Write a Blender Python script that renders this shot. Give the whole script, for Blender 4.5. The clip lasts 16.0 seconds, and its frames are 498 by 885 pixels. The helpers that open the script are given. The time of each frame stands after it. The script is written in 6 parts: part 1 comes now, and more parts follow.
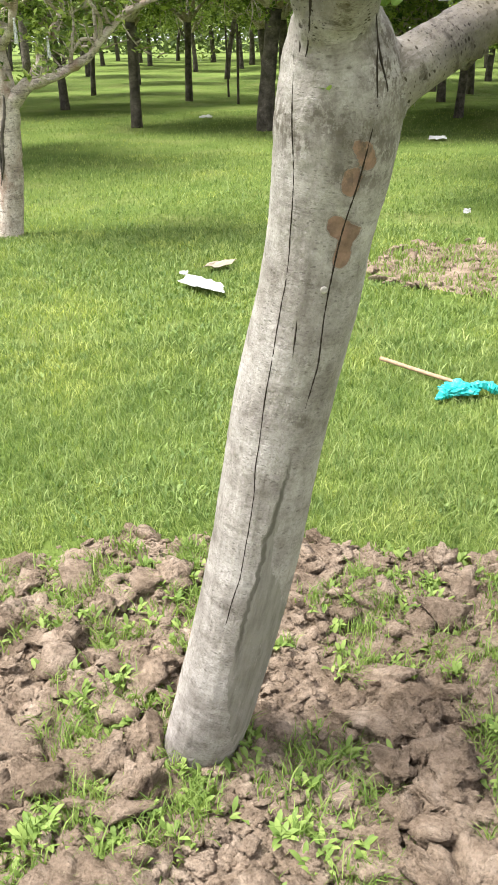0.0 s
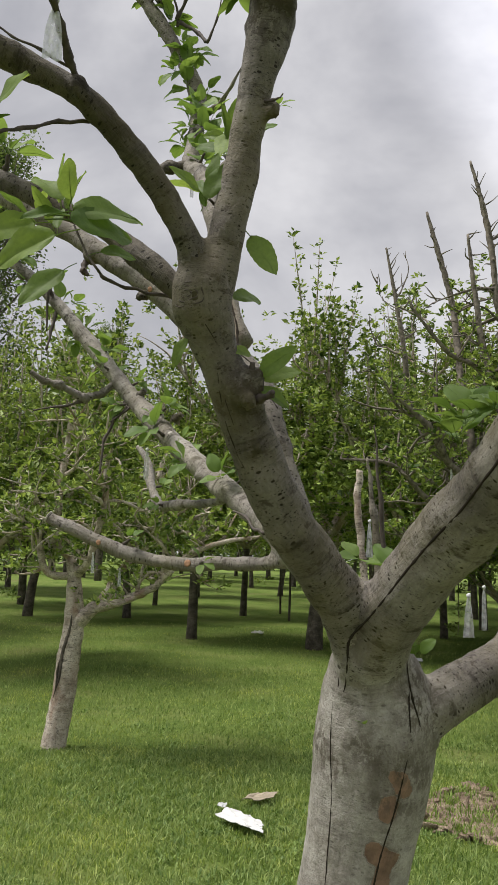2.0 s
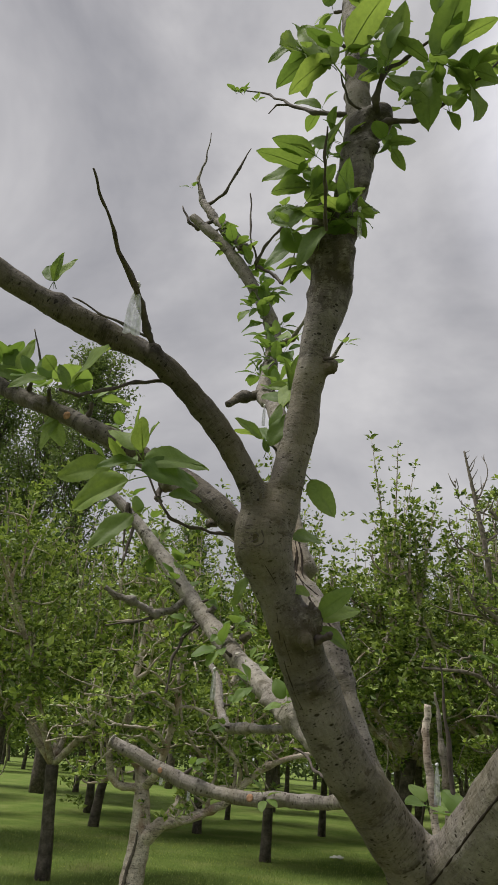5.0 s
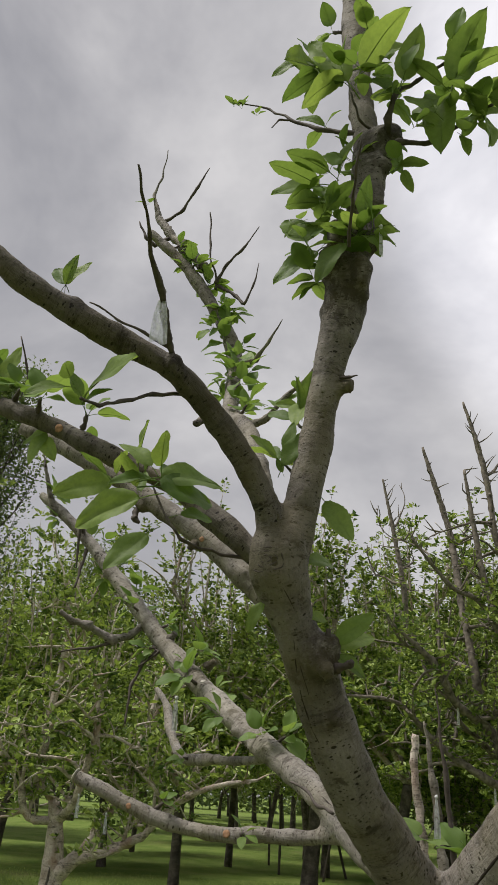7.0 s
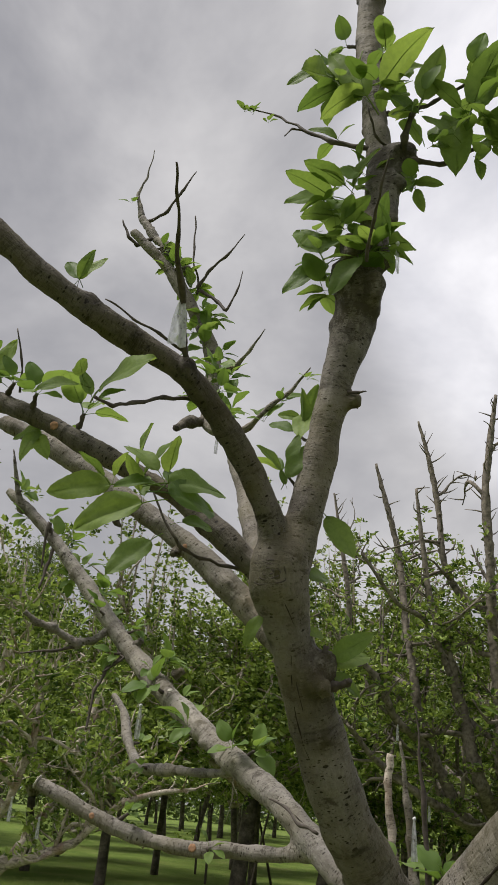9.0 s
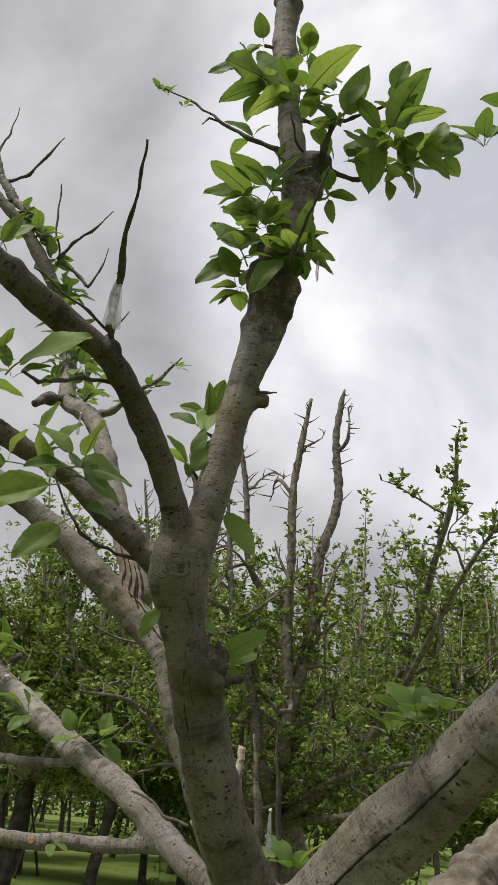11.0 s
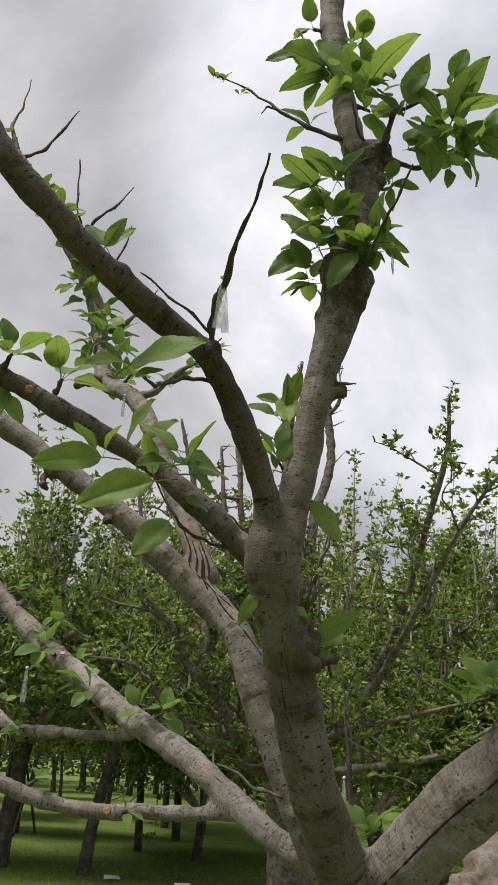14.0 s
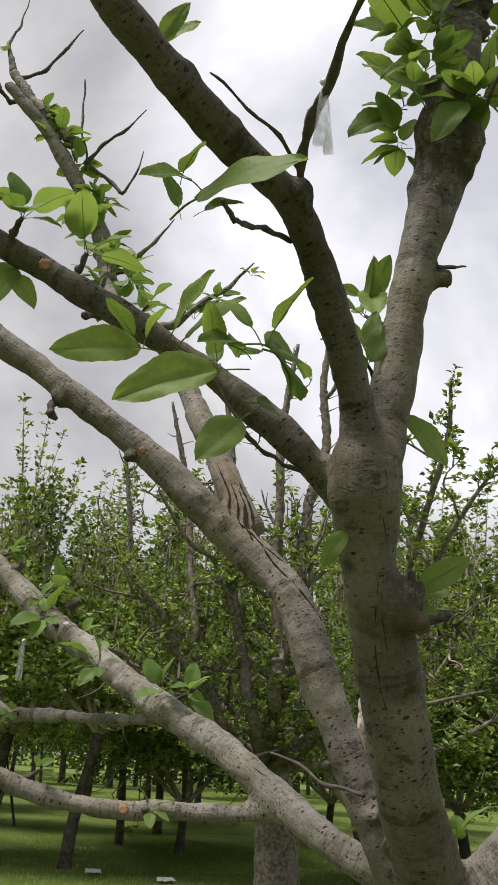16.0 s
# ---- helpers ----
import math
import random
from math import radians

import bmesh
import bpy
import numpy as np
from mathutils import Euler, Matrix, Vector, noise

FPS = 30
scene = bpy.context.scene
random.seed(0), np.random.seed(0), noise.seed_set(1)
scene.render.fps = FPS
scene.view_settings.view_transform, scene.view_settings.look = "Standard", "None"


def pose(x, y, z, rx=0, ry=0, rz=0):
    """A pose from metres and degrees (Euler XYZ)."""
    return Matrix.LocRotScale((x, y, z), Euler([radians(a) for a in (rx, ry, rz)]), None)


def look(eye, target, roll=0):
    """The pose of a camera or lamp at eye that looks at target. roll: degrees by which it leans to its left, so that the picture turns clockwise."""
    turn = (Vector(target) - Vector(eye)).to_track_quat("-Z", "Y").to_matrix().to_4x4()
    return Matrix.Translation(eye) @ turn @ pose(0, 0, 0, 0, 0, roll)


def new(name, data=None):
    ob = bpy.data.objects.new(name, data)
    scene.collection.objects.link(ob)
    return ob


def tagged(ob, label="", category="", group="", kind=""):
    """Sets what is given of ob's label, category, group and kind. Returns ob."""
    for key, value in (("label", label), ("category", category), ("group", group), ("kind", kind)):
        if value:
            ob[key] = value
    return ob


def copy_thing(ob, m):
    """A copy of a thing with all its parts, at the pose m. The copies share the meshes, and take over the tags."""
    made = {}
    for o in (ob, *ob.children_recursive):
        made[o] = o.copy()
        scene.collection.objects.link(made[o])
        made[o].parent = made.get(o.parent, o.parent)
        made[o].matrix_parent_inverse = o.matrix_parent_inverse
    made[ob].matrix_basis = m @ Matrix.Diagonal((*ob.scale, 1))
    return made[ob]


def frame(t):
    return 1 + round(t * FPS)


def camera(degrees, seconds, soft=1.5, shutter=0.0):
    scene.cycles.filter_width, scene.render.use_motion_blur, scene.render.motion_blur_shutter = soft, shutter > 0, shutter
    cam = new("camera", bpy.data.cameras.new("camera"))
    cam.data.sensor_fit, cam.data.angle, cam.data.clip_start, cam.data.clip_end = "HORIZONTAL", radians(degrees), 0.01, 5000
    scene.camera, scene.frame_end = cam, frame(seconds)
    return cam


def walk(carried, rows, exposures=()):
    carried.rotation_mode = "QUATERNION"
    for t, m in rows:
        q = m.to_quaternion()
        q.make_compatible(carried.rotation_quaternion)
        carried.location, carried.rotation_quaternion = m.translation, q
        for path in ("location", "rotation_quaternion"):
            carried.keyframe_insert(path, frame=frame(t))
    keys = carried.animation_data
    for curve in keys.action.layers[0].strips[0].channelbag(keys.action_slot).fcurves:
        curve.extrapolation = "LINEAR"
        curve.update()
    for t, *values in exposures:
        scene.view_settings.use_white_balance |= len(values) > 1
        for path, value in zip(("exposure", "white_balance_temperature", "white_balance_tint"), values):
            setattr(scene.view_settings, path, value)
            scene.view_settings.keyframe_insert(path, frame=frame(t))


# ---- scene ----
cam = camera(32.9, 16.0, soft=0.6)
PATH = [
    (0, (0.3098, -1.4326, 1.4705), (0.0942, 0.1399, 0.7102), -0.9),
    (0.5, (0.315, -1.4397, 1.5066), (0.0695, 0.2218, 0.9803), -0.3),
    (1, (0.3194, -1.4617, 1.5611), (0.0475, 0.2614, 1.3306), 0.7),
    (1.5, (0.3238, -1.4775, 1.6086), (0.029, 0.2561, 1.6676), 1.2),
    (2, (0.3247, -1.4828, 1.6368), (-0.0158, 0.227, 1.8735), 2.1),
    (2.5, (0.3282, -1.4995, 1.6562), (-0.0554, 0.176, 2.0337), 2.8),
    (3, (0.3274, -1.5004, 1.6694), (-0.0871, 0.1452, 2.1349), 3.7),
    (3.5, (0.3265, -1.5057, 1.679), (-0.0906, 0.1223, 2.2026), 3.9),
    (4, (0.3265, -1.5066, 1.6861), (-0.1074, 0.1003, 2.2581), 4.1),
    (4.5, (0.3467, -1.5154, 1.6861), (-0.1373, 0.0695, 2.2792), 4.3),
    (4.7, (0.3599, -1.5259, 1.6834), (-0.139, 0.0502, 2.288), 4.3),
    (6.8, (0.2666, -1.5145, 1.687), (-0.1082, 0.0669, 2.3637), 3.9),
    (7, (0.2174, -1.5127, 1.6834), (-0.1012, 0.0783, 2.3637), 3.6),
    (7.5, (0.1628, -1.5162, 1.687), (-0.0845, 0.0801, 2.3857), 5.1),
    (8, (0.1452, -1.5057, 1.6852), (-0.0924, 0.0924, 2.3839), 5.5),
    (8.5, (0.1505, -1.511, 1.687), (-0.0766, 0.0871, 2.3883), 5.5),
    (9, (0.1434, -1.5074, 1.6878), (-0.0713, 0.0924, 2.3901), 5.6),
    (9.5, (0.1382, -1.4942, 1.6878), (-0.0651, 0.1065, 2.3901), 6.4),
    (10, (0.1434, -1.5048, 1.6958), (0.0431, 0.0986, 2.4156), 6.5),
    (10.2, (0.1373, -1.5066, 1.6949), (0.1091, 0.095, 2.4235), 6.9),
    (12.3, (-0.2244, -1.4775, 1.679), (0.1654, 0.1126, 2.325), 1.6),
    (12.5, (-0.2297, -1.474, 1.6817), (0.1786, 0.1109, 2.3285), 1.8),
    (13, (-0.1945, -1.4802, 1.6931), (0.2209, 0.103, 2.3399), 2.2),
    (13.5, (-0.1575, -1.5039, 1.701), (0.2024, 0.0942, 2.3452), 3.5),
    (14, (-0.1346, -1.5303, 1.7002), (0.1082, 0.0924, 2.3382), 3.6),
    (14.5, (-0.1294, -1.5206, 1.687), (0.0625, 0.1091, 2.3214), 3.5),
    (15, (-0.1373, -1.4379, 1.6746), (0.0378, 0.2112, 2.2651), 4.1),
    (15.5, (-0.1558, -1.3015, 1.6799), (0.0396, 0.3494, 2.2572), 4.5),
    (16, (-0.1839, -1.2399, 1.6914), (0.0933, 0.381, 2.3197), 4.0),
]
walk(cam, [(t, look(eye, target, roll)) for t, eye, target, roll in PATH],
     exposures=[(0, 1.38, 6450, 12), (0.5, 1.10, 6460, 11), (1.0, 0.80, 6500, 11), (1.5, 0.30, 6520, 10), (2.0, 0.14, 6580, 10), (2.5, -0.02, 6650, 10), (3.5, -0.14, 6680, 10),
                (7, -0.12, 6680, 10), (10, -0.16, 6680, 10), (12.5, -0.10, 6650, 10), (14.5, -0.08, 6650, 10), (16, 0.03, 6680, 10)])

# ---------------- world and light ----------------
world = bpy.data.worlds.new("overcast")
scene.world = world
world.use_nodes = True
wn, wl = world.node_tree.nodes, world.node_tree.links
wn.clear()
w_out = wn.new("ShaderNodeOutputWorld")
w_bg = wn.new("ShaderNodeBackground")
w_bg.inputs["Strength"].default_value = 0.1
w_sky = wn.new("ShaderNodeTexSky")
w_sky.sky_type = "NISHITA"
w_sky.sun_disc = False
w_sky.sun_elevation = radians(59)
w_sky.sun_rotation = radians(-107)
w_sky.dust_density = 4.0
w_co = wn.new("ShaderNodeTexCoord")
w_map = wn.new("ShaderNodeMapping")
w_map.inputs["Scale"].default_value = (1.0, 1.0, 1.25)
w_map.inputs["Location"].default_value = (1.7, 0.4, 0.9)
w_n = wn.new("ShaderNodeTexNoise")
w_n.inputs["Scale"].default_value = 2.1
w_n.inputs["Detail"].default_value = 6.0
w_n.inputs["Roughness"].default_value = 0.56
w_n.inputs["Distortion"].default_value = 0.35
w_r = wn.new("ShaderNodeValToRGB")
w_r.color_ramp.elements[0].position = 0.36
w_r.color_ramp.elements[0].color = (3.7, 3.75, 4.15, 1)
w_r.color_ramp.elements[1].position = 0.68
w_r.color_ramp.elements[1].color = (8.2, 8.15, 8.4, 1)
mid = w_r.color_ramp.elements.new(0.50)
mid.color = (5.4, 5.4, 5.75, 1)
w_mix = wn.new("ShaderNodeMix")
w_mix.data_type = "RGBA"
w_mix.inputs[0].default_value = 0.9
wl.new(w_co.outputs["Generated"], w_map.inputs["Vector"])
wl.new(w_map.outputs["Vector"], w_n.inputs["Vector"])
wl.new(w_n.outputs["Fac"], w_r.inputs["Fac"])
wl.new(w_sky.outputs["Color"], w_mix.inputs[6])
wl.new(w_r.outputs["Color"], w_mix.inputs[7])
# thinner cloud in one part of the sky
w_dot = wn.new("ShaderNodeVectorMath")
w_dot.operation = "DOT_PRODUCT"
w_dot.inputs[1].default_value = (0.40, 0.72, 0.66)
wl.new(w_co.outputs["Generated"], w_dot.inputs[0])
w_rng = wn.new("ShaderNodeMapRange")
w_rng.interpolation_type = "SMOOTHSTEP"
w_rng.inputs["From Min"].default_value = 0.945
w_rng.inputs["From Max"].default_value = 0.995
w_rng.inputs["To Min"].default_value = 0.93
w_rng.inputs["To Max"].default_value = 1.8
wl.new(w_dot.outputs["Value"], w_rng.inputs["Value"])
w_mul = wn.new("ShaderNodeVectorMath")
w_mul.operation = "SCALE"
wl.new(w_mix.outputs[2], w_mul.inputs[0])
wl.new(w_rng.outputs["Result"], w_mul.inputs["Scale"])
wl.new(w_mul.outputs["Vector"], w_bg.inputs["Color"])
wl.new(w_bg.outputs["Background"], w_out.inputs["Surface"])

sun = new("sun", bpy.data.lights.new("sun", "SUN"))
sun.data.energy = 4.0
sun.data.angle = radians(26)
sun.data.color = (1.0, 0.97, 0.92)
sun.matrix_basis = look((-4.0, -1.2, 8.8), (0, 0, 0))


# ---------------- materials ----------------
def material(name, rough=0.7, spec=0.3):
    m = bpy.data.materials.new(name)
    m.use_nodes = True
    b = m.node_tree.nodes["Principled BSDF"]
    b.inputs["Roughness"].default_value = rough
    b.inputs["Specular IOR Level"].default_value = spec
    return m, m.node_tree.nodes, m.node_tree.links, b


def noise_node(nodes, links, vec, scale, detail=4.0, rough=0.55, stretch=None):
    if stretch:
        mp = nodes.new("ShaderNodeMapping")
        mp.inputs["Scale"].default_value = stretch
        links.new(vec, mp.inputs["Vector"])
        vec = mp.outputs["Vector"]
    n = nodes.new("ShaderNodeTexNoise")
    n.inputs["Scale"].default_value = scale
    n.inputs["Detail"].default_value = detail
    n.inputs["Roughness"].default_value = rough
    links.new(vec, n.inputs["Vector"])
    return n.outputs["Fac"]


def ramp(nodes, links, fac, stops):
    r = nodes.new("ShaderNodeValToRGB")
    el = r.color_ramp.elements
    el[0].position, el[0].color = stops[0][0], (*stops[0][1], 1)
    el[1].position, el[1].color = stops[-1][0], (*stops[-1][1], 1)
    for p, c in stops[1:-1]:
        e = el.new(p)
        e.color = (*c, 1)
    links.new(fac, r.inputs["Fac"])
    return r.outputs["Color"]


def mixed(nodes, links, fac, a, b, blend="MIX"):
    m = nodes.new("ShaderNodeMix")
    m.data_type = "RGBA"
    m.blend_type = blend
    for slot, v in ((0, fac), (6, a), (7, b)):
        if isinstance(v, (int, float)):
            m.inputs[slot].default_value = v
        elif isinstance(v, tuple):
            m.inputs[slot].default_value = (*v, 1)
        else:
            links.new(v, m.inputs[slot])
    return m.outputs[2]


def bump(nodes, links, bsdf, height, strength=0.4, distance=0.003, previous=None):
    b = nodes.new("ShaderNodeBump")
    b.inputs["Strength"].default_value = strength
    b.inputs["Distance"].default_value = distance
    links.new(height, b.inputs["Height"])
    if previous:
        links.new(previous, b.inputs["Normal"])
    links.new(b.outputs["Normal"], bsdf.inputs["Normal"])
    return b.outputs["Normal"]


def math_node(nodes, links, op, a, b=0.0):
    m = nodes.new("ShaderNodeMath")
    m.operation = op
    m.use_clamp = op in ("MULTIPLY", "ADD", "SUBTRACT")
    for slot, v in ((0, a), (1, b)):
        if isinstance(v, (int, float)):
            m.inputs[slot].default_value = v
        else:
            links.new(v, m.inputs[slot])
    return m.outputs[0]


def attribute(nodes, name):
    a = nodes.new("ShaderNodeAttribute")
    a.attribute_name = name
    return a.outputs["Fac"]


def lenticels(n, l, co, scale, squash, size, spread, seed):
    """Dark pores lying across the grain: a mask."""
    mp = n.new("ShaderNodeMapping")
    mp.inputs["Scale"].default_value = (1.0, 1.0, squash)
    mp.inputs["Location"].default_value = (seed, seed * 0.7, seed * 1.3)
    l.new(co, mp.inputs["Vector"])
    vor = n.new("ShaderNodeTexVoronoi")
    vor.inputs["Scale"].default_value = scale
    l.new(mp.outputs["Vector"], vor.inputs["Vector"])
    apart = n.new("ShaderNodeSeparateColor")
    l.new(vor.outputs["Color"], apart.inputs["Color"])
    ragged = math_node(n, l, "MULTIPLY", noise_node(n, l, co, scale * 2.2, 3.0), 0.22)
    d = math_node(n, l, "ADD", math_node(n, l, "ADD", vor.outputs["Distance"], ragged), math_node(n, l, "MULTIPLY", apart.outputs["Red"], spread))
    return ramp(n, l, d, [(size, (1, 1, 1)), (size + 0.07, (0, 0, 0))])


def bark_material(name, dark, mid_c, light, spots=0.85, spot_mask="", grown=False):
    m, n, l, b = material(name, 0.72, 0.3)
    if grown:
        a = n.new("ShaderNodeAttribute")
        a.attribute_name = "grain"
        co = a.outputs["Vector"]
    else:
        co = n.new("ShaderNodeTexCoord").outputs["Object"]
    big = noise_node(n, l, co, 8.0, 6.0, 0.62)
    streak = noise_node(n, l, co, 75.0, 5.0, 0.65, (1, 1, 0.13))
    rings = noise_node(n, l, co, 42.0, 5.0, 0.6, (0.22, 0.22, 1.0))
    col = ramp(n, l, big, [(0.36, dark), (0.5, mid_c), (0.64, light)])
    mottle = noise_node(n, l, co, 30.0, 6.0, 0.7)
    col = mixed(n, l, 0.55, col, ramp(n, l, mottle, [(0.36, (0.55, 0.53, 0.48)), (0.5, (0.95, 0.94, 0.92)), (0.64, (1.2, 1.2, 1.18))]), "MULTIPLY")
    col = mixed(n, l, 0.35, col, ramp(n, l, streak, [(0.32, (0.62, 0.6, 0.58)), (0.55, (1, 1, 1))]), "MULTIPLY")
    col = mixed(n, l, 0.32, col, ramp(n, l, rings, [(0.30, (0.60, 0.57, 0.53)), (0.46, (1, 1, 1)), (0.62, (1.08, 1.08, 1.08))]), "MULTIPLY")
    grit = noise_node(n, l, co, 210.0, 4.0, 0.7)
    col = mixed(n, l, 0.45, col, ramp(n, l, grit, [(0.36, (0.62, 0.6, 0.57)), (0.6, (1.12, 1.12, 1.12))]), "MULTIPLY")
    # dark pores and scars lying across the bark
    gate = ramp(n, l, noise_node(n, l, co, 12.0, 3.0), [(0.40, (0.12, 0.12, 0.12)), (0.54, (1, 1, 1))])
    spot = mixed(n, l, 1.0, lenticels(n, l, co, 135.0, 2.3, 0.40, 0.42, 0.0), gate, "MULTIPLY")
    fine = math_node(n, l, "MULTIPLY", lenticels(n, l, co, 230.0, 1.6, 0.34, 0.38, 4.0), 0.8)
    bold = math_node(n, l, "MULTIPLY", lenticels(n, l, co, 78.0, 2.0, 0.36, 0.36, 9.0), 1.0)
    spot = math_node(n, l, "MULTIPLY", math_node(n, l, "ADD", math_node(n, l, "ADD", spot, fine), bold), spots)
    scuff = ramp(n, l, noise_node(n, l, co, 40.0, 7.0, 0.75, (0.7, 0.7, 1.3)), [(0.56, (0, 0, 0)), (0.63, (1, 1, 1))])
    scuff = math_node(n, l, "MULTIPLY", scuff, 0.75)
    # wrinkles running across, in patches
    crease = ramp(n, l, noise_node(n, l, co, 34.0, 5.0, 0.65, (0.35, 0.35, 3.0)), [(0.465, (0, 0, 0)), (0.495, (1, 1, 1)), (0.525, (0, 0, 0))])
    patch = ramp(n, l, noise_node(n, l, co, 11.0, 3.0), [(0.44, (0, 0, 0)), (0.58, (1, 1, 1))])
    crease = math_node(n, l, "MULTIPLY", mixed(n, l, 1.0, crease, patch, "MULTIPLY"), 0.6)
    # swollen nodes: broken dark bands round the limb
    band = ramp(n, l, noise_node(n, l, co, 26.0, 3.0, 0.5, (0.12, 0.12, 1.0)), [(0.60, (0, 0, 0)), (0.635, (1, 1, 1)), (0.68, (0.3, 0.3, 0.3))])
    torn = ramp(n, l, noise_node(n, l, co, 48.0, 5.0, 0.7), [(0.42, (0, 0, 0)), (0.52, (1, 1, 1))])
    band = math_node(n, l, "MULTIPLY", mixed(n, l, 1.0, band, torn, "MULTIPLY"), 0.8)
    crease = math_node(n, l, "ADD", crease, band)
    if spot_mask:
        mask = attribute(n, spot_mask)
        spot, scuff, crease = [math_node(n, l, "MULTIPLY", q, mask) for q in (spot, scuff, crease)]
    col = mixed(n, l, spot, col, (0.045, 0.036, 0.028))
    col = mixed(n, l, scuff, col, (0.085, 0.07, 0.055))
    col = mixed(n, l, crease, col, (0.06, 0.05, 0.04))
    relief = math_node(n, l, "SUBTRACT", rings, math_node(n, l, "ADD", math_node(n, l, "MULTIPLY", crease, 0.5), math_node(n, l, "MULTIPLY", scuff, 0.4)))
    return m, n, l, b, co, col, streak, spot, relief, grit


bark, n, l, b, co, col, streak, spot, relief, grit = bark_material("smooth_grey_bark", (0.265, 0.243, 0.222), (0.405, 0.380, 0.355), (0.50, 0.476, 0.452), 1.0, "spotty", True)
edge = noise_node(n, l, co, 34.0, 5.0, 0.6)
flaked = math_node(n, l, "ADD", math_node(n, l, "MULTIPLY", attribute(n, "rust"), 0.55), math_node(n, l, "MULTIPLY", edge, 0.7))
worn = ramp(n, l, flaked, [(0.66, (0, 0, 0)), (0.70, (0.92, 0.92, 0.92))])
col = mixed(n, l, ramp(n, l, flaked, [(0.60, (0, 0, 0)), (0.645, (0.6, 0.6, 0.6)), (0.67, (0, 0, 0))]), col, (0.10, 0.08, 0.065))
col = mixed(n, l, worn, col, ramp(n, l, edge, [(0.36, (0.16, 0.095, 0.065)), (0.62, (0.34, 0.205, 0.145))]))
frayed = noise_node(n, l, co, 55.0, 6.0, 0.7, (1, 1, 0.22))
ragged = math_node(n, l, "ADD", math_node(n, l, "MULTIPLY", attribute(n, "damp"), 0.5), math_node(n, l, "MULTIPLY", frayed, 1.1))
wet = ramp(n, l, ragged, [(0.80, (0, 0, 0)), (0.88, (0.9, 0.9, 0.9))])
col = mixed(n, l, wet, col, ramp(n, l, streak, [(0.3, (0.17, 0.162, 0.135)), (0.6, (0.30, 0.285, 0.25))]))
rim = ramp(n, l, attribute(n, "wet_rim"), [(0.25, (0, 0, 0)), (0.75, (0.75, 0.75, 0.75))])
col = mixed(n, l, rim, col, (0.075, 0.07, 0.052))
rough_part = math_node(n, l, "MULTIPLY", attribute(n, "rough"), ramp(n, l, noise_node(n, l, co, 75.0, 7.0, 0.75, (1, 1, 0.6)), [(0.465, (0, 0, 0)), (0.54, (0.9, 0.9, 0.9))]))
col = mixed(n, l, rough_part, col, (0.105, 0.086, 0.068))
# dark scabs on knobs, and painted shade in the gnarled folds
scab_shade = math_node(n, l, "MULTIPLY", attribute(n, "scab_shade"), ramp(n, l, noise_node(n, l, co, 70.0, 5.0), [(0.40, (0, 0, 0)), (0.52, (0.85, 0.85, 0.85))]))
col = mixed(n, l, scab_shade, col, (0.075, 0.06, 0.045))
raw = math_node(n, l, "MULTIPLY", attribute(n, "raw"), 0.85)
col = mixed(n, l, raw, col, ramp(n, l, streak, [(0.3, (0.20, 0.13, 0.09)), (0.6, (0.46, 0.38, 0.32))]))
moss = math_node(n, l, "MULTIPLY", ramp(n, l, noise_node(n, l, co, 7.0, 6.0, 0.65), [(0.44, (0, 0, 0)), (0.62, (1, 1, 1))]), attribute(n, "young"))
col = mixed(n, l, math_node(n, l, "MULTIPLY", moss, 0.5), col, (0.34, 0.30, 0.13))
# younger wood is darker and more olive than the old trunk; the tint also paints in underside shade
age_and_shade = n.new("ShaderNodeMix")
age_and_shade.data_type = "RGBA"
l.new(attribute(n, "young"), age_and_shade.inputs[0])
age_and_shade.inputs[6].default_value = (1, 1, 1, 1)
age_and_shade.inputs[7].default_value = (0.265, 0.240, 0.205, 1)
col = mixed(n, l, 1.0, col, age_and_shade.outputs[2], "MULTIPLY")
l.new(col, b.inputs["Base Color"])
first = bump(n, l, b, streak, 0.8, 0.004)
first = bump(n, l, b, relief, 0.5, 0.0025, first)
second = bump(n, l, b, noise_node(n, l, co, 70.0, 6.0, 0.65), 0.8, 0.0035, first)
second = bump(n, l, b, grit, 0.7, 0.0012, second)
bump(n, l, b, math_node(n, l, "SUBTRACT", 1.0, spot), 0.6, 0.002, second)

dark_bark, n, l, b, co, col, streak, spot, relief, grit = bark_material("dark_rough_bark", (0.05, 0.043, 0.036), (0.11, 0.095, 0.08), (0.19, 0.165, 0.14))
l.new(col, b.inputs["Base Color"])
bump(n, l, b, streak, 0.8, 0.006)

pale_bark, n, l, b, co, col, streak, spot, relief, grit = bark_material("pale_weathered_bark", (0.36, 0.30, 0.25), (0.55, 0.48, 0.42), (0.72, 0.65, 0.58))
worn = ramp(n, l, noise_node(n, l, co, 6.0, 5.0, 0.6, (1, 1, 0.5)), [(0.55, (0, 0, 0)), (0.66, (1, 1, 1))])
col = mixed(n, l, math_node(n, l, "MULTIPLY", worn, 0.6), col, (0.26, 0.15, 0.10))
l.new(col, b.inputs["Base Color"])
bump(n, l, b, streak, 0.8, 0.006)


def plain(name, colour, rough=0.6, spec=0.3, vary=0.25, scale=40.0, depth=0.001):
    m, n, l, b = material(name, rough, spec)
    co = n.new("ShaderNodeTexCoord").outputs["Object"]
    f = noise_node(n, l, co, scale, 5.0)
    lo = tuple(c * (1 - vary) for c in colour)
    hi = tuple(min(1.0, c * (1 + vary)) for c in colour)
    l.new(ramp(n, l, f, [(0.3, lo), (0.7, hi)]), b.inputs["Base Color"])
    bump(n, l, b, f, 0.3, depth)
    return m


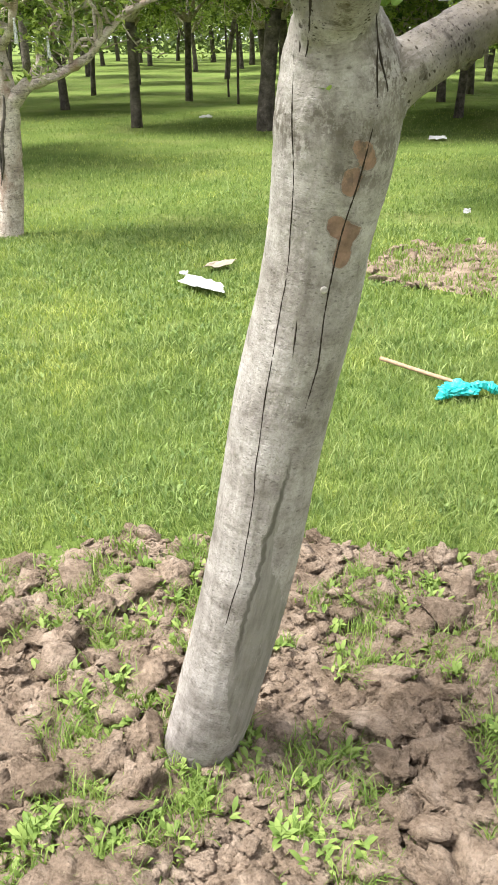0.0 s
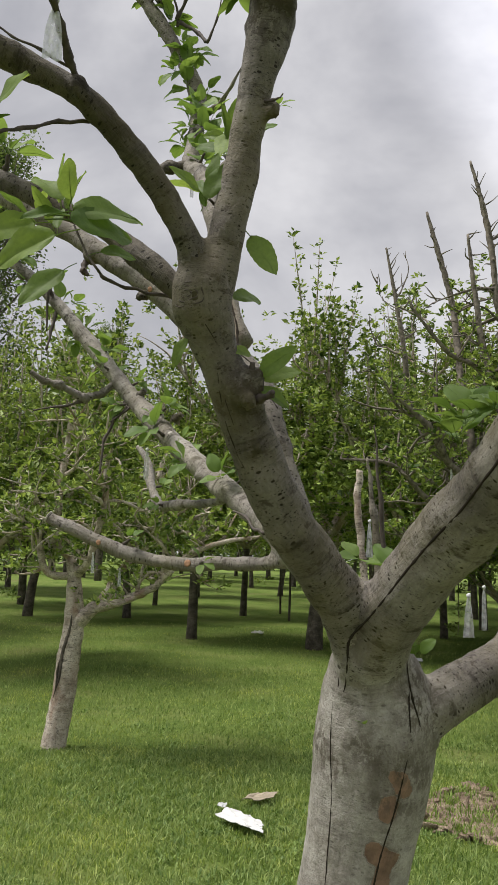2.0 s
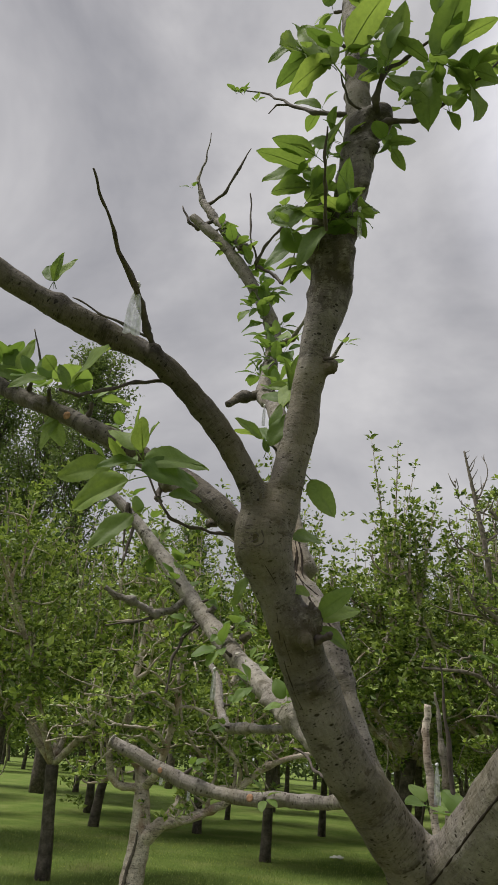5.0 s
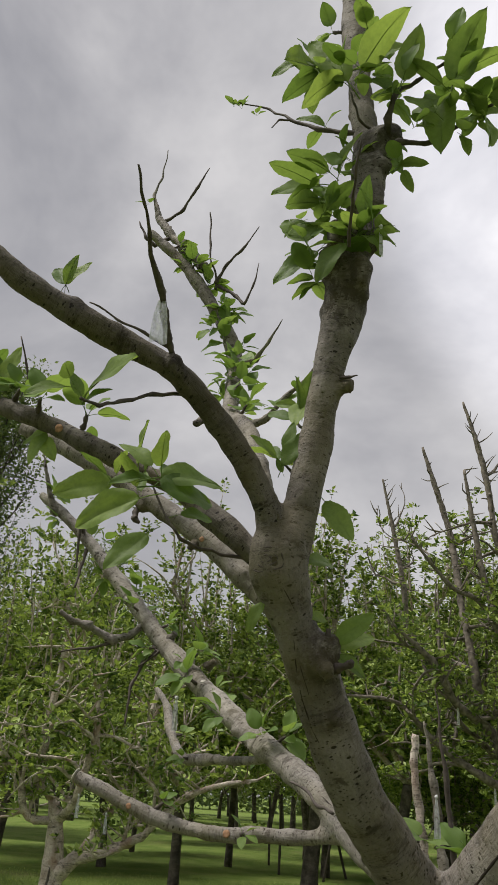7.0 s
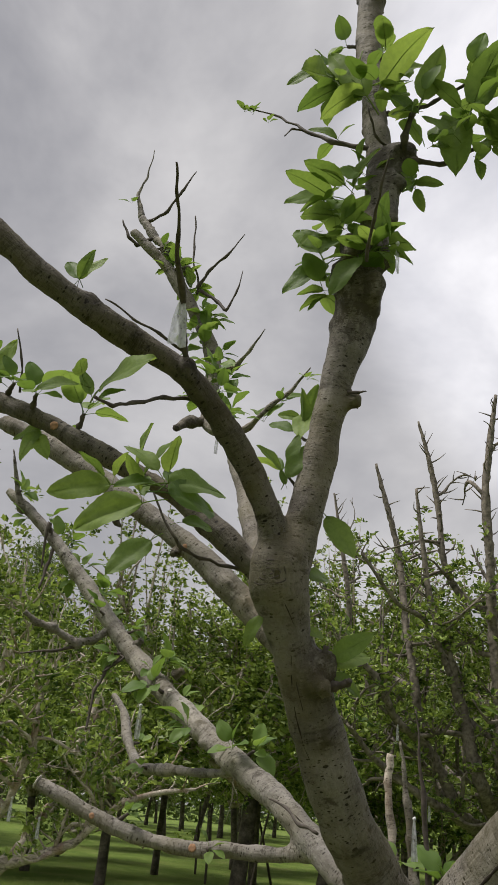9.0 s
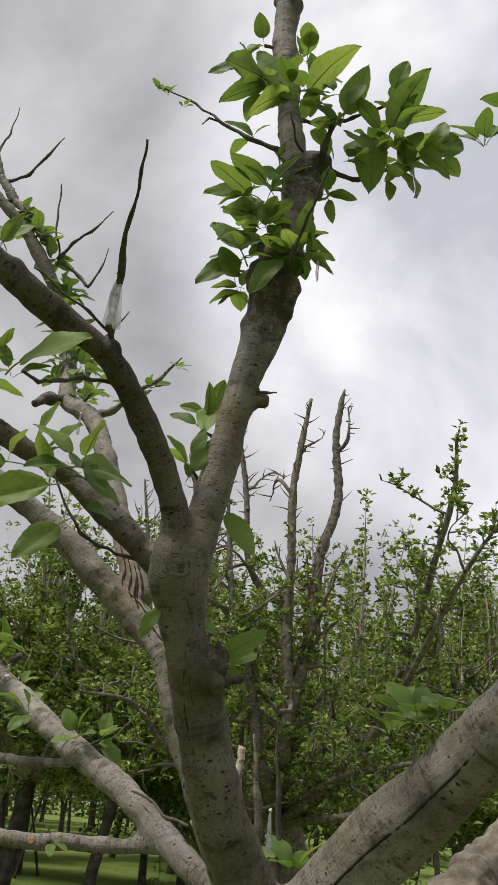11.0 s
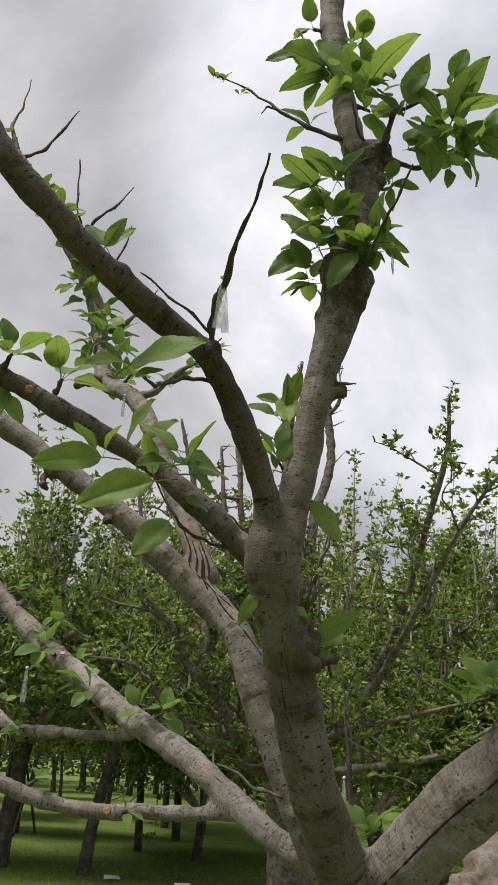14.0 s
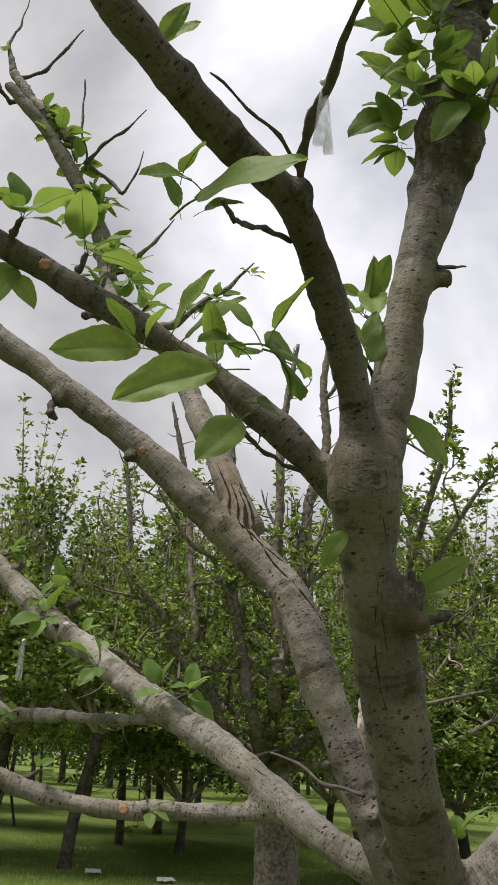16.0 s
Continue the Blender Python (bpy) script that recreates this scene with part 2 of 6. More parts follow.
def leaf_material(name, dark, light, rough=0.45, through_light=0.35, vein=True, patches=False):
    m, n, l, b = material(name, rough, 0.22)
    out = n["Material Output"]
    r = n.new("ShaderNodeObjectInfo").outputs["Random"] if vein else n.new("ShaderNodeNewGeometry").outputs["Random Per Island"]
    col = ramp(n, l, r, [(0.0, dark), (0.6, tuple((x + y) / 2 for x, y in zip(dark, light))), (1.0, light)])
    if vein:
        co = n.new("ShaderNodeTexCoord").outputs["Object"]
        f = noise_node(n, l, co, 14.0, 5.0)
        col = mixed(n, l, 0.5, col, ramp(n, l, f, [(0.35, (0.75, 0.8, 0.75)), (0.65, (1.1, 1.1, 1.0))]), "MULTIPLY")
        bump(n, l, b, f, 0.15, 0.01)
    if patches:
        where = n.new("ShaderNodeNewGeometry").outputs["Position"]
        big, small = noise_node(n, l, where, 1.1, 4.0, 0.6), noise_node(n, l, where, 7.0, 4.0, 0.6)
        col = mixed(n, l, 1.0, col, ramp(n, l, big, [(0.32, (0.75, 0.82, 0.70)), (0.5, (1, 1, 1)), (0.66, (1.35, 1.22, 1.05))]), "MULTIPLY")
        col = mixed(n, l, 1.0, col, ramp(n, l, small, [(0.35, (0.72, 0.78, 0.70)), (0.62, (1.2, 1.15, 1.1))]), "MULTIPLY")
    l.new(col, b.inputs["Base Color"])
    t = n.new("ShaderNodeBsdfTranslucent")
    warm = mixed(n, l, 1.0, col, (1.2, 1.2, 0.65), "MULTIPLY")
    l.new(warm, t.inputs["Color"])
    mix = n.new("ShaderNodeMixShader")
    mix.inputs["Fac"].default_value = through_light
    l.new(b.outputs["BSDF"], mix.inputs[1])
    l.new(t.outputs["BSDF"], mix.inputs[2])
    l.new(mix.outputs["Shader"], out.inputs["Surface"])
    return m


leaf_mat = leaf_material("apple_leaf", (0.125, 0.195, 0.060), (0.27, 0.36, 0.115), 0.5, 0.5)
spur_mat = leaf_material("spur_leaf", (0.12, 0.20, 0.05), (0.24, 0.34, 0.11), 0.5, 0.45, False)
young_mat = leaf_material("young_leaf", (0.12, 0.20, 0.05), (0.24, 0.34, 0.11), 0.5, 0.45)
crown_mat = leaf_material("crown_leaf", (0.045, 0.090, 0.020), (0.42, 0.52, 0.15), 0.4, 0.27, False)
far_mat = leaf_material("far_leaf", (0.08, 0.12, 0.045), (0.21, 0.27, 0.12), 0.6, 0.4, False)
grass_mat = leaf_material("grass_blade", (0.12, 0.20, 0.055), (0.40, 0.48, 0.20), 0.6, 0.35, False, True)
herb_mat = leaf_material("herb_leaf", (0.08, 0.145, 0.035), (0.28, 0.38, 0.12), 0.5, 0.3, False)
weed_mat = leaf_material("weed_leaf", (0.12, 0.20, 0.04), (0.32, 0.42, 0.12), 0.55, 0.3, False)
thin_mat, n, l, b = material("clear_plastic_film", 0.3, 0.5)
b.inputs["Base Color"].default_value = (0.75, 0.76, 0.78, 1)
see = n.new("ShaderNodeBsdfTransparent")
blend = n.new("ShaderNodeMixShader")
l.new(ramp(n, l, noise_node(n, l, n.new("ShaderNodeTexCoord").outputs["Object"], 90.0, 3.0), [(0.35, (0.25, 0.25, 0.25)), (0.65, (0.65, 0.65, 0.65))]), blend.inputs["Fac"])
l.new(see.outputs["BSDF"], blend.inputs[1])
l.new(b.outputs["BSDF"], blend.inputs[2])
l.new(blend.outputs["Shader"], n["Material Output"].inputs["Surface"])
crack_mat = plain("bark_crack", (0.04, 0.033, 0.027), 0.95, 0.05)
twig_mat = plain("twig_bark", (0.085, 0.07, 0.06), 0.7, 0.25, 0.4, 90.0)
tag_mat = plain("white_plastic", (0.62, 0.63, 0.64), 0.35, 0.5, 0.12, 60.0)
teal_mat = plain("teal_plastic", (0.02, 0.43, 0.42), 0.4, 0.5, 0.25, 60.0, 0.004)
knob_bark = plain("knobbly_bark", (0.175, 0.152, 0.128), 0.85, 0.2, 0.6, 24.0, 0.01)
stick_mat = plain("bare_wood", (0.36, 0.25, 0.16), 0.7, 0.2, 0.25, 60.0)
paper_mat = plain("white_card", (0.60, 0.60, 0.60), 0.6, 0.3, 0.06, 30.0)
card_mat = plain("dirty_card", (0.34, 0.29, 0.22), 0.8, 0.2, 0.2, 30.0)
cut_mat = plain("fresh_cut_wood", (0.33, 0.19, 0.115), 0.85, 0.2, 0.45, 160.0)
oldcut_mat = plain("old_cut_wood", (0.45, 0.42, 0.38), 0.85, 0.2, 0.3, 120.0)

soil_mat, n, l, b = material("dry_soil", 0.95, 0.08)
co = n.new("ShaderNodeNewGeometry").outputs["Position"]
f1, f2 = noise_node(n, l, co, 9.0, 7.0, 0.7), noise_node(n, l, co, 70.0, 6.0, 0.7)
col = ramp(n, l, f1, [(0.32, (0.18, 0.134, 0.094)), (0.5, (0.335, 0.258, 0.188)), (0.66, (0.49, 0.392, 0.30))])
col = mixed(n, l, 0.7, col, ramp(n, l, f2, [(0.32, (0.42, 0.39, 0.36)), (0.5, (0.9, 0.9, 0.9)), (0.66, (1.22, 1.2, 1.2))]), "MULTIPLY")
l.new(col, b.inputs["Base Color"])
crumbs = n.new("ShaderNodeTexVoronoi")
crumbs.inputs["Scale"].default_value = 95.0
l.new(mixed(n, l, 0.03, co, n.new("ShaderNodeTexNoise").outputs["Color"]), crumbs.inputs["Vector"])
first = bump(n, l, b, f2, 1.0, 0.016)
first = bump(n, l, b, math_node(n, l, "SUBTRACT", 1.0, crumbs.outputs["Distance"]), 0.8, 0.006, first)
bump(n, l, b, noise_node(n, l, co, 190.0, 5.0, 0.7), 1.0, 0.007, first)

ground_mat, n, l, b = material("meadow", 0.9, 0.1)
co = n.new("ShaderNodeTexCoord").outputs["Object"]
g1, g2, g3 = noise_node(n, l, co, 0.9, 6.0, 0.65), noise_node(n, l, co, 28.0, 5.0, 0.7), noise_node(n, l, co, 0.22, 4.0)
col = ramp(n, l, g1, [(0.3, (0.10, 0.16, 0.033)), (0.5, (0.15, 0.21, 0.05)), (0.68, (0.21, 0.245, 0.08))])
col = mixed(n, l, 0.8, col, ramp(n, l, g2, [(0.3, (0.5, 0.55, 0.45)), (0.6, (1.15, 1.15, 1.1))]), "MULTIPLY")
col = mixed(n, l, ramp(n, l, g3, [(0.60, (0, 0, 0)), (0.74, (0.6, 0.6, 0.6))]), col, (0.15, 0.13, 0.065))
l.new(col, b.inputs["Base Color"])
bump(n, l, b, g2, 1.0, 0.04)


# ---------------- helpers for shapes ----------------
def mesh(name, verts, faces, mat, smooth=True):
    me = bpy.data.meshes.new(name)
    me.from_pydata([tuple(v) for v in verts], [], faces)
    if smooth:
        me.polygons.foreach_set("use_smooth", [True] * len(me.polygons))
    me.materials.append(mat)
    me.update()
    return me


def part(name, data, parent, label="", m=None):
    ob = new(name, data)
    ob.parent = parent
    if m is not None:
        ob.matrix_basis = m
    return tagged(ob, label) if label else ob


def thing(name, label, category, group="", kind="", at=(0, 0, 0)):
    ob = new(name)
    ob.empty_display_size = 0.1
    ob.location = at
    return tagged(ob, label, category, group, kind)


def smooth_path(ctrl, step):
    """Catmull-Rom through rows (x, y, z, r)."""
    c = np.array(ctrl, float)
    c = np.vstack([2 * c[0] - c[1], c, 2 * c[-1] - c[-2]])
    out = []
    for i in range(1, len(c) - 2):
        p0, p1, p2, p3 = c[i - 1], c[i], c[i + 1], c[i + 2]
        k = max(2, int(np.linalg.norm((p2 - p1)[:3]) / step))
        for s in np.arange(k) / k:
            out.append(0.5 * (2 * p1 + (p2 - p0) * s + (2 * p0 - 5 * p1 + 4 * p2 - p3) * s * s + (3 * p1 - p0 - 3 * p2 + p3) * s ** 3))
    out.append(c[-2])
    out = np.array(out)
    out[:, 3] = np.maximum(out[:, 3], 0.0006)
    return out


def sweep(ctrl, sides=10, step=0.03, wobble=0.0, seed=0):
    p = smooth_path(ctrl, step)
    rng = np.random.default_rng(seed)
    d = np.gradient(p[:, :3], axis=0)
    d /= np.linalg.norm(d, axis=1)[:, None] + 1e-9
    u = np.cross(d[0], (0.3, 0.9, 0.1))
    u /= np.linalg.norm(u)
    verts, faces = [], []
    ang = np.arange(sides) * 2 * math.pi / sides
    for i in range(len(p)):
        u = u - d[i] * (u @ d[i])
        u /= np.linalg.norm(u)
        v = np.cross(d[i], u)
        r = p[i, 3] * (1 + wobble * rng.uniform(-1, 1, sides))
        verts.extend(p[i, :3] + (np.cos(ang) * r)[:, None] * u + (np.sin(ang) * r)[:, None] * v)
    for i in range(len(p) - 1):
        for k in range(sides):
            a, b2 = i * sides + k, i * sides + (k + 1) % sides
            faces.append((a, b2, b2 + sides, a + sides))
    faces.append(tuple(reversed(range(sides))))
    faces.append(tuple(range((len(p) - 1) * sides, len(p) * sides)))
    return verts, faces


def join(pieces):
    verts, faces = [], []
    for v, f in pieces:
        o = len(verts)
        verts.extend(v)
        faces.extend([tuple(i + o for i in q) for q in f])
    return verts, faces


def lump(centre, radii, seed=0, rough=0.2, levels=2):
    bm = bmesh.new()
    bmesh.ops.create_icosphere(bm, subdivisions=levels, radius=1.0)
    off = Vector((seed * 3.7, seed * 1.3, seed * 7.1))
    for v in bm.verts:
        k = 1 + rough * noise.noise(v.co * 1.4 + off) + rough * 0.5 * noise.noise(v.co * 3.5 + off)
        v.co = Vector((v.co.x * radii[0], v.co.y * radii[1], v.co.z * radii[2])) * k
    verts = [tuple(v.co + Vector(centre)) for v in bm.verts]
    faces = [tuple(v.index for v in f.verts) for f in bm.faces]
    bm.free()
    return verts, faces


# ---------------- ground ----------------
def height(x, y):
    """Gentle swells of the meadow, flat round the apple tree."""
    far = min(1.0, max(0.0, (math.hypot(x, y) - 5.0) / 6.0))
    return far * (0.10 * noise.noise((x * 0.22, y * 0.22, 3.0)) + 0.05 * noise.noise((x * 0.6, y * 0.6, 9.0)))


def spaced(lo, hi, fine_lo, fine_hi, fine, coarse_factor=1.25):
    vals = list(np.arange(fine_lo, fine_hi, fine))
    s, v = fine, fine_hi
    while v < hi:
        vals.append(v)
        s *= coarse_factor
        v += s
    vals.append(hi)
    s, v = fine, fine_lo
    while v > lo:
        s *= coarse_factor
        v -= s
        vals.insert(0, max(v, lo))
    return vals


gx, gy = spaced(-900, 900, -10, 10, 0.4), spaced(-600, 1500, -3, 32, 0.4)
verts = [(x, y, height(x, y)) for y in gy for x in gx]
w = len(gx)
faces = [(j * w + i, j * w + i + 1, (j + 1) * w + i + 1, (j + 1) * w + i) for j in range(len(gy) - 1) for i in range(w - 1)]
tagged(new("ground", mesh("ground", verts, faces, ground_mat)), "short green meadow grass under orchard trees", "ground", kind="structure")


def in_soil(x, y):
    """Inside the dug, bare earth round the trunk (positive) or outside."""
    e = 0.12 * noise.noise((x * 2.3, y * 2.3, 1.0)) + 0.07 * noise.noise((x * 7.0, y * 7.0, 4.0))
    return 1.0 - ((x - 0.12) / 1.02) ** 4 - ((y + 0.55) / 1.5) ** 4 + e


def soil_height(x, y):
    k = min(1.0, max(0.0, in_soil(x, y) * 2.5))
    p = Vector((x, y, 0))
    h = 0.034 * noise.noise(p * 4.0) + 0.050 * abs(noise.noise(p * 9.0 + Vector((5, 0, 0)))) + 0.034 * abs(noise.noise(p * 19.0)) + 0.012 * noise.noise(p * 48.0)
    return -0.03 + k * (0.042 + h)


xs, ys = np.arange(-1.25, 1.45, 0.0125), np.arange(-2.15, 1.15, 0.0125)
verts = [(x, y, soil_height(x, y)) for y in ys for x in xs]
w = len(xs)
faces = [(j * w + i, j * w + i + 1, (j + 1) * w + i + 1, (j + 1) * w + i) for j in range(len(ys) - 1) for i in range(w - 1)]
soil = tagged(new("bare_soil", mesh("bare_soil", verts, faces, soil_mat)), "freshly dug brown soil round the tree trunk", "soil", kind="structure")


def in_far_soil(x, y):
    e = 0.35 * noise.noise((x * 1.6, y * 1.6, 21.0)) + 0.2 * noise.noise((x * 4.0, y * 4.0, 24.0))
    return 1.0 - ((x - 1.25) / 1.0) ** 2 - ((y - 4.62) / 0.85) ** 2 + e


xs, ys = np.arange(-0.1, 2.7, 0.04), np.arange(3.4, 5.8, 0.04)
verts = [(x, y, -0.03 + min(1.0, max(0.0, in_far_soil(x, y) * 2.5)) * (0.05 + 0.025 * noise.noise((x * 6, y * 6, 2.0)) + 0.02 * noise.noise((x * 15, y * 15, 5.0)))) for y in ys for x in xs]
w = len(xs)
faces = [(j * w + i, j * w + i + 1, (j + 1) * w + i + 1, (j + 1) * w + i) for j in range(len(ys) - 1) for i in range(w - 1)]
tagged(new("bare_soil", mesh("bare_soil", verts, faces, soil_mat)), "patch of dug brown soil in the meadow", "soil", kind="structure")


# ---------------- the apple tree in front ----------------
apple = thing("apple_tree", "leaning grey apple tree with smooth cracked bark and sparse spring leaves", "tree")
TRUNK = [(-0.042, -0.007, -0.116, 0.0917), (-0.010, -0.017, 0.002, 0.0830), (0.043, -0.044, 0.199, 0.0850), (0.124, -0.075, 0.550, 0.0837), (0.157, -0.081, 0.741, 0.0830), (0.187, -0.086, 0.912, 0.0836), (0.228, -0.096, 1.097, 0.0814), (0.245, -0.107, 1.202, 0.0811), (0.261, -0.120, 1.300, 0.0873), (0.270, -0.137, 1.390, 0.0900), (0.268, -0.162, 1.462, 0.0740), (0.262, -0.190, 1.520, 0.0500)]
LIMB_A = [(0.267, -0.161, 1.454, 0.0420), (0.234, -0.241, 1.560, 0.0392), (0.190, -0.304, 1.631, 0.0336), (0.146, -0.368, 1.708, 0.0329), (0.108, -0.421, 1.806, 0.0316), (0.078, -0.457, 1.888, 0.0285), (0.060, -0.493, 1.945, 0.0375), (0.060, -0.494, 1.985, 0.0330), (0.060, -0.494, 2.006, 0.0220)]
LIMB_A1 = [(0.062, -0.486, 1.955, 0.0290), (0.045, -0.514, 2.025, 0.0195), (0.001, -0.566, 2.099, 0.0169), (-0.056, -0.635, 2.155, 0.0169), (-0.118, -0.664, 2.182, 0.0186), (-0.183, -0.707, 2.209, 0.0172), (-0.233, -0.742, 2.235, 0.0164), (-0.290, -0.766, 2.280, 0.0161), (-0.332, -0.772, 2.336, 0.0173), (-0.361, -0.782, 2.418, 0.0168), (-0.380, -0.787, 2.551, 0.0151)]
LIMB_A2 = [(0.068, -0.478, 1.960, 0.0300), (0.088, -0.484, 2.046, 0.0228), (0.102, -0.484, 2.129, 0.0238), (0.118, -0.491, 2.223, 0.0243), (0.138, -0.504, 2.317, 0.0293), (0.142, -0.513, 2.388, 0.0313), (0.157, -0.506, 2.434, 0.0246), (0.170, -0.500, 2.534, 0.0251), (0.163, -0.471, 2.648, 0.0204), (0.155, -0.442, 2.762, 0.0206), (0.140, -0.406, 2.962, 0.0222), (0.140, -0.382, 3.115, 0.0215), (0.142, -0.350, 3.330, 0.0190)]
LIMB_A3 = [(0.066, -0.442, 1.948, 0.0229), (0.001, -0.460, 1.994, 0.0177), (-0.089, -0.445, 2.068, 0.0140), (-0.189, -0.452, 2.117, 0.0150), (-0.267, -0.443, 2.158, 0.0159), (-0.340, -0.439, 2.193, 0.0155), (-0.413, -0.412, 2.228, 0.0149), (-0.519, -0.376, 2.295, 0.0123)]
LIMB_B = [(0.285, -0.143, 1.454, 0.0344), (0.222, -0.179, 1.566, 0.0300), (0.155, -0.185, 1.688, 0.0233), (0.103, -0.171, 1.817, 0.0246), (0.074, -0.148, 1.904, 0.0244), (0.019, -0.106, 1.969, 0.0245), (-0.040, -0.092, 2.022, 0.0241), (-0.123, -0.079, 2.097, 0.0220), (-0.243, -0.066, 2.179, 0.0195), (-0.341, -0.047, 2.247, 0.0204), (-0.431, -0.034, 2.301, 0.0193), (-0.566, -0.013, 2.368, 0.0162)]
LIMB_C = [(0.022, -0.086, 1.998, 0.0262), (-0.014, -0.050, 2.096, 0.0219), (-0.053, 0.046, 2.230, 0.0185), (-0.099, 0.136, 2.366, 0.0190), (-0.143, 0.228, 2.468, 0.0208), (-0.210, 0.365, 2.558, 0.0223), (-0.236, 0.478, 2.688, 0.0214), (-0.259, 0.589, 2.825, 0.0220), (-0.289, 0.625, 2.934, 0.0232), (-0.354, 0.640, 3.061, 0.0207), (-0.461, 0.638, 3.221, 0.0182), (-0.584, 0.633, 3.348, 0.0152)]
LIMB_D = [(0.281, -0.111, 1.488, 0.0282), (0.225, -0.118, 1.563, 0.0224), (0.159, -0.070, 1.605, 0.0205), (0.102, 0.021, 1.656, 0.0238), (0.031, 0.106, 1.717, 0.0247), (-0.065, 0.211, 1.779, 0.0245), (-0.198, 0.338, 1.875, 0.0224), (-0.267, 0.409, 1.930, 0.0225), (-0.392, 0.499, 2.044, 0.0212), (-0.504, 0.547, 2.166, 0.0196), (-0.620, 0.574, 2.288, 0.0177), (-0.712, 0.587, 2.375, 0.0162), (-0.792, 0.593, 2.433, 0.0113)]
LIMB_E = [(0.121, 0.008, 1.633, 0.0160), (0.053, 0.049, 1.627, 0.0150), (-0.033, 0.092, 1.623, 0.0141), (-0.142, 0.120, 1.619, 0.0139), (-0.221, 0.133, 1.631, 0.0134), (-0.298, 0.139, 1.656, 0.0136), (-0.410, 0.138, 1.703, 0.0145)]
LIMB_F = [(-0.045, 0.160, 1.773, 0.0127), (-0.075, 0.239, 1.751, 0.0105), (-0.226, 0.469, 1.755, 0.0127), (-0.338, 0.663, 1.765, 0.0130), (-0.414, 0.822, 1.831, 0.0128), (-0.462, 0.913, 1.916, 0.0127), (-0.508, 0.955, 1.959, 0.0110)]
LIMB_R = [(0.259, -0.150, 1.448, 0.0604), (0.274, -0.224, 1.532, 0.0506), (0.330, -0.297, 1.620, 0.0461), (0.382, -0.346, 1.685, 0.0494), (0.425, -0.404, 1.738, 0.0449), (0.455, -0.469, 1.788, 0.0395), (0.496, -0.551, 1.862, 0.0346), (0.571, -0.680, 1.975, 0.0309), (0.666, -0.800, 2.121, 0.0285)]
LIMB_R2 = [(0.285, -0.13, 1.38, 0.055), (0.36, -0.13, 1.428, 0.042), (0.421, -0.10, 1.464, 0.037), (0.477, -0.060, 1.497, 0.038), (0.552, 0.000, 1.537, 0.043), (0.64, 0.06, 1.59, 0.044), (0.74, 0.13, 1.66, 0.036), (0.86, 0.22, 1.74, 0.032)]
WOODS = [TRUNK, LIMB_A, LIMB_A1, LIMB_A2, LIMB_A3, LIMB_B, LIMB_C, LIMB_D, LIMB_E, LIMB_F, LIMB_R, LIMB_R2]
pieces = [sweep([(x, y, z, r * 1.03) for x, y, z, r in c], 18 if c[0][3] > 0.03 else 10, 0.03, 0.0 if i == 0 else 0.03, i) for i, c in enumerate(WOODS)]
# swellings, collars and pruned knobs that are one with the wood
KNOBS = [((0.150, -0.395, 3.085), 0.036), ((0.128, -0.385, 3.120), 0.034), ((0.200, -0.49, 2.620), 0.046), ((0.222, -0.495, 2.632), 0.030), ((0.112, -0.535, 2.372), 0.034), ((0.128, -0.555, 2.405), 0.034), ((0.170, -0.54, 2.352), 0.030), ((0.120, -0.53, 2.43), 0.030), ((0.175, -0.52, 2.41), 0.032), ((0.118, -0.462, 1.842), 0.034), ((0.128, -0.455, 1.862), 0.028),
         ((0.182, -0.157, 1.367), 0.030), ((0.350, -0.160, 1.370), 0.032), ((0.059, -0.493, 1.950), 0.030), ((0.132, -0.495, 1.825), 0.018), ((-0.165, -0.701, 2.215), 0.018), ((-0.048, -0.657, 2.156), 0.020),
         ((0.159, -0.505, 2.194), 0.018), ((0.170, -0.520, 2.324), 0.020), ((0.127, -0.522, 2.339), 0.020), ((0.155, -0.527, 2.377), 0.033), ((0.180, -0.515, 2.487), 0.030), ((0.187, -0.507, 2.556), 0.030), ((-0.274, -0.070, 2.175), 0.026),
         ((-0.044, -0.092, 2.027), 0.032), ((-0.196, 0.354, 2.542), 0.034), ((-0.229, 0.371, 1.914), 0.026), ((-0.412, 0.506, 2.053), 0.026), ((-0.552, 0.559, 2.201), 0.027), ((0.620, 0.050, 1.600), 0.055), ((0.700, 0.100, 1.630), 0.048), ((0.570, 0.000, 1.570), 0.03)]
axis = np.vstack([smooth_path(c, 0.01) for c in WOODS])
dark_knobs = []
for i, (c, r) in enumerate(KNOBS):
    c = np.array(c)
    line_point = axis[np.argmin(np.linalg.norm(axis[:, :3] - c, axis=1))]
    c = line_point[:3] + (c - line_point[:3]) * 0.72
    pieces.append(lump(c, (r * 0.62, r * 0.62, r * 0.8), i + 3, 0.5))
    if i < 11 or i > 13:
        dark_knobs.append((c, r * 0.85))
kr = np.random.default_rng(77)
for i, c in enumerate(WOODS[1:]):
    p = smooth_path(c, 0.01)
    for q in p[12::5]:
        if kr.random() < 0.55:
            d = kr.normal(size=3)
            d /= np.linalg.norm(d)
            r = q[3] * (kr.uniform(0.30, 0.66) if i in (5, 6, 8) else kr.uniform(0.22, 0.50))
            if kr.random() < 0.65:
                dark_knobs.append((q[:3] + d * q[3], r))
            pieces.append(lump(q[:3] + d * q[3] * 0.86, (r, r, r * 0.9), int(kr.integers(1, 40)), 0.5))
v, f = join(pieces)
rough_ob = new("rough", mesh("rough", v, f, bark))
rm = rough_ob.modifiers.new("remesh", "REMESH")
rm.mode, rm.voxel_size = "VOXEL", 0.0055
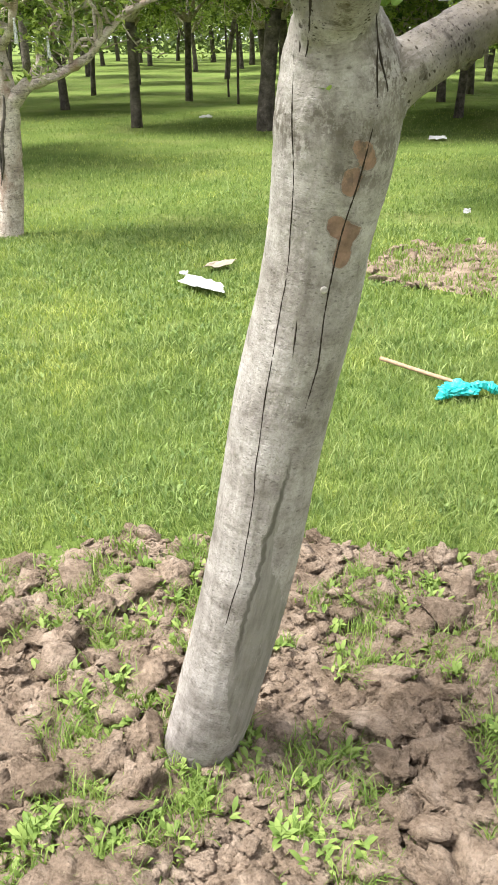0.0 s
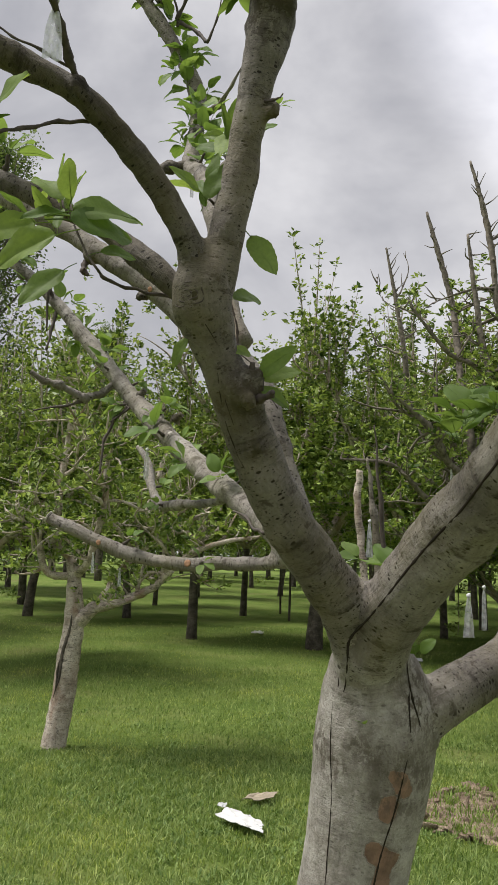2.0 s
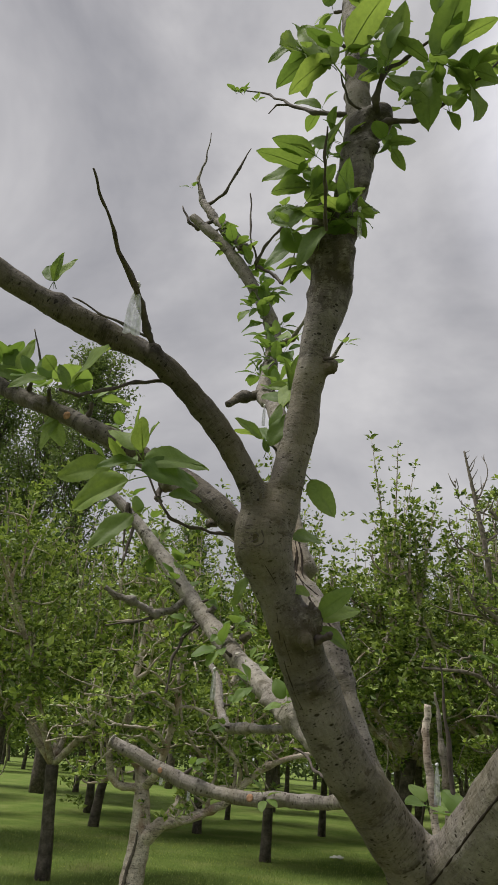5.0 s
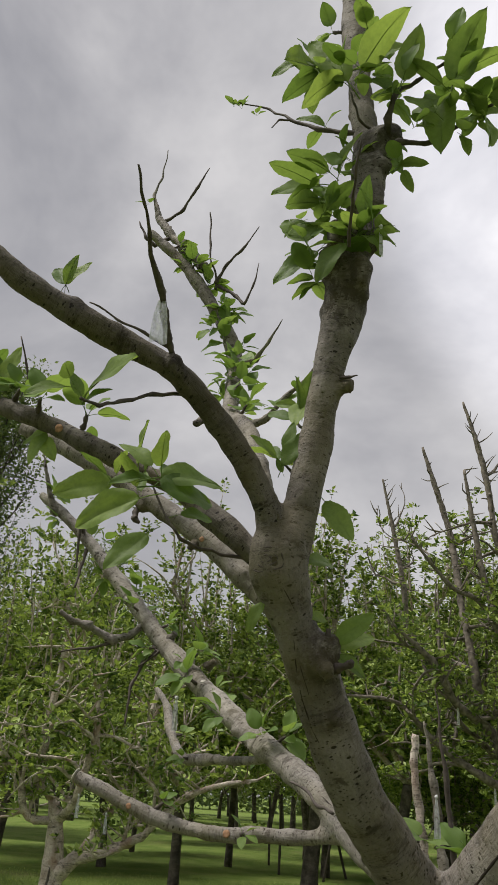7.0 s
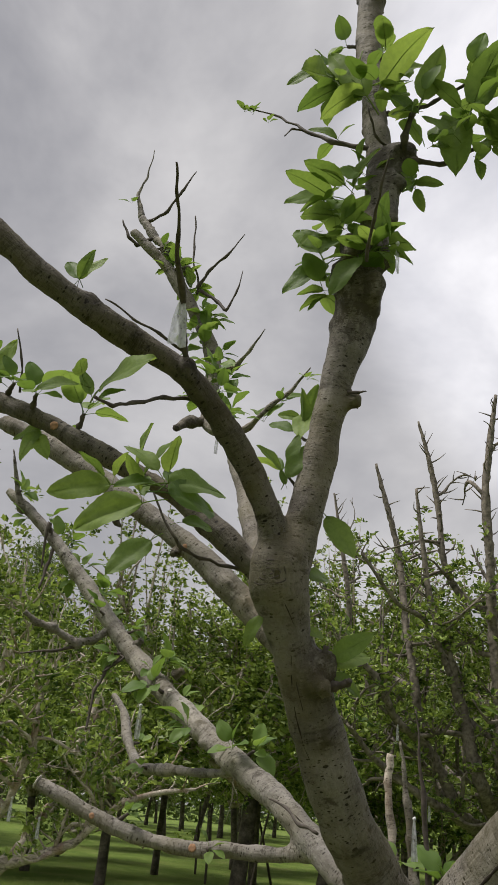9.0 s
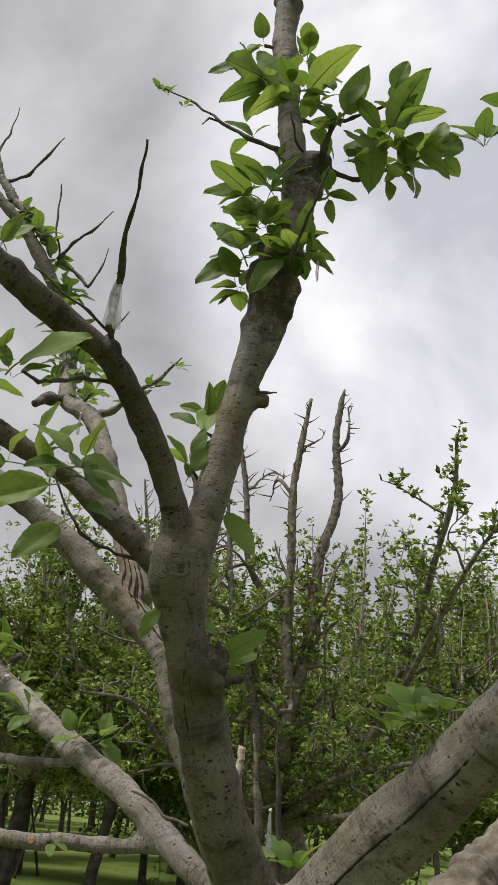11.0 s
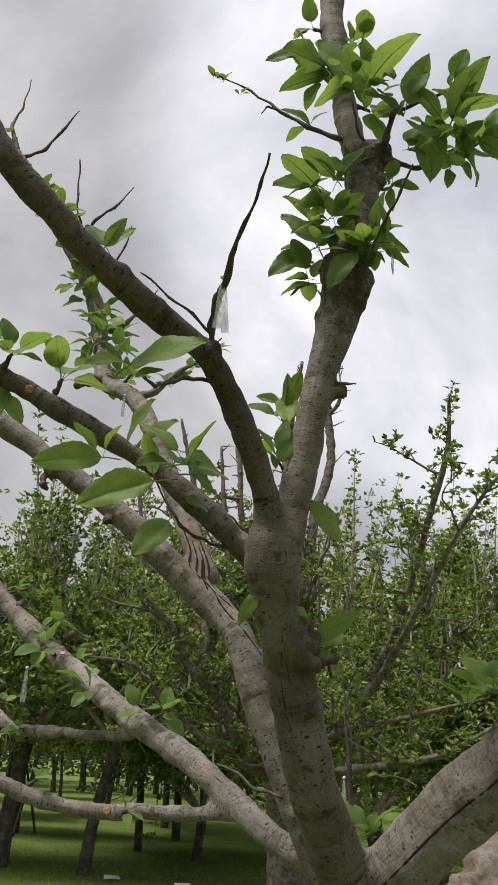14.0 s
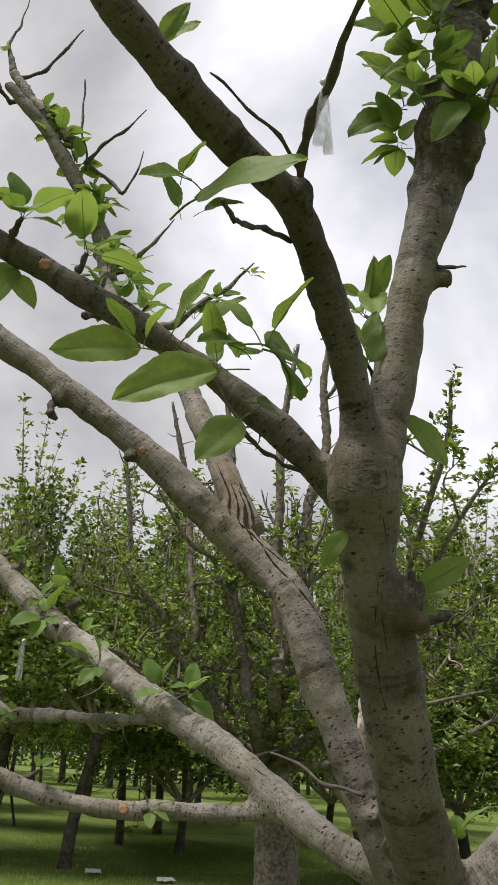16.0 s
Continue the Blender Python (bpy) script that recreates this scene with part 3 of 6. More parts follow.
sm = rough_ob.modifiers.new("smooth", "SMOOTH")
sm.factor, sm.iterations = 0.5, 4
bpy.context.view_layer.update()
body = bpy.data.meshes.new_from_object(rough_ob.evaluated_get(bpy.context.evaluated_depsgraph_get()))
bpy.data.objects.remove(rough_ob)
body.name = "trunk"
count = len(body.vertices)
P = np.zeros(count * 3)
body.vertices.foreach_get("co", P)
P = P.reshape(-1, 3)
N = np.zeros(count * 3)
body.vertices.foreach_get("normal", N)
N = N.reshape(-1, 3)
bumps = np.array([0.0032 * noise.noise(Vector(p) * 24.0) + 0.0042 * noise.noise(Vector(p) * 9.0) + 0.0016 * noise.noise(Vector(p) * 62.0) for p in P])
bumps *= np.clip(0.3 + (P[:, 2] - 1.3) * 4, 0.3, 1.0)  # the old trunk is smoother than the limbs
gnarl_line = [(0.53, -0.02, 1.53), (0.64, 0.06, 1.59), (0.86, 0.22, 1.74)]
gnarled = np.zeros(count)
for a, c in zip(gnarl_line[:-1], gnarl_line[1:]):
    a, c = np.array(a), np.array(c)
    t = np.clip(((P - a) @ (c - a)) / ((c - a) @ (c - a)), 0, 1)
    gnarled = np.maximum(gnarled, np.clip(1.8 - np.linalg.norm(P - a - t[:, None] * (c - a), axis=1) / 0.05, 0, 1))
folds = np.array([0.5 - abs(noise.noise(Vector(p) * 13.0 + 0.6 * noise.noise_vector(Vector(p) * 20.0))) + 0.35 * noise.noise(Vector(p) * 47.0) if g > 0 else 0.0 for p, g in zip(P, gnarled)])
bumps += gnarled * folds * 0.024
P = P + N * bumps[:, None]
body.vertices.foreach_set("co", P.ravel())
body.polygons.foreach_set("use_smooth", [True] * len(body.polygons))
if not body.materials:
    body.materials.append(bark)


def near_line(points, reach):
    best = np.full(count, 9.0)
    for a, c in zip(points[:-1], points[1:]):
        a, c = np.array(a), np.array(c)
        t = np.clip(((P - a) @ (c - a)) / ((c - a) @ (c - a)), 0, 1)
        best = np.minimum(best, np.linalg.norm(P - a - t[:, None] * (c - a), axis=1))
    return np.clip(1.6 - best / reach, 0, 1)


def near_front(points, reach):
    """As near_line, but along the face that looks to the path, whatever its depth."""
    best = np.full(count, 9.0)
    for a, c in zip(points[:-1], points[1:]):
        a, c = np.array(a)[[0, 2]], np.array(c)[[0, 2]]
        q = P[:, [0, 2]]
        t = np.clip(((q - a) @ (c - a)) / ((c - a) @ (c - a)), 0, 1)
        best = np.minimum(best, np.linalg.norm(q - a - t[:, None] * (c - a), axis=1))
    return np.where(N[:, 1] < -0.1, np.clip(1.6 - best / reach, 0, 1), 0.0)


def paint(name, values):
    body.attributes.new(name, "FLOAT", "POINT").data.foreach_set("value", values.astype(np.float32))


paint("rust", np.maximum(np.maximum(near_front([(0.272, 0, 1.222), (0.292, 0, 1.212)], 0.016), near_front([(0.285, 0, 1.195), (0.280, 0, 1.170)], 0.012)), 0.85 * np.maximum(near_front([(0.305, 0, 1.335), (0.315, 0, 1.315)], 0.013), near_front([(0.296, 0, 1.295), (0.290, 0, 1.280)], 0.013))))
paint("rough", np.maximum.reduce([0.8 * near_front([(0.185, 0, 1.375), (0.215, 0, 1.335)], 0.02), 0.75 * near_front([(0.25, 0, 1.375), (0.31, 0, 1.345), (0.34, 0, 1.33)], 0.022), 0.6 * near_front([(0.27, 0, 1.30), (0.33, 0, 1.285)], 0.016), 0.55 * near_front([(0.22, 0, 1.01), (0.26, 0, 0.995)], 0.010), 0.6 * near_front([(0.205, 0, 0.905), (0.23, 0, 0.90)], 0.009), 0.5 * near_front([(0.20, 0, 1.145), (0.245, 0, 1.135)], 0.006), near_line([(0.31, -0.16, 1.36), (0.335, -0.20, 1.46)], 0.035), 0.5 * near_line([(0.56, -0.02, 1.56), (0.72, 0.1, 1.65)], 0.06), near_line([(0.03, -0.02, 0.0), (-0.03, -0.02, 0.0)], 0.06), near_line([(0.13, -0.52, 2.33), (0.15, -0.52, 2.43)], 0.042), near_line([(0.115, -0.455, 1.838), (0.125, -0.455, 1.868)], 0.026), near_line([(0.18, -0.49, 2.52), (0.17, -0.48, 2.6)], 0.03)]))
scab_shades = np.zeros(count)
for c, r in dark_knobs:
    scab_shades = np.maximum(scab_shades, np.clip(1.5 - np.linalg.norm(P - c, axis=1) / (r * 0.95), 0, 1))
# shade in the hollows between the gnarled folds, put in as dark colour
scab_shades = np.maximum(scab_shades, gnarled * np.clip(0.55 - folds * 2.2, 0, 1))
paint("scab_shade", scab_shades)
# damp, muddy side of the trunk with a ragged dark rim, widening to the ground
rim_x = np.interp(P[:, 2], [0.30, 0.375, 0.465, 0.538, 0.614, 0.699, 0.779, 0.844], [0.078, 0.094, 0.112, 0.130, 0.148, 0.170, 0.191, 0.207])
rim_x += np.array([0.006 * noise.noise((0, 0, z * 22)) + 0.003 * noise.noise((0, 5, z * 70)) for z in P[:, 2]])
wide = np.interp(P[:, 2], [0.0, 0.45, 0.62, 0.75, 0.84, 0.85], [0.3, 0.09, 0.024, 0.012, 0.004, 0.0])
s = P[:, 0] - rim_x
facing = (N[:, 1] < 0.2) & (P[:, 2] > 0.05)
damp = np.where(facing, np.clip(0.5 + s / 0.008, 0, 1) * np.clip(0.5 + (wide - s) / 0.02, 0, 1), 0.0) * np.clip((0.86 - P[:, 2]) * 40, 0, 1)
damp *= np.interp(P[:, 2], [0.05, 0.30, 0.5, 0.9], [0.75, 0.75, 1.0, 1.0])
paint("damp", damp)
paint("wet_rim", damp * np.clip(1.4 - np.abs(s - 0.005) / 0.005, 0, 1) * np.clip((P[:, 2] - 0.33) * 12, 0, 1))
paint("young", np.zeros(count))
paint("spotty", np.ones(count))
paint("raw", np.maximum(near_line([(0.012, -0.12, 2.005), (-0.02, -0.075, 2.10)], 0.020), 0.75 * near_line([(0.56, 0.0, 1.54), (0.66, 0.07, 1.60), (0.86, 0.22, 1.74)], 0.05)))
# the trunk and each limb are parts of their own, cut from the one grown skin
owner, nearest = np.zeros(count, int), np.full(count, 99.0)
for i, c in enumerate(WOODS):
    p = smooth_path(c, 0.012)
    if i:
        p = p[len(p) // 12:]
    for k in range(0, count, 4000):
        dist = (np.linalg.norm(P[k:k + 4000, None, :] - p[None, :, :3], axis=2) - p[None, :, 3]).min(axis=1)
        better = dist < nearest[k:k + 4000]
        owner[k:k + 4000][better], nearest[k:k + 4000][better] = i, dist[better]


def grain_of(limb, q, start):
    """Places q told as across, across and along the limb, for the run of its bark."""
    p = smooth_path(limb, 0.012)
    d = np.gradient(p[:, :3], axis=0)
    d /= np.linalg.norm(d, axis=1)[:, None]
    u = np.zeros_like(d)
    u[0] = np.cross(d[0], (0.3, 0.9, 0.1))
    for k in range(len(p)):
        u[k] = u[max(0, k - 1)] - d[k] * (u[max(0, k - 1)] @ d[k])
        u[k] /= np.linalg.norm(u[k])
    v = np.cross(d, u)
    run = np.concatenate([[0], np.cumsum(np.linalg.norm(np.diff(p[:, :3], axis=0), axis=1))]) + start
    at = np.concatenate([np.linalg.norm(q[k:k + 4000, None, :] - p[None, :, :3], axis=2).argmin(axis=1) for k in range(0, len(q), 4000)])
    off = q - p[at, :3]
    return np.stack([(off * u[at]).sum(1), (off * v[at]).sum(1), run[at] + (off * d[at]).sum(1)], 1)


quads = np.zeros(len(body.polygons) * 4, int)
body.polygons.foreach_get("vertices", quads)
quads = quads.reshape(-1, 4)
body.update()
body.vertices.foreach_get("normal", N_flat := np.zeros(count * 3))
N = N_flat.reshape(-1, 3)
# A, A1, A2, A3 and C are younger wood than trunk, B, D, E, F, R, R2; darker values also stand in for shaded undersides
YOUNG_AND_SHADED = (0.05, 0.72, 0.95, 0.68, 0.9, 0.55, 0.55, 0.32, 0.48, 0.42, 0.52, 0.6)
young = np.array(YOUNG_AND_SHADED)[owner]
links_v = np.zeros(len(body.edges) * 2, int)
body.edges.foreach_get("vertices", links_v)
links_v = links_v.reshape(-1, 2)
for _ in range(70):
    total, hits = young.copy(), np.ones(count)
    for a, c in ((0, 1), (1, 0)):
        np.add.at(total, links_v[:, a], young[links_v[:, c]])
        np.add.at(hits, links_v[:, a], 1)
    young = total / hits
MARKS = {"young": young.astype(np.float32), "spotty": np.where(owner == 0, 0.38, 1.0).astype(np.float32)}
for name in ("rust", "damp", "wet_rim", "rough", "raw", "scab_shade"):
    MARKS[name] = np.zeros(count, np.float32)
    body.attributes[name].data.foreach_get("value", MARKS[name])
for i in range(len(WOODS)):
    mine = quads[owner[quads[:, 0]] == i]
    used, inverse = np.unique(mine, return_inverse=True)
    me = bpy.data.meshes.new("trunk" if i == 0 else "limb")
    me.from_pydata(P[used].tolist(), [], inverse.reshape(-1, 4).tolist())
    me.materials.append(bark)
    for name, values in MARKS.items():
        me.attributes.new(name, "FLOAT", "POINT").data.foreach_set("value", values[used])
    me.attributes.new("grain", "FLOAT_VECTOR", "POINT").data.foreach_set("vector", grain_of(WOODS[i], P[used], 3.1 * i).astype(np.float32).ravel())
    me.polygons.foreach_set("use_smooth", [True] * len(me.polygons))
    me.normals_split_custom_set_from_vertices(N[used].tolist())
    part("trunk" if i == 0 else "limb", me, apple)
bpy.data.meshes.remove(body)


# ---------------- orchard trees ----------------
def foliage(spots, rng, per, length, spread):
    """Spur rosettes: leaves that stand out all round from each spot."""
    spots = np.repeat(np.array(spots), per, axis=0)
    k = len(spots)
    d = rng.normal(size=(k, 3))
    d[:, 2] = np.abs(d[:, 2]) * 0.75 + 0.05
    d /= np.linalg.norm(d, axis=1)[:, None]
    up = rng.normal(size=(k, 3)) * 0.7 + np.array([0, 0, 1.0])
    s = np.cross(d, up)
    s /= np.linalg.norm(s, axis=1)[:, None] + 1e-9
    nrm = np.cross(s, d)
    L = (length * rng.uniform(0.5, 1.25, k))[:, None]
    base = spots + rng.normal(size=(k, 3)) * spread + d * L * 0.15
    midp = base + d * L * 0.45
    verts = np.stack([base, midp + s * L * 0.29 + nrm * L * 0.1, base + d * L - nrm * L * 0.12, midp - s * L * 0.29 + nrm * L * 0.1], 1).reshape(-1, 3)
    o = np.arange(k) * 4
    faces = np.stack([np.stack([o, o + 1, o + 2], 1), np.stack([o, o + 2, o + 3], 1)], 1).reshape(-1, 3)
    return verts.tolist(), faces.tolist()


def gnarl(rng, start, d, length, r, kink=0.35, lift=0.08):
    """Control rows of a kinked old branch."""
    rows, p, d = [], np.array(start, float), np.array(d, float)
    d /= np.linalg.norm(d)
    k = max(3, int(length / 0.13))
    for i in range(k + 1):
        rows.append((*p, r * (1 - 0.8 * i / k) * rng.uniform(0.85, 1.2)))
        d = d + rng.normal(size=3) * kink + np.array([0, 0, lift])
        d /= np.linalg.norm(d)
        p = p + d * length / k
    return rows


def grow(rng, trunk_h, spread, top, limbs, r0, lean, shoots, bare=0.0, thick=45):
    """Wood and leaf places of one orchard tree with its foot at the origin."""
    wood, spots = [], []
    head = np.array([lean[0], lean[1], trunk_h])
    wood.append(sweep([(0, 0, -0.15, r0 * 1.25), (lean[0] * 0.2, lean[1] * 0.2, trunk_h * 0.35, r0), (lean[0] * 0.7, lean[1] * 0.7, trunk_h * 0.75, r0 * 0.9), (*head, r0 * 0.95)], 9, 0.25, 0.05, 1))
    for k in range(limbs):
        a = (k + rng.uniform(-0.3, 0.3)) * 2 * math.pi / limbs
        out = np.array([math.cos(a), math.sin(a), 0.0])
        reach, rise = spread * rng.uniform(0.7, 1.1), (top - trunk_h) * rng.uniform(0.45, 0.8)
        pts, p = [], head.copy()
        for s in (0.0, 0.3, 0.6, 1.0):
            q = head + out * reach * s + np.array([0, 0, rise * s ** (0.75 + 0.5 * rng.random())]) + rng.normal(size=3) * 0.08 * s
            pts.append((*q, r0 * (0.55 - 0.42 * s)))
        wood.append(sweep(pts, 7, 0.2, 0.06, k))
        c = np.array(pts)[:, :3]
        for j in range(15):
            s = rng.uniform(0.25, 1.0)
            i = min(2, int(s * 3))
            start = c[i] + (c[i + 1] - c[i]) * (s * 3 - i)
            d = rng.normal(size=3) * 0.6 + out * 0.4
            d[2] = -abs(d[2]) * 0.8 if rng.random() < 0.45 else abs(d[2]) + 0.3
            L = rng.uniform(0.35, 0.9) * (top - trunk_h) * 0.38
            end = start + d / np.linalg.norm(d) * L
            midp = (start + end) / 2 + rng.normal(size=3) * 0.06
            wood.append(sweep(gnarl(rng, start, end - start, L, 0.022, 0.28, 0.0), 4, 0.16, 0.25, j))
            if rng.random() >= bare:
                spots += [start + (end - start) * u + rng.normal(size=3) * 0.06 for u in np.linspace(0.1, 1.1, 12)]
        for j in range(shoots):
            s = rng.uniform(0.3, 1.0)
            i = min(2, int(s * 3))
            start = c[i] + (c[i + 1] - c[i]) * (s * 3 - i)
            L = rng.uniform(0.5, 1.0) * max(0.5, top - start[2])
            end = start + np.array([rng.normal() * 0.10, rng.normal() * 0.10, 1.0]) * L
            wood.append(sweep([(*start, 0.022), (*((start + end) / 2 + rng.normal(size=3) * 0.05), 0.014), (*end, 0.003)], 4, 0.25, 0.3, j))
            if rng.random() >= bare:
                spots += [start + (end - start) * u + rng.normal(size=3) * 0.02 for u in np.linspace(0.15, 1.0, 12)]
    # the thick of the crown round the fork
    for j in range(thick * limbs):
        u = rng.normal(size=3) * np.array([0.42, 0.42, 0.16])
        spots.append(head + np.array([u[0] * spread, u[1] * spread, (0.16 + abs(u[2]) * 1.6) * (top - trunk_h) + 0.1 * math.hypot(u[0], u[1]) * spread]))
    return wood, spots


def heart(rng, head, spread, top, many):
    """Leaf places in the shaded middle of a crown."""
    a, q = rng.uniform(0, 2 * math.pi, many), np.sqrt(rng.uniform(0, 1, many)) * spread * 0.8
    z = head[2] + (top - head[2]) * (0.08 + 0.50 * rng.uniform(0, 1, many) * (1.15 - q / spread)) + q * 0.12
    return np.stack([head[0] + np.cos(a) * q, head[1] + np.sin(a) * q, z], 1)


def orchard_tree(seed, label, trunk_h=1.5, spread=1.9, top=4.6, limbs=6, r0=0.082, lean=(0.1, 0.05), shoots=8, per=11, length=0.088, bare=0.0, inner=230):
    rng = np.random.default_rng(seed)
    wood, spots = grow(rng, trunk_h, spread, top, limbs, r0, lean, shoots, bare)
    tree = thing("orchard_tree", label, "tree", "orchard trees")
    part("trunk", mesh("trunk", *wood[0], dark_bark), tree)
    tagged(part("brushwood", mesh("brushwood", *join(wood[1:]), pale_bark), tree), kind="stuff")
    part("crown", mesh("crown", *join([foliage(spots, rng, per, length, 0.03), foliage(heart(rng, (*lean, trunk_h), spread, top, inner), rng, 6, 0.13, 0.10)]), crown_mat, False), tree)
    return tree


kinds = [orchard_tree(11, "leafy orchard tree with a dark straight trunk in grass", lean=(0.05, 0.0)),
         orchard_tree(12, "leafy orchard tree with a dark leaning trunk in grass", 1.6, 2.1, 4.9, 6, 0.078, (0.25, 0.1)),
         orchard_tree(13, "broad leafy orchard tree with upright shoots", 1.4, 2.2, 5.2, 7, 0.09, (-0.12, 0.0), 10),
         orchard_tree(14, "young leafy orchard tree with a thin dark trunk", 1.7, 1.6, 4.4, 5, 0.06, (0.1, 0.1), 8)]
kinds.append(orchard_tree(15, "large old orchard tree with a thick dark trunk", 1.7, 3.0, 6.0, 9, 0.125, (-0.1, 0.1), 9, 9, inner=520))
kinds.append(orchard_tree(16, "low dense orchard tree with drooping leafy boughs", 0.85, 2.3, 5.6, 7, 0.085, (0.1, -0.1), 9, inner=560))
SPOTS = [(-1.5, 14.6, 4), (-4.01, 15.15, 0), (-4.44, 22.5, 1), (-6.8, 19.3, 2), (-7.6, 24.2, 3), (2.14, 17.25, 5), (2.2, 26.3, 0), (4.4, 31.2, 2), (-0.1, 13.65, 1), (1.0, 18.2, 3), (-1.8, 21.2, 0), (2.1, 21.5, 2), (3.1, 24.4, 1), (-8.9, 18.0, 1), (-5.7, 9.9, 2), (-10.5, 13.5, 0), (-11.0, 22.0, 2), (4.6, 13.0, 5), (7.2, 11.5, 5), (7.0, 14.5, 5), (6.0, 20.0, 5)]
SPOTS += [(9.5, 11.0, 5), (10.5, 18.0, 5), (8.5, 25.0, 1), (-3.0, 28.0, 2), (-8.0, 31.0, 0), (0.5, 31.0, 1), (6.5, 30.0, 3), (-13.5, 28.0, 1), (-14.5, 18.0, 3), (12.0, 28.0, 2), (-5.5, 36.0, 1), (2.0, 38.0, 2), (9.0, 37.0, 0), (-12.0, 38.0, 2), (14.0, 36.0, 1), (-17.0, 33.0, 0), (-1.5, 43.0, 3), (6.0, 45.0, 1), (-8.5, 45.0, 2), (14.5, 22.0, 0), (-19.0, 24.0, 2)]
rng = random.Random(5)
placed = set()
for i, (x, y, k) in enumerate(SPOTS):
    m = Matrix.Translation((x, y, height(x, y))) @ Matrix.Rotation(rng.uniform(0, 6.28), 4, "Z") @ Matrix.Scale(rng.uniform(0.9, 1.06) * (1.13 if y > 12.5 else 1.0), 4)
    if k not in placed:
        placed.add(k)
        kinds[k].matrix_basis = m
    else:
        copy_thing(kinds[k], m)

# the far rows, thinner built
far_kinds = []
for seed in (31, 32, 33):
    rng_f = np.random.default_rng(seed)
    wood, spots = grow(rng_f, 1.3, 2.4, 5.2, 6, 0.11, (0.1, 0.0), 5)
    tree = thing("orchard_tree", "far leafy orchard tree with a dark trunk", "tree", "far orchard trees")
    part("trunk", mesh("trunk", *join(wood[:1] + [q for q in wood[1:] if len(q[0]) > 60][:8]), dark_bark), tree)
    part("crown", mesh("crown", *foliage(spots[::3], rng_f, 5, 0.26, 0.14), crown_mat, False), tree)
    far_kinds.append(tree)
first = True
row = 0
for y in np.arange(49.0, 84.0, 7.0):
    for x in np.arange(-0.62 * y, 0.50 * y, 5.6):
        m = Matrix.Translation((x + rng.uniform(-1.3, 1.3), y + rng.uniform(-1.3, 1.3), 0)) @ Matrix.Rotation(rng.uniform(0, 6.28), 4, "Z") @ Matrix.Scale(rng.uniform(1.0, 1.3), 4)
        if row < 3:
            far_kinds[row].matrix_basis = m
        else:
            copy_thing(far_kinds[row % 3], m)
        row += 1

# the wood's edge that closes the orchard far off
rng_f = np.random.default_rng(51)
spots = np.stack([rng_f.uniform(-95, 95, 5200), rng_f.uniform(104, 112, 5200), np.abs(rng_f.normal(2.2, 1.6, 5200))], 1)
tagged(new("far_woods", mesh("far_woods", *foliage(spots, rng_f, 4, 0.9, 0.5), far_mat, False)), "dark green edge of far woods", "woods", kind="stuff")


def poplar(seed, tall, wide):
    rng = np.random.default_rng(seed)
    wood = [sweep([(0, 0, -0.2, 0.28), (0.1, 0, tall * 0.4, 0.2), (0.0, 0.1, tall * 0.8, 0.09), (0, 0, tall, 0.02)], 8, 0.8)]
    spots = []
    for i in range(95):
        s = rng.uniform(0.16, 1.0)
        a = rng.uniform(0, 6.28)
        L = wide * (0.35 + 0.9 * math.sin(math.pi * min(1, s * 0.9 + 0.05))) * rng.uniform(0.5, 1.1)
        start = np.array([0, 0, tall * s * 0.93])
        end = start + np.array([math.cos(a) * L * 0.6, math.sin(a) * L * 0.6, L])
        wood.append(sweep([(*start, 0.04), (*(start + (end - start) * np.array([0.6, 0.6, 0.4])), 0.025), (*end, 0.008)], 5, 0.6))
        spots += [start + (end - start) * u + rng.normal(size=3) * 0.22 for u in np.linspace(0.3, 1.05, 14)]
    tree = thing("poplar_tree", "tall slender poplar with fine grey-green leaves", "tree", "poplars")
    part("trunk", mesh("trunk", *join(wood), dark_bark), tree)
    part("crown", mesh("crown", *foliage(spots, rng, 13, 0.17, 0.20), far_mat, False), tree)
    return tree


tall_one = poplar(41, 19.0, 2.6)
tall_one.matrix_basis = Matrix.Translation((-16.6, 29.0, 0))
for x, y, sc in ((-19.5, 30.5, 0.95), (-22.5, 31.0, 1.0), (-17.5, 45.0, 0.8), (-5.5, 60.0, 0.85), (23.0, 52.0, 0.9)):
    copy_thing(tall_one, Matrix.Translation((x, y, 0)) @ Matrix.Rotation(x, 4, "Z") @ Matrix.Scale(sc, 4))


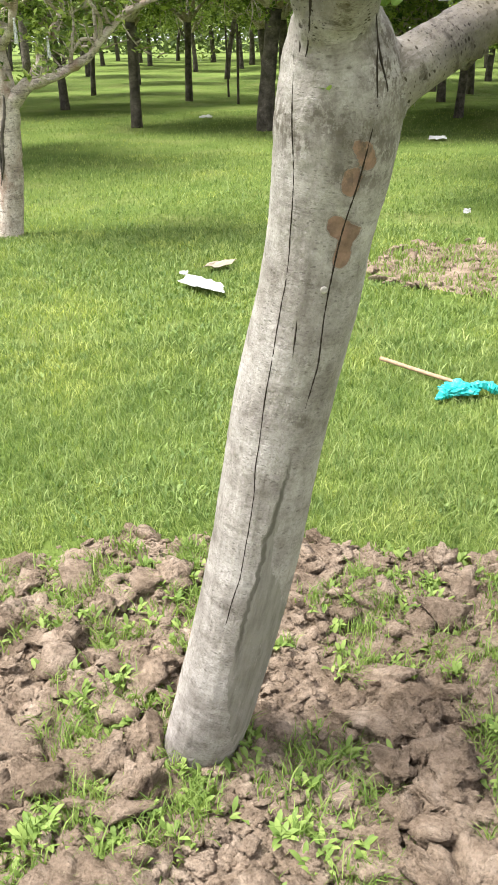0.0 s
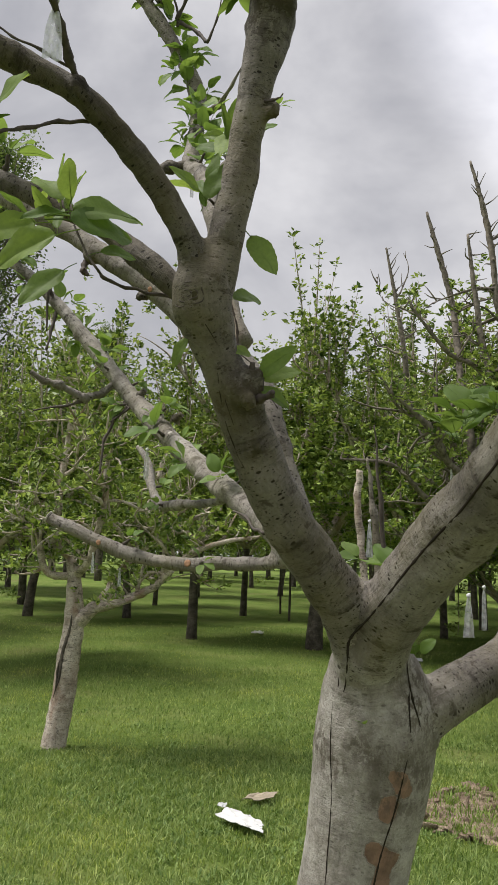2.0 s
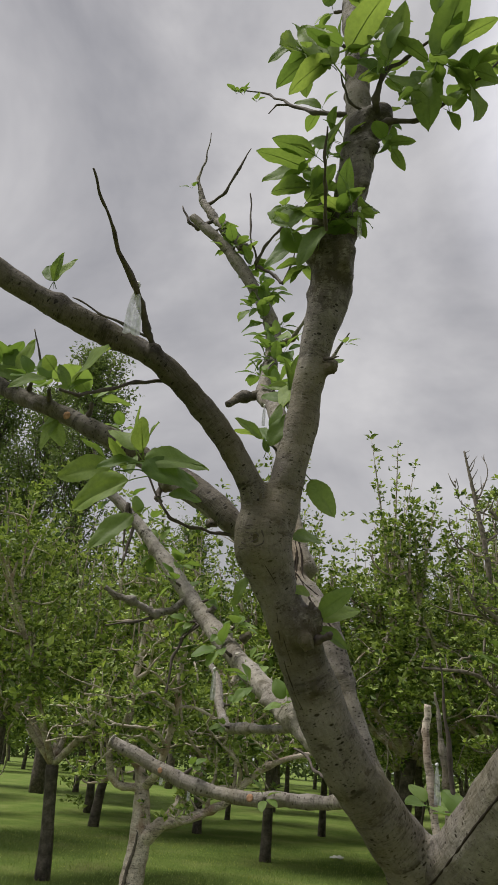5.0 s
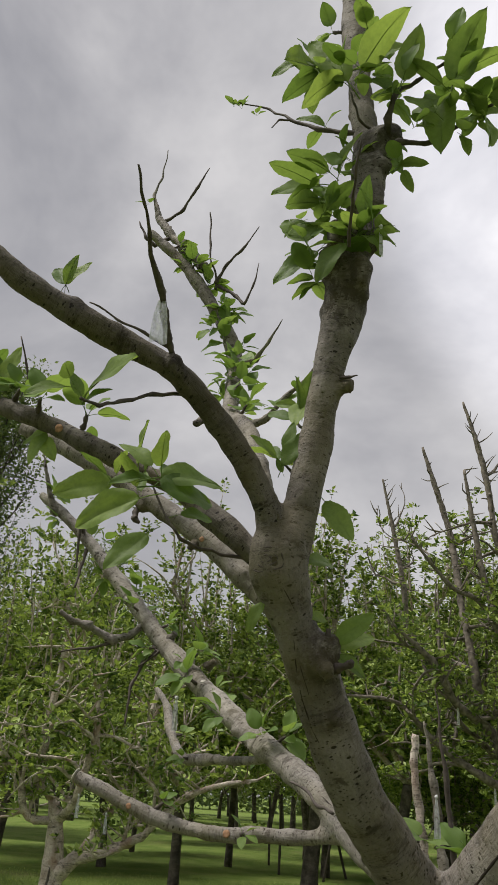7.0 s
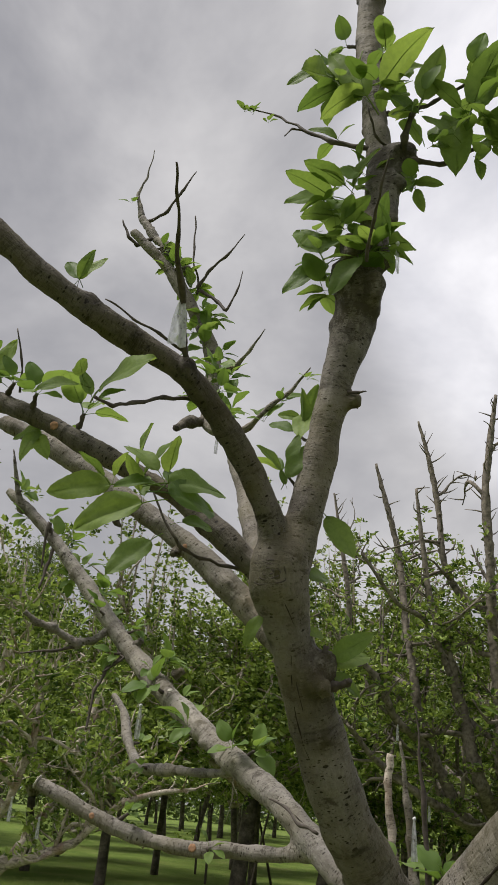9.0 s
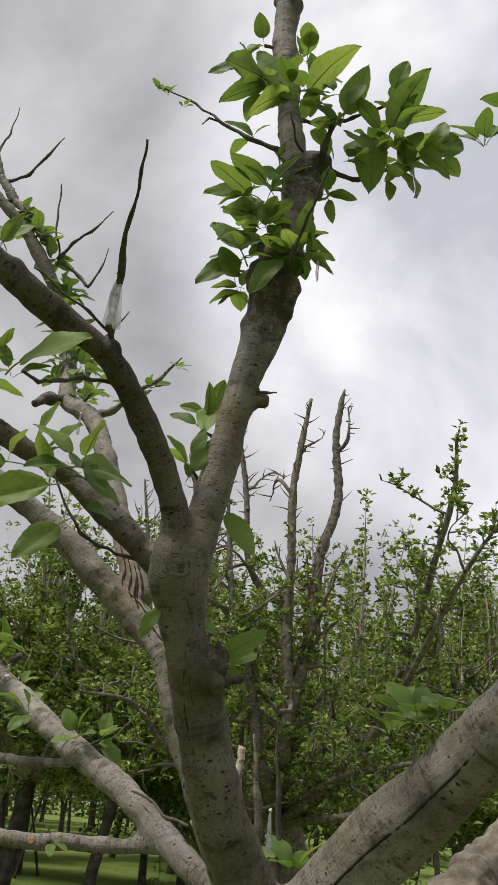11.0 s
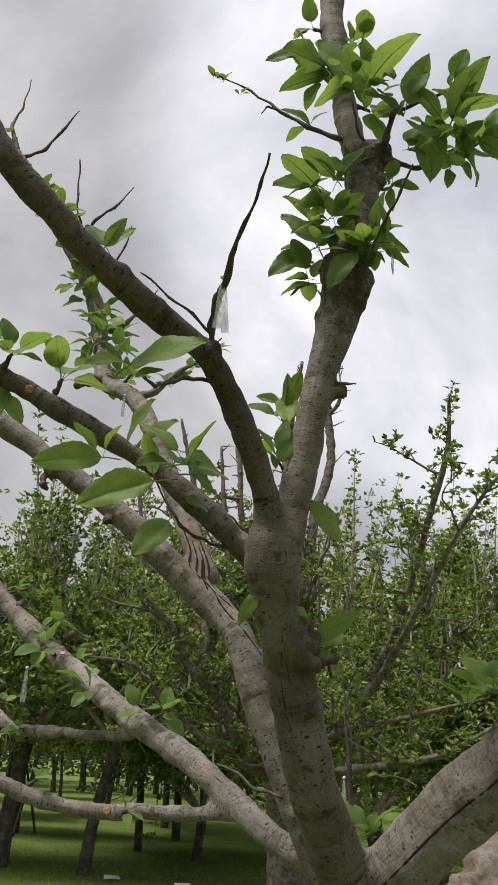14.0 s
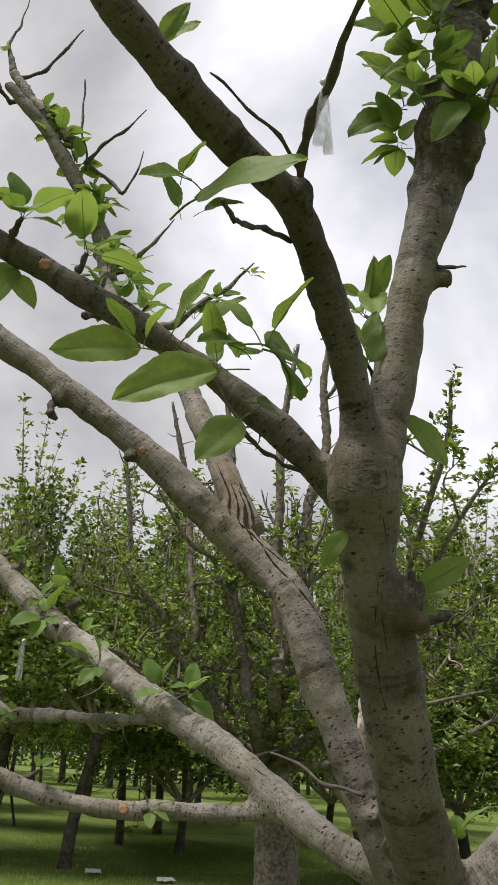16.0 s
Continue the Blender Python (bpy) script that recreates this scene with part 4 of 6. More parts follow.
# weathered tree with pale split trunk
def wood_tree(name, label, wood_lists, mat, crown, seed, per, length, spread, extra=(), bare_from=9.0, side_limbs=7):
    tree = thing(name, label, "tree", "orchard trees")
    more, more_spots = [], []
    for head, reach, top, limbs in extra:
        rng_e = np.random.default_rng(seed + limbs)
        w, sp = grow(rng_e, 0.05, reach, top, limbs, 0.05, (0, 0), 4, 0.2, 0)
        h = np.array(head)
        more += [([tuple(np.array(q) + h) for q in v], f) for v, f in w[1:]]
        more_spots += [q + h for q in sp]
    if more:
        tagged(part("brushwood", mesh("brushwood", *join(more), mat), tree), kind="stuff")
    rng = np.random.default_rng(seed)
    lines = list(wood_lists)
    for c in wood_lists[1:]:
        p = smooth_path(c, 0.05)
        for k in range(side_limbs):
            q = p[int(rng.uniform(0.2, 0.85) * len(p))]
            d = rng.normal(size=3)
            d[2] = d[2] * 0.6 + 0.25
            lines.append(gnarl(rng, q[:3], d, rng.uniform(0.35, 1.1), max(0.011, q[3] * 0.55)))
    shapes = [sweep(c, 10 if c[0][3] > 0.05 else 8, 0.05, 0.05 if i == 0 else 0.22, i) for i, c in enumerate(lines)]
    twigs, spots = [], []
    for c in lines[1:]:
        p = smooth_path(c, 0.05)
        for q in p[1:]:
            d = rng.normal(size=3)
            d /= np.linalg.norm(d)
            if rng.random() < 0.55:
                r = max(0.006, q[3] * rng.uniform(0.3, 0.6))
                shapes.append(lump(q[:3] + d * q[3] * 0.85, (r, r, r), int(rng.integers(1, 30)), 0.5, 1))
            if rng.random() < crown * 0.7:
                d[2] = abs(d[2]) * 1.1
                end = q[:3] + d * (q[3] + rng.uniform(0.03, 0.20))
                midp = (q[:3] + end) / 2 + rng.normal(size=3) * 0.012
                twigs.append(sweep([(*q[:3], 0.009), (*midp, 0.006), (*end, 0.003)], 5, 0.05, 0.2))
                if rng.random() > (q[2] - bare_from) * (0.9 if q[0] < 2.15 else 0.0):
                    spots += [q[:3] + (end - q[:3]) * u for u in (0.6, 1.0)]
    part("trunk", mesh("trunk", *join(shapes), mat), tree)
    tagged(part("brushwood", mesh("brushwood", *join(twigs), mat), tree), kind="stuff")
    part("crown", mesh("crown", *foliage(spots + more_spots, rng, per, length, spread), crown_mat, False), tree)
    return tree


Y = 5.4
left_tree = []
left_tree.append([(-2.63, Y, -0.12, 0.125), (-2.62, Y, 0.0, 0.107), (-2.56, Y, 0.40, 0.098), (-2.53, Y, 0.75, 0.096), (-2.505, Y, 1.03, 0.085), (-2.524, Y, 1.384, 0.062), (-2.563, Y, 1.573, 0.046)])
left_tree.append([(-2.563, Y, 1.573, 0.0377), (-2.68, Y - 0.1, 1.697, 0.0333), (-2.642, Y - 0.15, 1.870, 0.0335), (-2.63, Y - 0.2, 2.105, 0.0338), (-2.58, Y - 0.2, 2.456, 0.0294), (-2.556, Y - 0.2, 2.741, 0.0247), (-2.57, Y - 0.1, 3.088, 0.0201), (-2.62, Y, 3.5, 0.008)])
left_tree.append([(-2.512, Y, 1.006, 0.0689), (-2.351, Y, 1.144, 0.0551), (-2.228, Y + 0.1, 1.309, 0.0461), (-2.191, Y + 0.2, 1.469, 0.0371), (-2.09, Y + 0.3, 1.671, 0.0326), (-2.046, Y + 0.4, 1.967, 0.0283), (-1.963, Y + 0.4, 2.238, 0.0238), (-1.9, Y + 0.5, 2.7, 0.012)])
left_tree.append([(-2.30, Y, 1.16, 0.040), (-2.15, Y - 0.05, 1.20, 0.036), (-1.975, Y - 0.1, 1.267, 0.0342), (-1.778, Y - 0.15, 1.359, 0.0318), (-1.615, Y - 0.2, 1.508, 0.0273), (-1.424, Y - 0.2, 1.664, 0.0228), (-1.164, Y - 0.2, 1.754, 0.0181), (-0.9, Y - 0.2, 1.80, 0.010)])
left_tree.append([(-2.544, Y, 1.423, 0.0328), (-2.713, Y - 0.1, 1.433, 0.0283), (-2.766, Y - 0.15, 1.560, 0.0285), (-2.768, Y - 0.2, 1.692, 0.0238), (-2.842, Y - 0.2, 1.813, 0.0168), (-3.1, Y - 0.2, 1.95, 0.008)])
left_tree.append([(-2.509, Y, 1.425, 0.0374), (-2.325, Y - 0.2, 1.557, 0.0304), (-2.227, Y - 0.3, 1.793, 0.0282), (-2.134, Y - 0.4, 2.096, 0.0237), (-2.138, Y - 0.4, 2.334, 0.0192), (-2.0, Y - 0.4, 2.8, 0.008)])
left_tree.append([(-2.09, Y + 0.3, 1.671, 0.028), (-1.85, Y + 0.3, 1.75, 0.022), (-1.6, Y + 0.35, 1.95, 0.018), (-1.35, Y + 0.4, 2.05, 0.010)])
weathered = wood_tree("weathered_apple_tree", "old apple tree with a pale split trunk and bare twisting limbs", left_tree, pale_bark, 0.8, 21, 7, 0.062, 0.015, [], side_limbs=10)
for a, c, w in (((-2.49, Y - 0.085, 1.10), (-2.585, Y - 0.10, 0.50), 0.015), ((-2.53, Y - 0.09, 0.92), (-2.61, Y - 0.095, 0.42), 0.010)):
    a, c = np.array(a), np.array(c)
    rows = [(*(a + (c - a) * s + np.array([0.008 * math.sin(s * 9), 0, 0])), w * math.sin(math.pi * (0.08 + 0.86 * s))) for s in np.linspace(0, 1, 12)]
    part("split", mesh("split", *sweep(rows, 7, 0.03, 0.3, 4), dark_bark), weathered, "dark open split in the old trunk")
back_tree = []
back_tree.append([(2.20, 8.75, -0.15, 0.32), (2.16, 8.7, 0.3, 0.26), (2.10, 8.6, 1.0, 0.24), (1.98, 8.4, 1.55, 0.21), (1.86, 8.2, 1.9, 0.15)])
back_tree.append([(1.84, 8.2, 1.65, 0.0819), (1.245, 7.165, 1.84, 0.0643), (1.069, 7.307, 2.235, 0.0551), (0.94, 7.449, 2.585, 0.0515), (0.867, 7.449, 3.074, 0.0403), (0.783, 7.591, 3.7, 0.0375), (0.714, 7.733, 4.434, 0.0337), (0.563, 7.733, 5.029, 0.0300), (0.426, 7.733, 5.542, 0.0150)])
back_tree.append([(1.84, 8.2, 1.65, 0.0819), (1.491, 7.023, 2.003, 0.0665), (1.364, 6.881, 2.31, 0.0620), (1.252, 6.881, 2.786, 0.0554), (1.123, 6.739, 3.223, 0.0403), (0.964, 6.739, 3.693, 0.0319), (0.879, 6.739, 4.288, 0.0253), (0.812, 6.739, 4.87, 0.0131)])
back_tree.append([(1.84, 8.2, 1.65, 0.0702), (1.616, 6.81, 2.415, 0.0643), (1.53, 6.668, 3.537, 0.0478), (1.512, 6.597, 4.112, 0.0450), (1.485, 6.597, 4.805, 0.0403), (1.545, 6.597, 5.397, 0.0319), (1.614, 6.597, 5.915, 0.0169)])
back_tree.append([(1.545, 6.739, 3.409, 0.0393), (1.594, 7.165, 3.71, 0.0375), (1.302, 7.165, 3.905, 0.0356), (1.138, 7.165, 4.253, 0.0328), (1.092, 7.165, 4.758, 0.0310), (1.002, 7.165, 5.288, 0.0281), (0.863, 7.165, 5.842, 0.0131)])
back_tree.append([(1.289, 6.881, 2.699, 0.0332), (0.935, 6.597, 3.43, 0.0246), (0.619, 6.313, 3.569, 0.0207), (0.267, 6.029, 3.939, 0.0112)])
back_tree.append([(1.303, 7.094, 1.776, 0.0498), (0.968, 6.881, 2.345, 0.0448), (0.657, 6.597, 2.556, 0.0360), (0.443, 6.313, 2.872, 0.0293), (0.098, 6.029, 3.153, 0.0112)])
back_tree.append([(1.84, 8.2, 1.65, 0.0585), (0.969, 6.881, 1.912, 0.0398), (0.444, 6.597, 2.233, 0.0276), (0.127, 6.313, 2.517, 0.0194), (-0.344, 6.171, 2.557, 0.0089)])
back_tree.append([(0.877, 7.449, 2.983, 0.0332), (0.508, 8.301, 3.267, 0.0337), (0.24, 9.153, 3.565, 0.0347), (0.186, 9.153, 4.211, 0.0337), (0.078, 9.153, 4.872, 0.0281), (-0.071, 9.153, 5.68, 0.0131)])
back_tree.append([(1.84, 8.2, 1.65, 0.0702), (2.043, 6.886, 1.989, 0.0609), (2.477, 6.744, 2.593, 0.0562), (2.635, 6.318, 3.215, 0.0395), (2.697, 5.75, 3.966, 0.0313), (2.731, 5.324, 4.545, 0.0238), (2.706, 5.182, 5.044, 0.0112)])
back_tree.append([(2.327, 6.815, 2.344, 0.0498), (2.494, 6.602, 2.599, 0.0425), (2.585, 6.034, 3.008, 0.0310), (2.706, 5.608, 3.455, 0.0267), (2.875, 5.182, 3.928, 0.0195), (3.179, 4.898, 4.403, 0.0094)])
back_tree.append([(1.84, 8.2, 1.65, 0.0530), (2.185, 6.318, 1.776, 0.0332), (2.753, 5.75, 1.918, 0.0243), (3.321, 5.466, 2.273, 0.0111)])
back_tree.append([(1.84, 8.2, 1.65, 0.0530), (2.043, 6.602, 2.06, 0.0288), (2.469, 6.034, 2.202, 0.0222), (3.179, 5.608, 2.415, 0.0111)])
back_tree.append([(1.62, 6.85, 2.2, 0.060), (1.587, 6.70, 2.50, 0.062), (1.751, 6.70, 3.28, 0.056), (1.828, 6.70, 4.16, 0.054), (1.990, 6.70, 4.80, 0.048), (1.937, 6.70, 5.50, 0.040), (1.980, 6.70, 5.96, 0.032), (2.012, 6.70, 6.15, 0.010)])
wood_tree("tall_apple_tree", "apple tree with tall knobbly upright limbs and small fresh leaves", back_tree, knob_bark, 0.8, 22, 8, 0.065, 0.015, [((1.9, 8.3, 1.7), 2.4, 2.6, 7)], 3.3)


# ---------------- leaves, twigs and marks of the apple tree ----------------
skin = [Vector(p) for p in P]
import mathutils
kd = mathutils.kdtree.KDTree(len(skin))
for i, p in enumerate(skin):
    kd.insert(p, i)
kd.balance()


def on_bark(p, lift=0.0):
    """The place on the bark nearest to p, a little proud of it, and the way out."""
    p = Vector(p)
    for _ in range(2):
        hits = kd.find_n(p, 10)
        nrm = sum((Vector(N[i]) for _, i, _ in hits), Vector()).normalized()
        c = sum((q for q, _, _ in hits), Vector()) / len(hits)
        p = p + nrm * (c - p).dot(nrm)
    return p + nrm * lift, nrm


def blade(fold, droop, twist, width, jag):
    """One apple leaf of length 1 along x, its face up, with a short stalk."""
    rows, cols = 17, 6
    verts, faces = [], []
    for i in range(rows):
        s = i / (rows - 1)
        half = 0.5 * width * max(0.0, math.sin(math.pi * s ** 0.86)) ** 0.62 * (1 - 0.10 * s) + (0.004 if i in (0, rows - 1) else 0.0)
        half *= 1 + jag * (0.5 if i % 2 else -0.5)
        for k in range(cols + 1):
            u = 2 * k / cols - 1
            y = half * u
            z = fold * abs(y) * (1 - 0.5 * abs(u)) - droop * s * s + 0.022 * math.sin(11 * s + 3 * u) * abs(u)
            a = twist * s
            verts.append((s - 0.15 * droop * s * s, y * math.cos(a) - z * math.sin(a) * 0.3, z + y * math.sin(a)))
    for i in range(rows - 1):
        for k in range(cols):
            a = i * (cols + 1) + k
            faces.append((a, a + 1, a + cols + 2, a + cols + 1))
    v, f = sweep([(-0.30, 0, -0.05, 0.010), (-0.12, 0, -0.01, 0.010), (0.05, 0, -0.008, 0.009), (0.5, 0, -droop * 0.25 - 0.006, 0.006), (0.9, 0, -droop * 0.81, 0.003)], 4, 0.2)
    return join([(verts, faces), (v, f)])


BLADES = [mesh("leaf", *blade(*q), leaf_mat) for q in ((0.3, 0.16, 0.1, 0.46, 0.045), (0.45, 0.30, -0.35, 0.46, 0.045), (0.25, 0.38, 0.45, 0.46, 0.045), (0.55, 0.10, 0.15, 0.46, 0.045), (0.9, 0.22, -0.2, 0.46, 0.045))]
YOUNG = [mesh("young_leaf", *blade(*q), young_mat) for q in ((0.5, 0.15, 0.1, 0.45, 0.012), (0.8, 0.25, -0.2, 0.42, 0.012))]
lr = random.Random(17)


def put_leaf(base, tip, young=False, roll=None, face=None):
    base, tip = Vector(base), Vector(tip)
    x = tip - base
    L = x.length
    x.normalize()
    up = Vector(face or (lr.uniform(-0.6, 0.6), lr.uniform(-1.2, 0.4), 1.0))
    z = (up - x * up.dot(x)).normalized()
    y = z.cross(x)
    m = Matrix((x, y, z)).transposed().to_4x4()
    m = Matrix.Translation(base) @ m @ Matrix.Rotation(radians(lr.uniform(-30, 30) if roll is None else roll), 4, "X") @ Matrix.Scale(L, 4)
    return part("leaf", lr.choice(YOUNG if young else BLADES), apple, m=m)


SMALL = blade(0.4, 0.28, 0.1, 0.68, 0.03)
SMALL = (np.array(SMALL[0]), SMALL[1])
spur_verts, spur_faces = [], []


def put_small(base, tip):
    """A leaf of the joined spur foliage."""
    x = tip - base
    L = x.length
    x.normalize()
    up = Vector((lr.uniform(-0.5, 0.5), lr.uniform(-1.0, 0.2), 1.0))
    z = (up - x * up.dot(x)).normalized()
    m = np.array(Matrix((x, z.cross(x), z)).transposed()) * L
    o = len(spur_verts)
    spur_verts.extend((SMALL[0] @ m.T + np.array(base)).tolist())
    spur_faces.extend([tuple(i + o for i in q) for q in SMALL[1]])


def rosette(place, count, length, axis=(0, 0, 1), young=True, open_angle=60):
    """A spur's tuft of leaves round its bud."""
    axis = Vector(axis).normalized()
    side = axis.orthogonal().normalized()
    start = lr.uniform(0, 6.28)
    for i in range(count):
        a = start + i * 2.4
        tilt = radians(open_angle * lr.uniform(0.5, 1.2))
        d = Matrix.Rotation(a, 3, axis) @ (axis * math.cos(tilt) + side * math.sin(tilt))
        L = length * lr.uniform(0.6, 1.15)
        b = Vector(place) + d * L * 0.3
        if young:
            put_small(b, b + d * L)
        else:
            put_leaf(b, b + d * L)


def branchlet(rows, far, coat=None):
    rows = [(x, y, z, max(0.0010, r * (1.0 if r > 0.010 else 0.8 if far else 0.68))) for x, y, z, r in rows]
    kinked = rows[:1]
    for a, c in zip(rows[:-1], rows[1:]):
        L = (Vector(c[:3]) - Vector(a[:3])).length
        for s in (0.33, 0.67, 1.0):
            j = 0.035 * L if s < 1 else 0.0
            k = lr.uniform(0.92, 1.06) if coat else 1.3 if s == 1.0 and c is not rows[-1] else lr.uniform(0.85, 1.1)
            kinked.append(tuple(a[i] + (c[i] - a[i]) * s + lr.uniform(-j, j) for i in range(3)) + ((a[3] + (c[3] - a[3]) * s) * k,))
    rows = kinked
    thick = rows[0][3] > 0.009
    v, f = sweep(rows, 8, 0.009, 0.2, len(rows))
    me = mesh("branch" if thick else "twig", v, f, coat or (bark if thick else twig_mat))
    if thick and not coat:
        me.attributes.new("grain", "FLOAT_VECTOR", "POINT").data.foreach_set("vector", np.array(v, np.float32).ravel())
        for name, value in (("young", 0.8 if len(rows) < 8 else 0.5), ("spotty", 1.0), ("scab_shade", 0.75 if len(rows) < 8 else 0.2)):
            me.attributes.new(name, "FLOAT", "POINT").data.foreach_set("value", [value] * len(v))
    return part("branch" if thick else "twig", me, apple)


branchlet([(-0.055, -0.653, 2.166, 0.0050), (-0.058, -0.668, 2.180, 0.0066), (-0.056, -0.698, 2.200, 0.0061), (-0.051, -0.738, 2.207, 0.0053), (-0.045, -0.808, 2.226, 0.0026), (-0.039, -0.858, 2.235, 0.0022), (-0.036, -0.888, 2.250, 0.0016)], False)  # shoot towards the walker
branchlet([(-0.057, -0.658, 2.173, 0.0026), (-0.082, -0.688, 2.179, 0.0023), (-0.112, -0.698, 2.191, 0.0019), (-0.146, -0.708, 2.211, 0.0013)], False)  # dry twig along the limb
branchlet([(-0.050, -0.602, 2.139, 0.0041), (-0.080, -0.637, 2.123, 0.0033), (-0.104, -0.677, 2.095, 0.0032), (-0.116, -0.707, 2.075, 0.0027), (-0.129, -0.732, 2.073, 0.0027)], False)  # spur with the side leaves
branchlet([(0.030, -0.456, 1.966, 0.0043), (-0.009, -0.466, 1.971, 0.0032), (-0.040, -0.496, 1.971, 0.0028), (-0.062, -0.516, 1.978, 0.0034), (-0.071, -0.521, 1.990, 0.0024), (-0.106, -0.516, 2.049, 0.0021)], False)  # spur with the front leaves
branchlet([(0.114, -0.450, 1.824, 0.0091), (0.134, -0.465, 1.833, 0.0076), (0.149, -0.475, 1.836, 0.0061), (0.153, -0.480, 1.839, 0.0044)], False)  # stub
branchlet([(0.113, -0.450, 1.830, 0.0084), (0.121, -0.460, 1.857, 0.0070), (0.122, -0.460, 1.881, 0.0049)], False)  # stub up
branchlet([(0.126, -0.495, 2.211, 0.0046), (0.147, -0.515, 2.202, 0.0026), (0.158, -0.525, 2.199, 0.0015)], False)  # thorn
branchlet([(0.165, -0.482, 2.644, 0.0062), (0.134, -0.472, 2.658, 0.0058), (0.089, -0.462, 2.679, 0.0050), (0.040, -0.442, 2.723, 0.0037), (-0.002, -0.422, 2.771, 0.0029), (-0.065, -0.412, 2.805, 0.0015)], False)  # budding twig
branchlet([(0.040, -0.442, 2.723, 0.0028), (0.022, -0.452, 2.716, 0.0023), (0.012, -0.462, 2.691, 0.0014)], False)  # bud twig fork
branchlet([(0.179, -0.487, 2.614, 0.0087), (0.216, -0.507, 2.599, 0.0068), (0.263, -0.497, 2.603, 0.0047), (0.315, -0.487, 2.645, 0.0039), (0.354, -0.507, 2.657, 0.0030), (0.406, -0.507, 2.707, 0.0022)], False)  # right branchlet
branchlet([(0.200, -0.497, 2.610, 0.0095), (0.200, -0.527, 2.626, 0.0072), (0.213, -0.527, 2.677, 0.0060), (0.244, -0.517, 2.707, 0.0039), (0.286, -0.527, 2.728, 0.0030), (0.334, -0.547, 2.770, 0.0017)], False)  # right branchlet up
branchlet([(0.187, -0.484, 2.635, 0.0035), (0.158, -0.514, 2.641, 0.0026), (0.150, -0.524, 2.665, 0.0026), (0.145, -0.524, 2.688, 0.0017)], False)  # curved shoot
branchlet([(0.151, -0.600, 2.348, 0.0034), (0.158, -0.650, 2.378, 0.0029), (0.164, -0.690, 2.392, 0.0025), (0.172, -0.715, 2.418, 0.0017)], False)  # up shoot
branchlet([(0.120, -0.326, 1.670, 0.0033), (0.096, -0.266, 1.676, 0.0031), (0.073, -0.226, 1.697, 0.0028), (0.047, -0.196, 1.707, 0.0021)], False)  # thin dead twig by the fork
branchlet([(0.288, -0.122, 1.538, 0.0060), (0.279, -0.122, 1.641, 0.0062), (0.272, -0.122, 1.724, 0.0054), (0.264, -0.122, 1.793, 0.0028), (0.259, -0.122, 1.856, 0.0014)], False)  # upright shoot in the fork
branchlet([(0.250, -0.02, 1.540, 0.0110), (0.241, 0.000, 1.607, 0.0099), (0.234, 0.000, 1.659, 0.0098), (0.227, 0.005, 1.723, 0.0096), (0.226, 0.010, 1.765, 0.0099), (0.230, 0.010, 1.796, 0.0090)], False, pale_bark)  # pale peeled stub
branchlet([(0.272, -0.030, 1.560, 0.0110), (0.267, -0.020, 1.610, 0.0099), (0.262, -0.020, 1.671, 0.0095), (0.255, -0.020, 1.724, 0.0085), (0.249, -0.020, 1.775, 0.0050), (0.243, -0.020, 1.815, 0.0030)], False)  # grey stub
branchlet([(-0.394, 0.644, 3.205, 0.0191), (-0.475, 0.684, 3.311, 0.0162), (-0.546, 0.724, 3.407, 0.0139), (-0.597, 0.744, 3.486, 0.0132)], True)  # dry fork
branchlet([(-0.597, 0.744, 3.486, 0.0113), (-0.632, 0.764, 3.602, 0.0058), (-0.609, 0.764, 3.676, 0.0039), (-0.601, 0.764, 3.802, 0.0020)], True)  # dry tip
branchlet([(-0.584, 0.744, 3.468, 0.0085), (-0.508, 0.724, 3.499, 0.0056), (-0.457, 0.704, 3.577, 0.0047), (-0.422, 0.704, 3.654, 0.0019)], True)  # dry tip two
branchlet([(-0.533, 0.714, 3.381, 0.0073), (-0.579, 0.684, 3.331, 0.0072), (-0.605, 0.664, 3.348, 0.0063), (-0.634, 0.664, 3.415, 0.0027)], True)  # dry side
branchlet([(-0.346, 0.620, 3.128, 0.0077), (-0.313, 0.600, 3.177, 0.0052), (-0.263, 0.580, 3.215, 0.0043), (-0.212, 0.580, 3.300, 0.0017)], True)  # dry right
branchlet([(-0.336, 0.620, 3.118, 0.0077), (-0.275, 0.600, 3.066, 0.0059), (-0.243, 0.580, 3.024, 0.0050), (-0.215, 0.570, 3.087, 0.0033), (-0.204, 0.570, 3.158, 0.0017)], True)  # dry right low
branchlet([(-0.239, 0.588, 2.820, 0.0111), (-0.189, 0.538, 2.812, 0.0085), (-0.149, 0.498, 2.843, 0.0046), (-0.109, 0.478, 2.903, 0.0015)], True)  # dry right lower
branchlet([(-0.144, 0.228, 2.469, 0.0115), (-0.093, 0.228, 2.487, 0.0090), (-0.044, 0.208, 2.536, 0.0064), (0.000, 0.188, 2.564, 0.0051), (0.042, 0.168, 2.615, 0.0019)], True)  # shoot right
branchlet([(-0.205, 0.365, 2.560, 0.0153), (-0.251, 0.315, 2.534, 0.0136), (-0.271, 0.265, 2.494, 0.0092)], True)  # knuckle left
branchlet([(-0.347, 0.636, 3.117, 0.0042), (-0.376, 0.636, 3.282, 0.0035), (-0.388, 0.636, 3.412, 0.0027)], True)  # upright twig
branchlet([(-0.352, -0.427, 2.227, 0.0022), (-0.357, -0.437, 2.281, 0.0018), (-0.369, -0.447, 2.325, 0.0013)], True)  # thin left
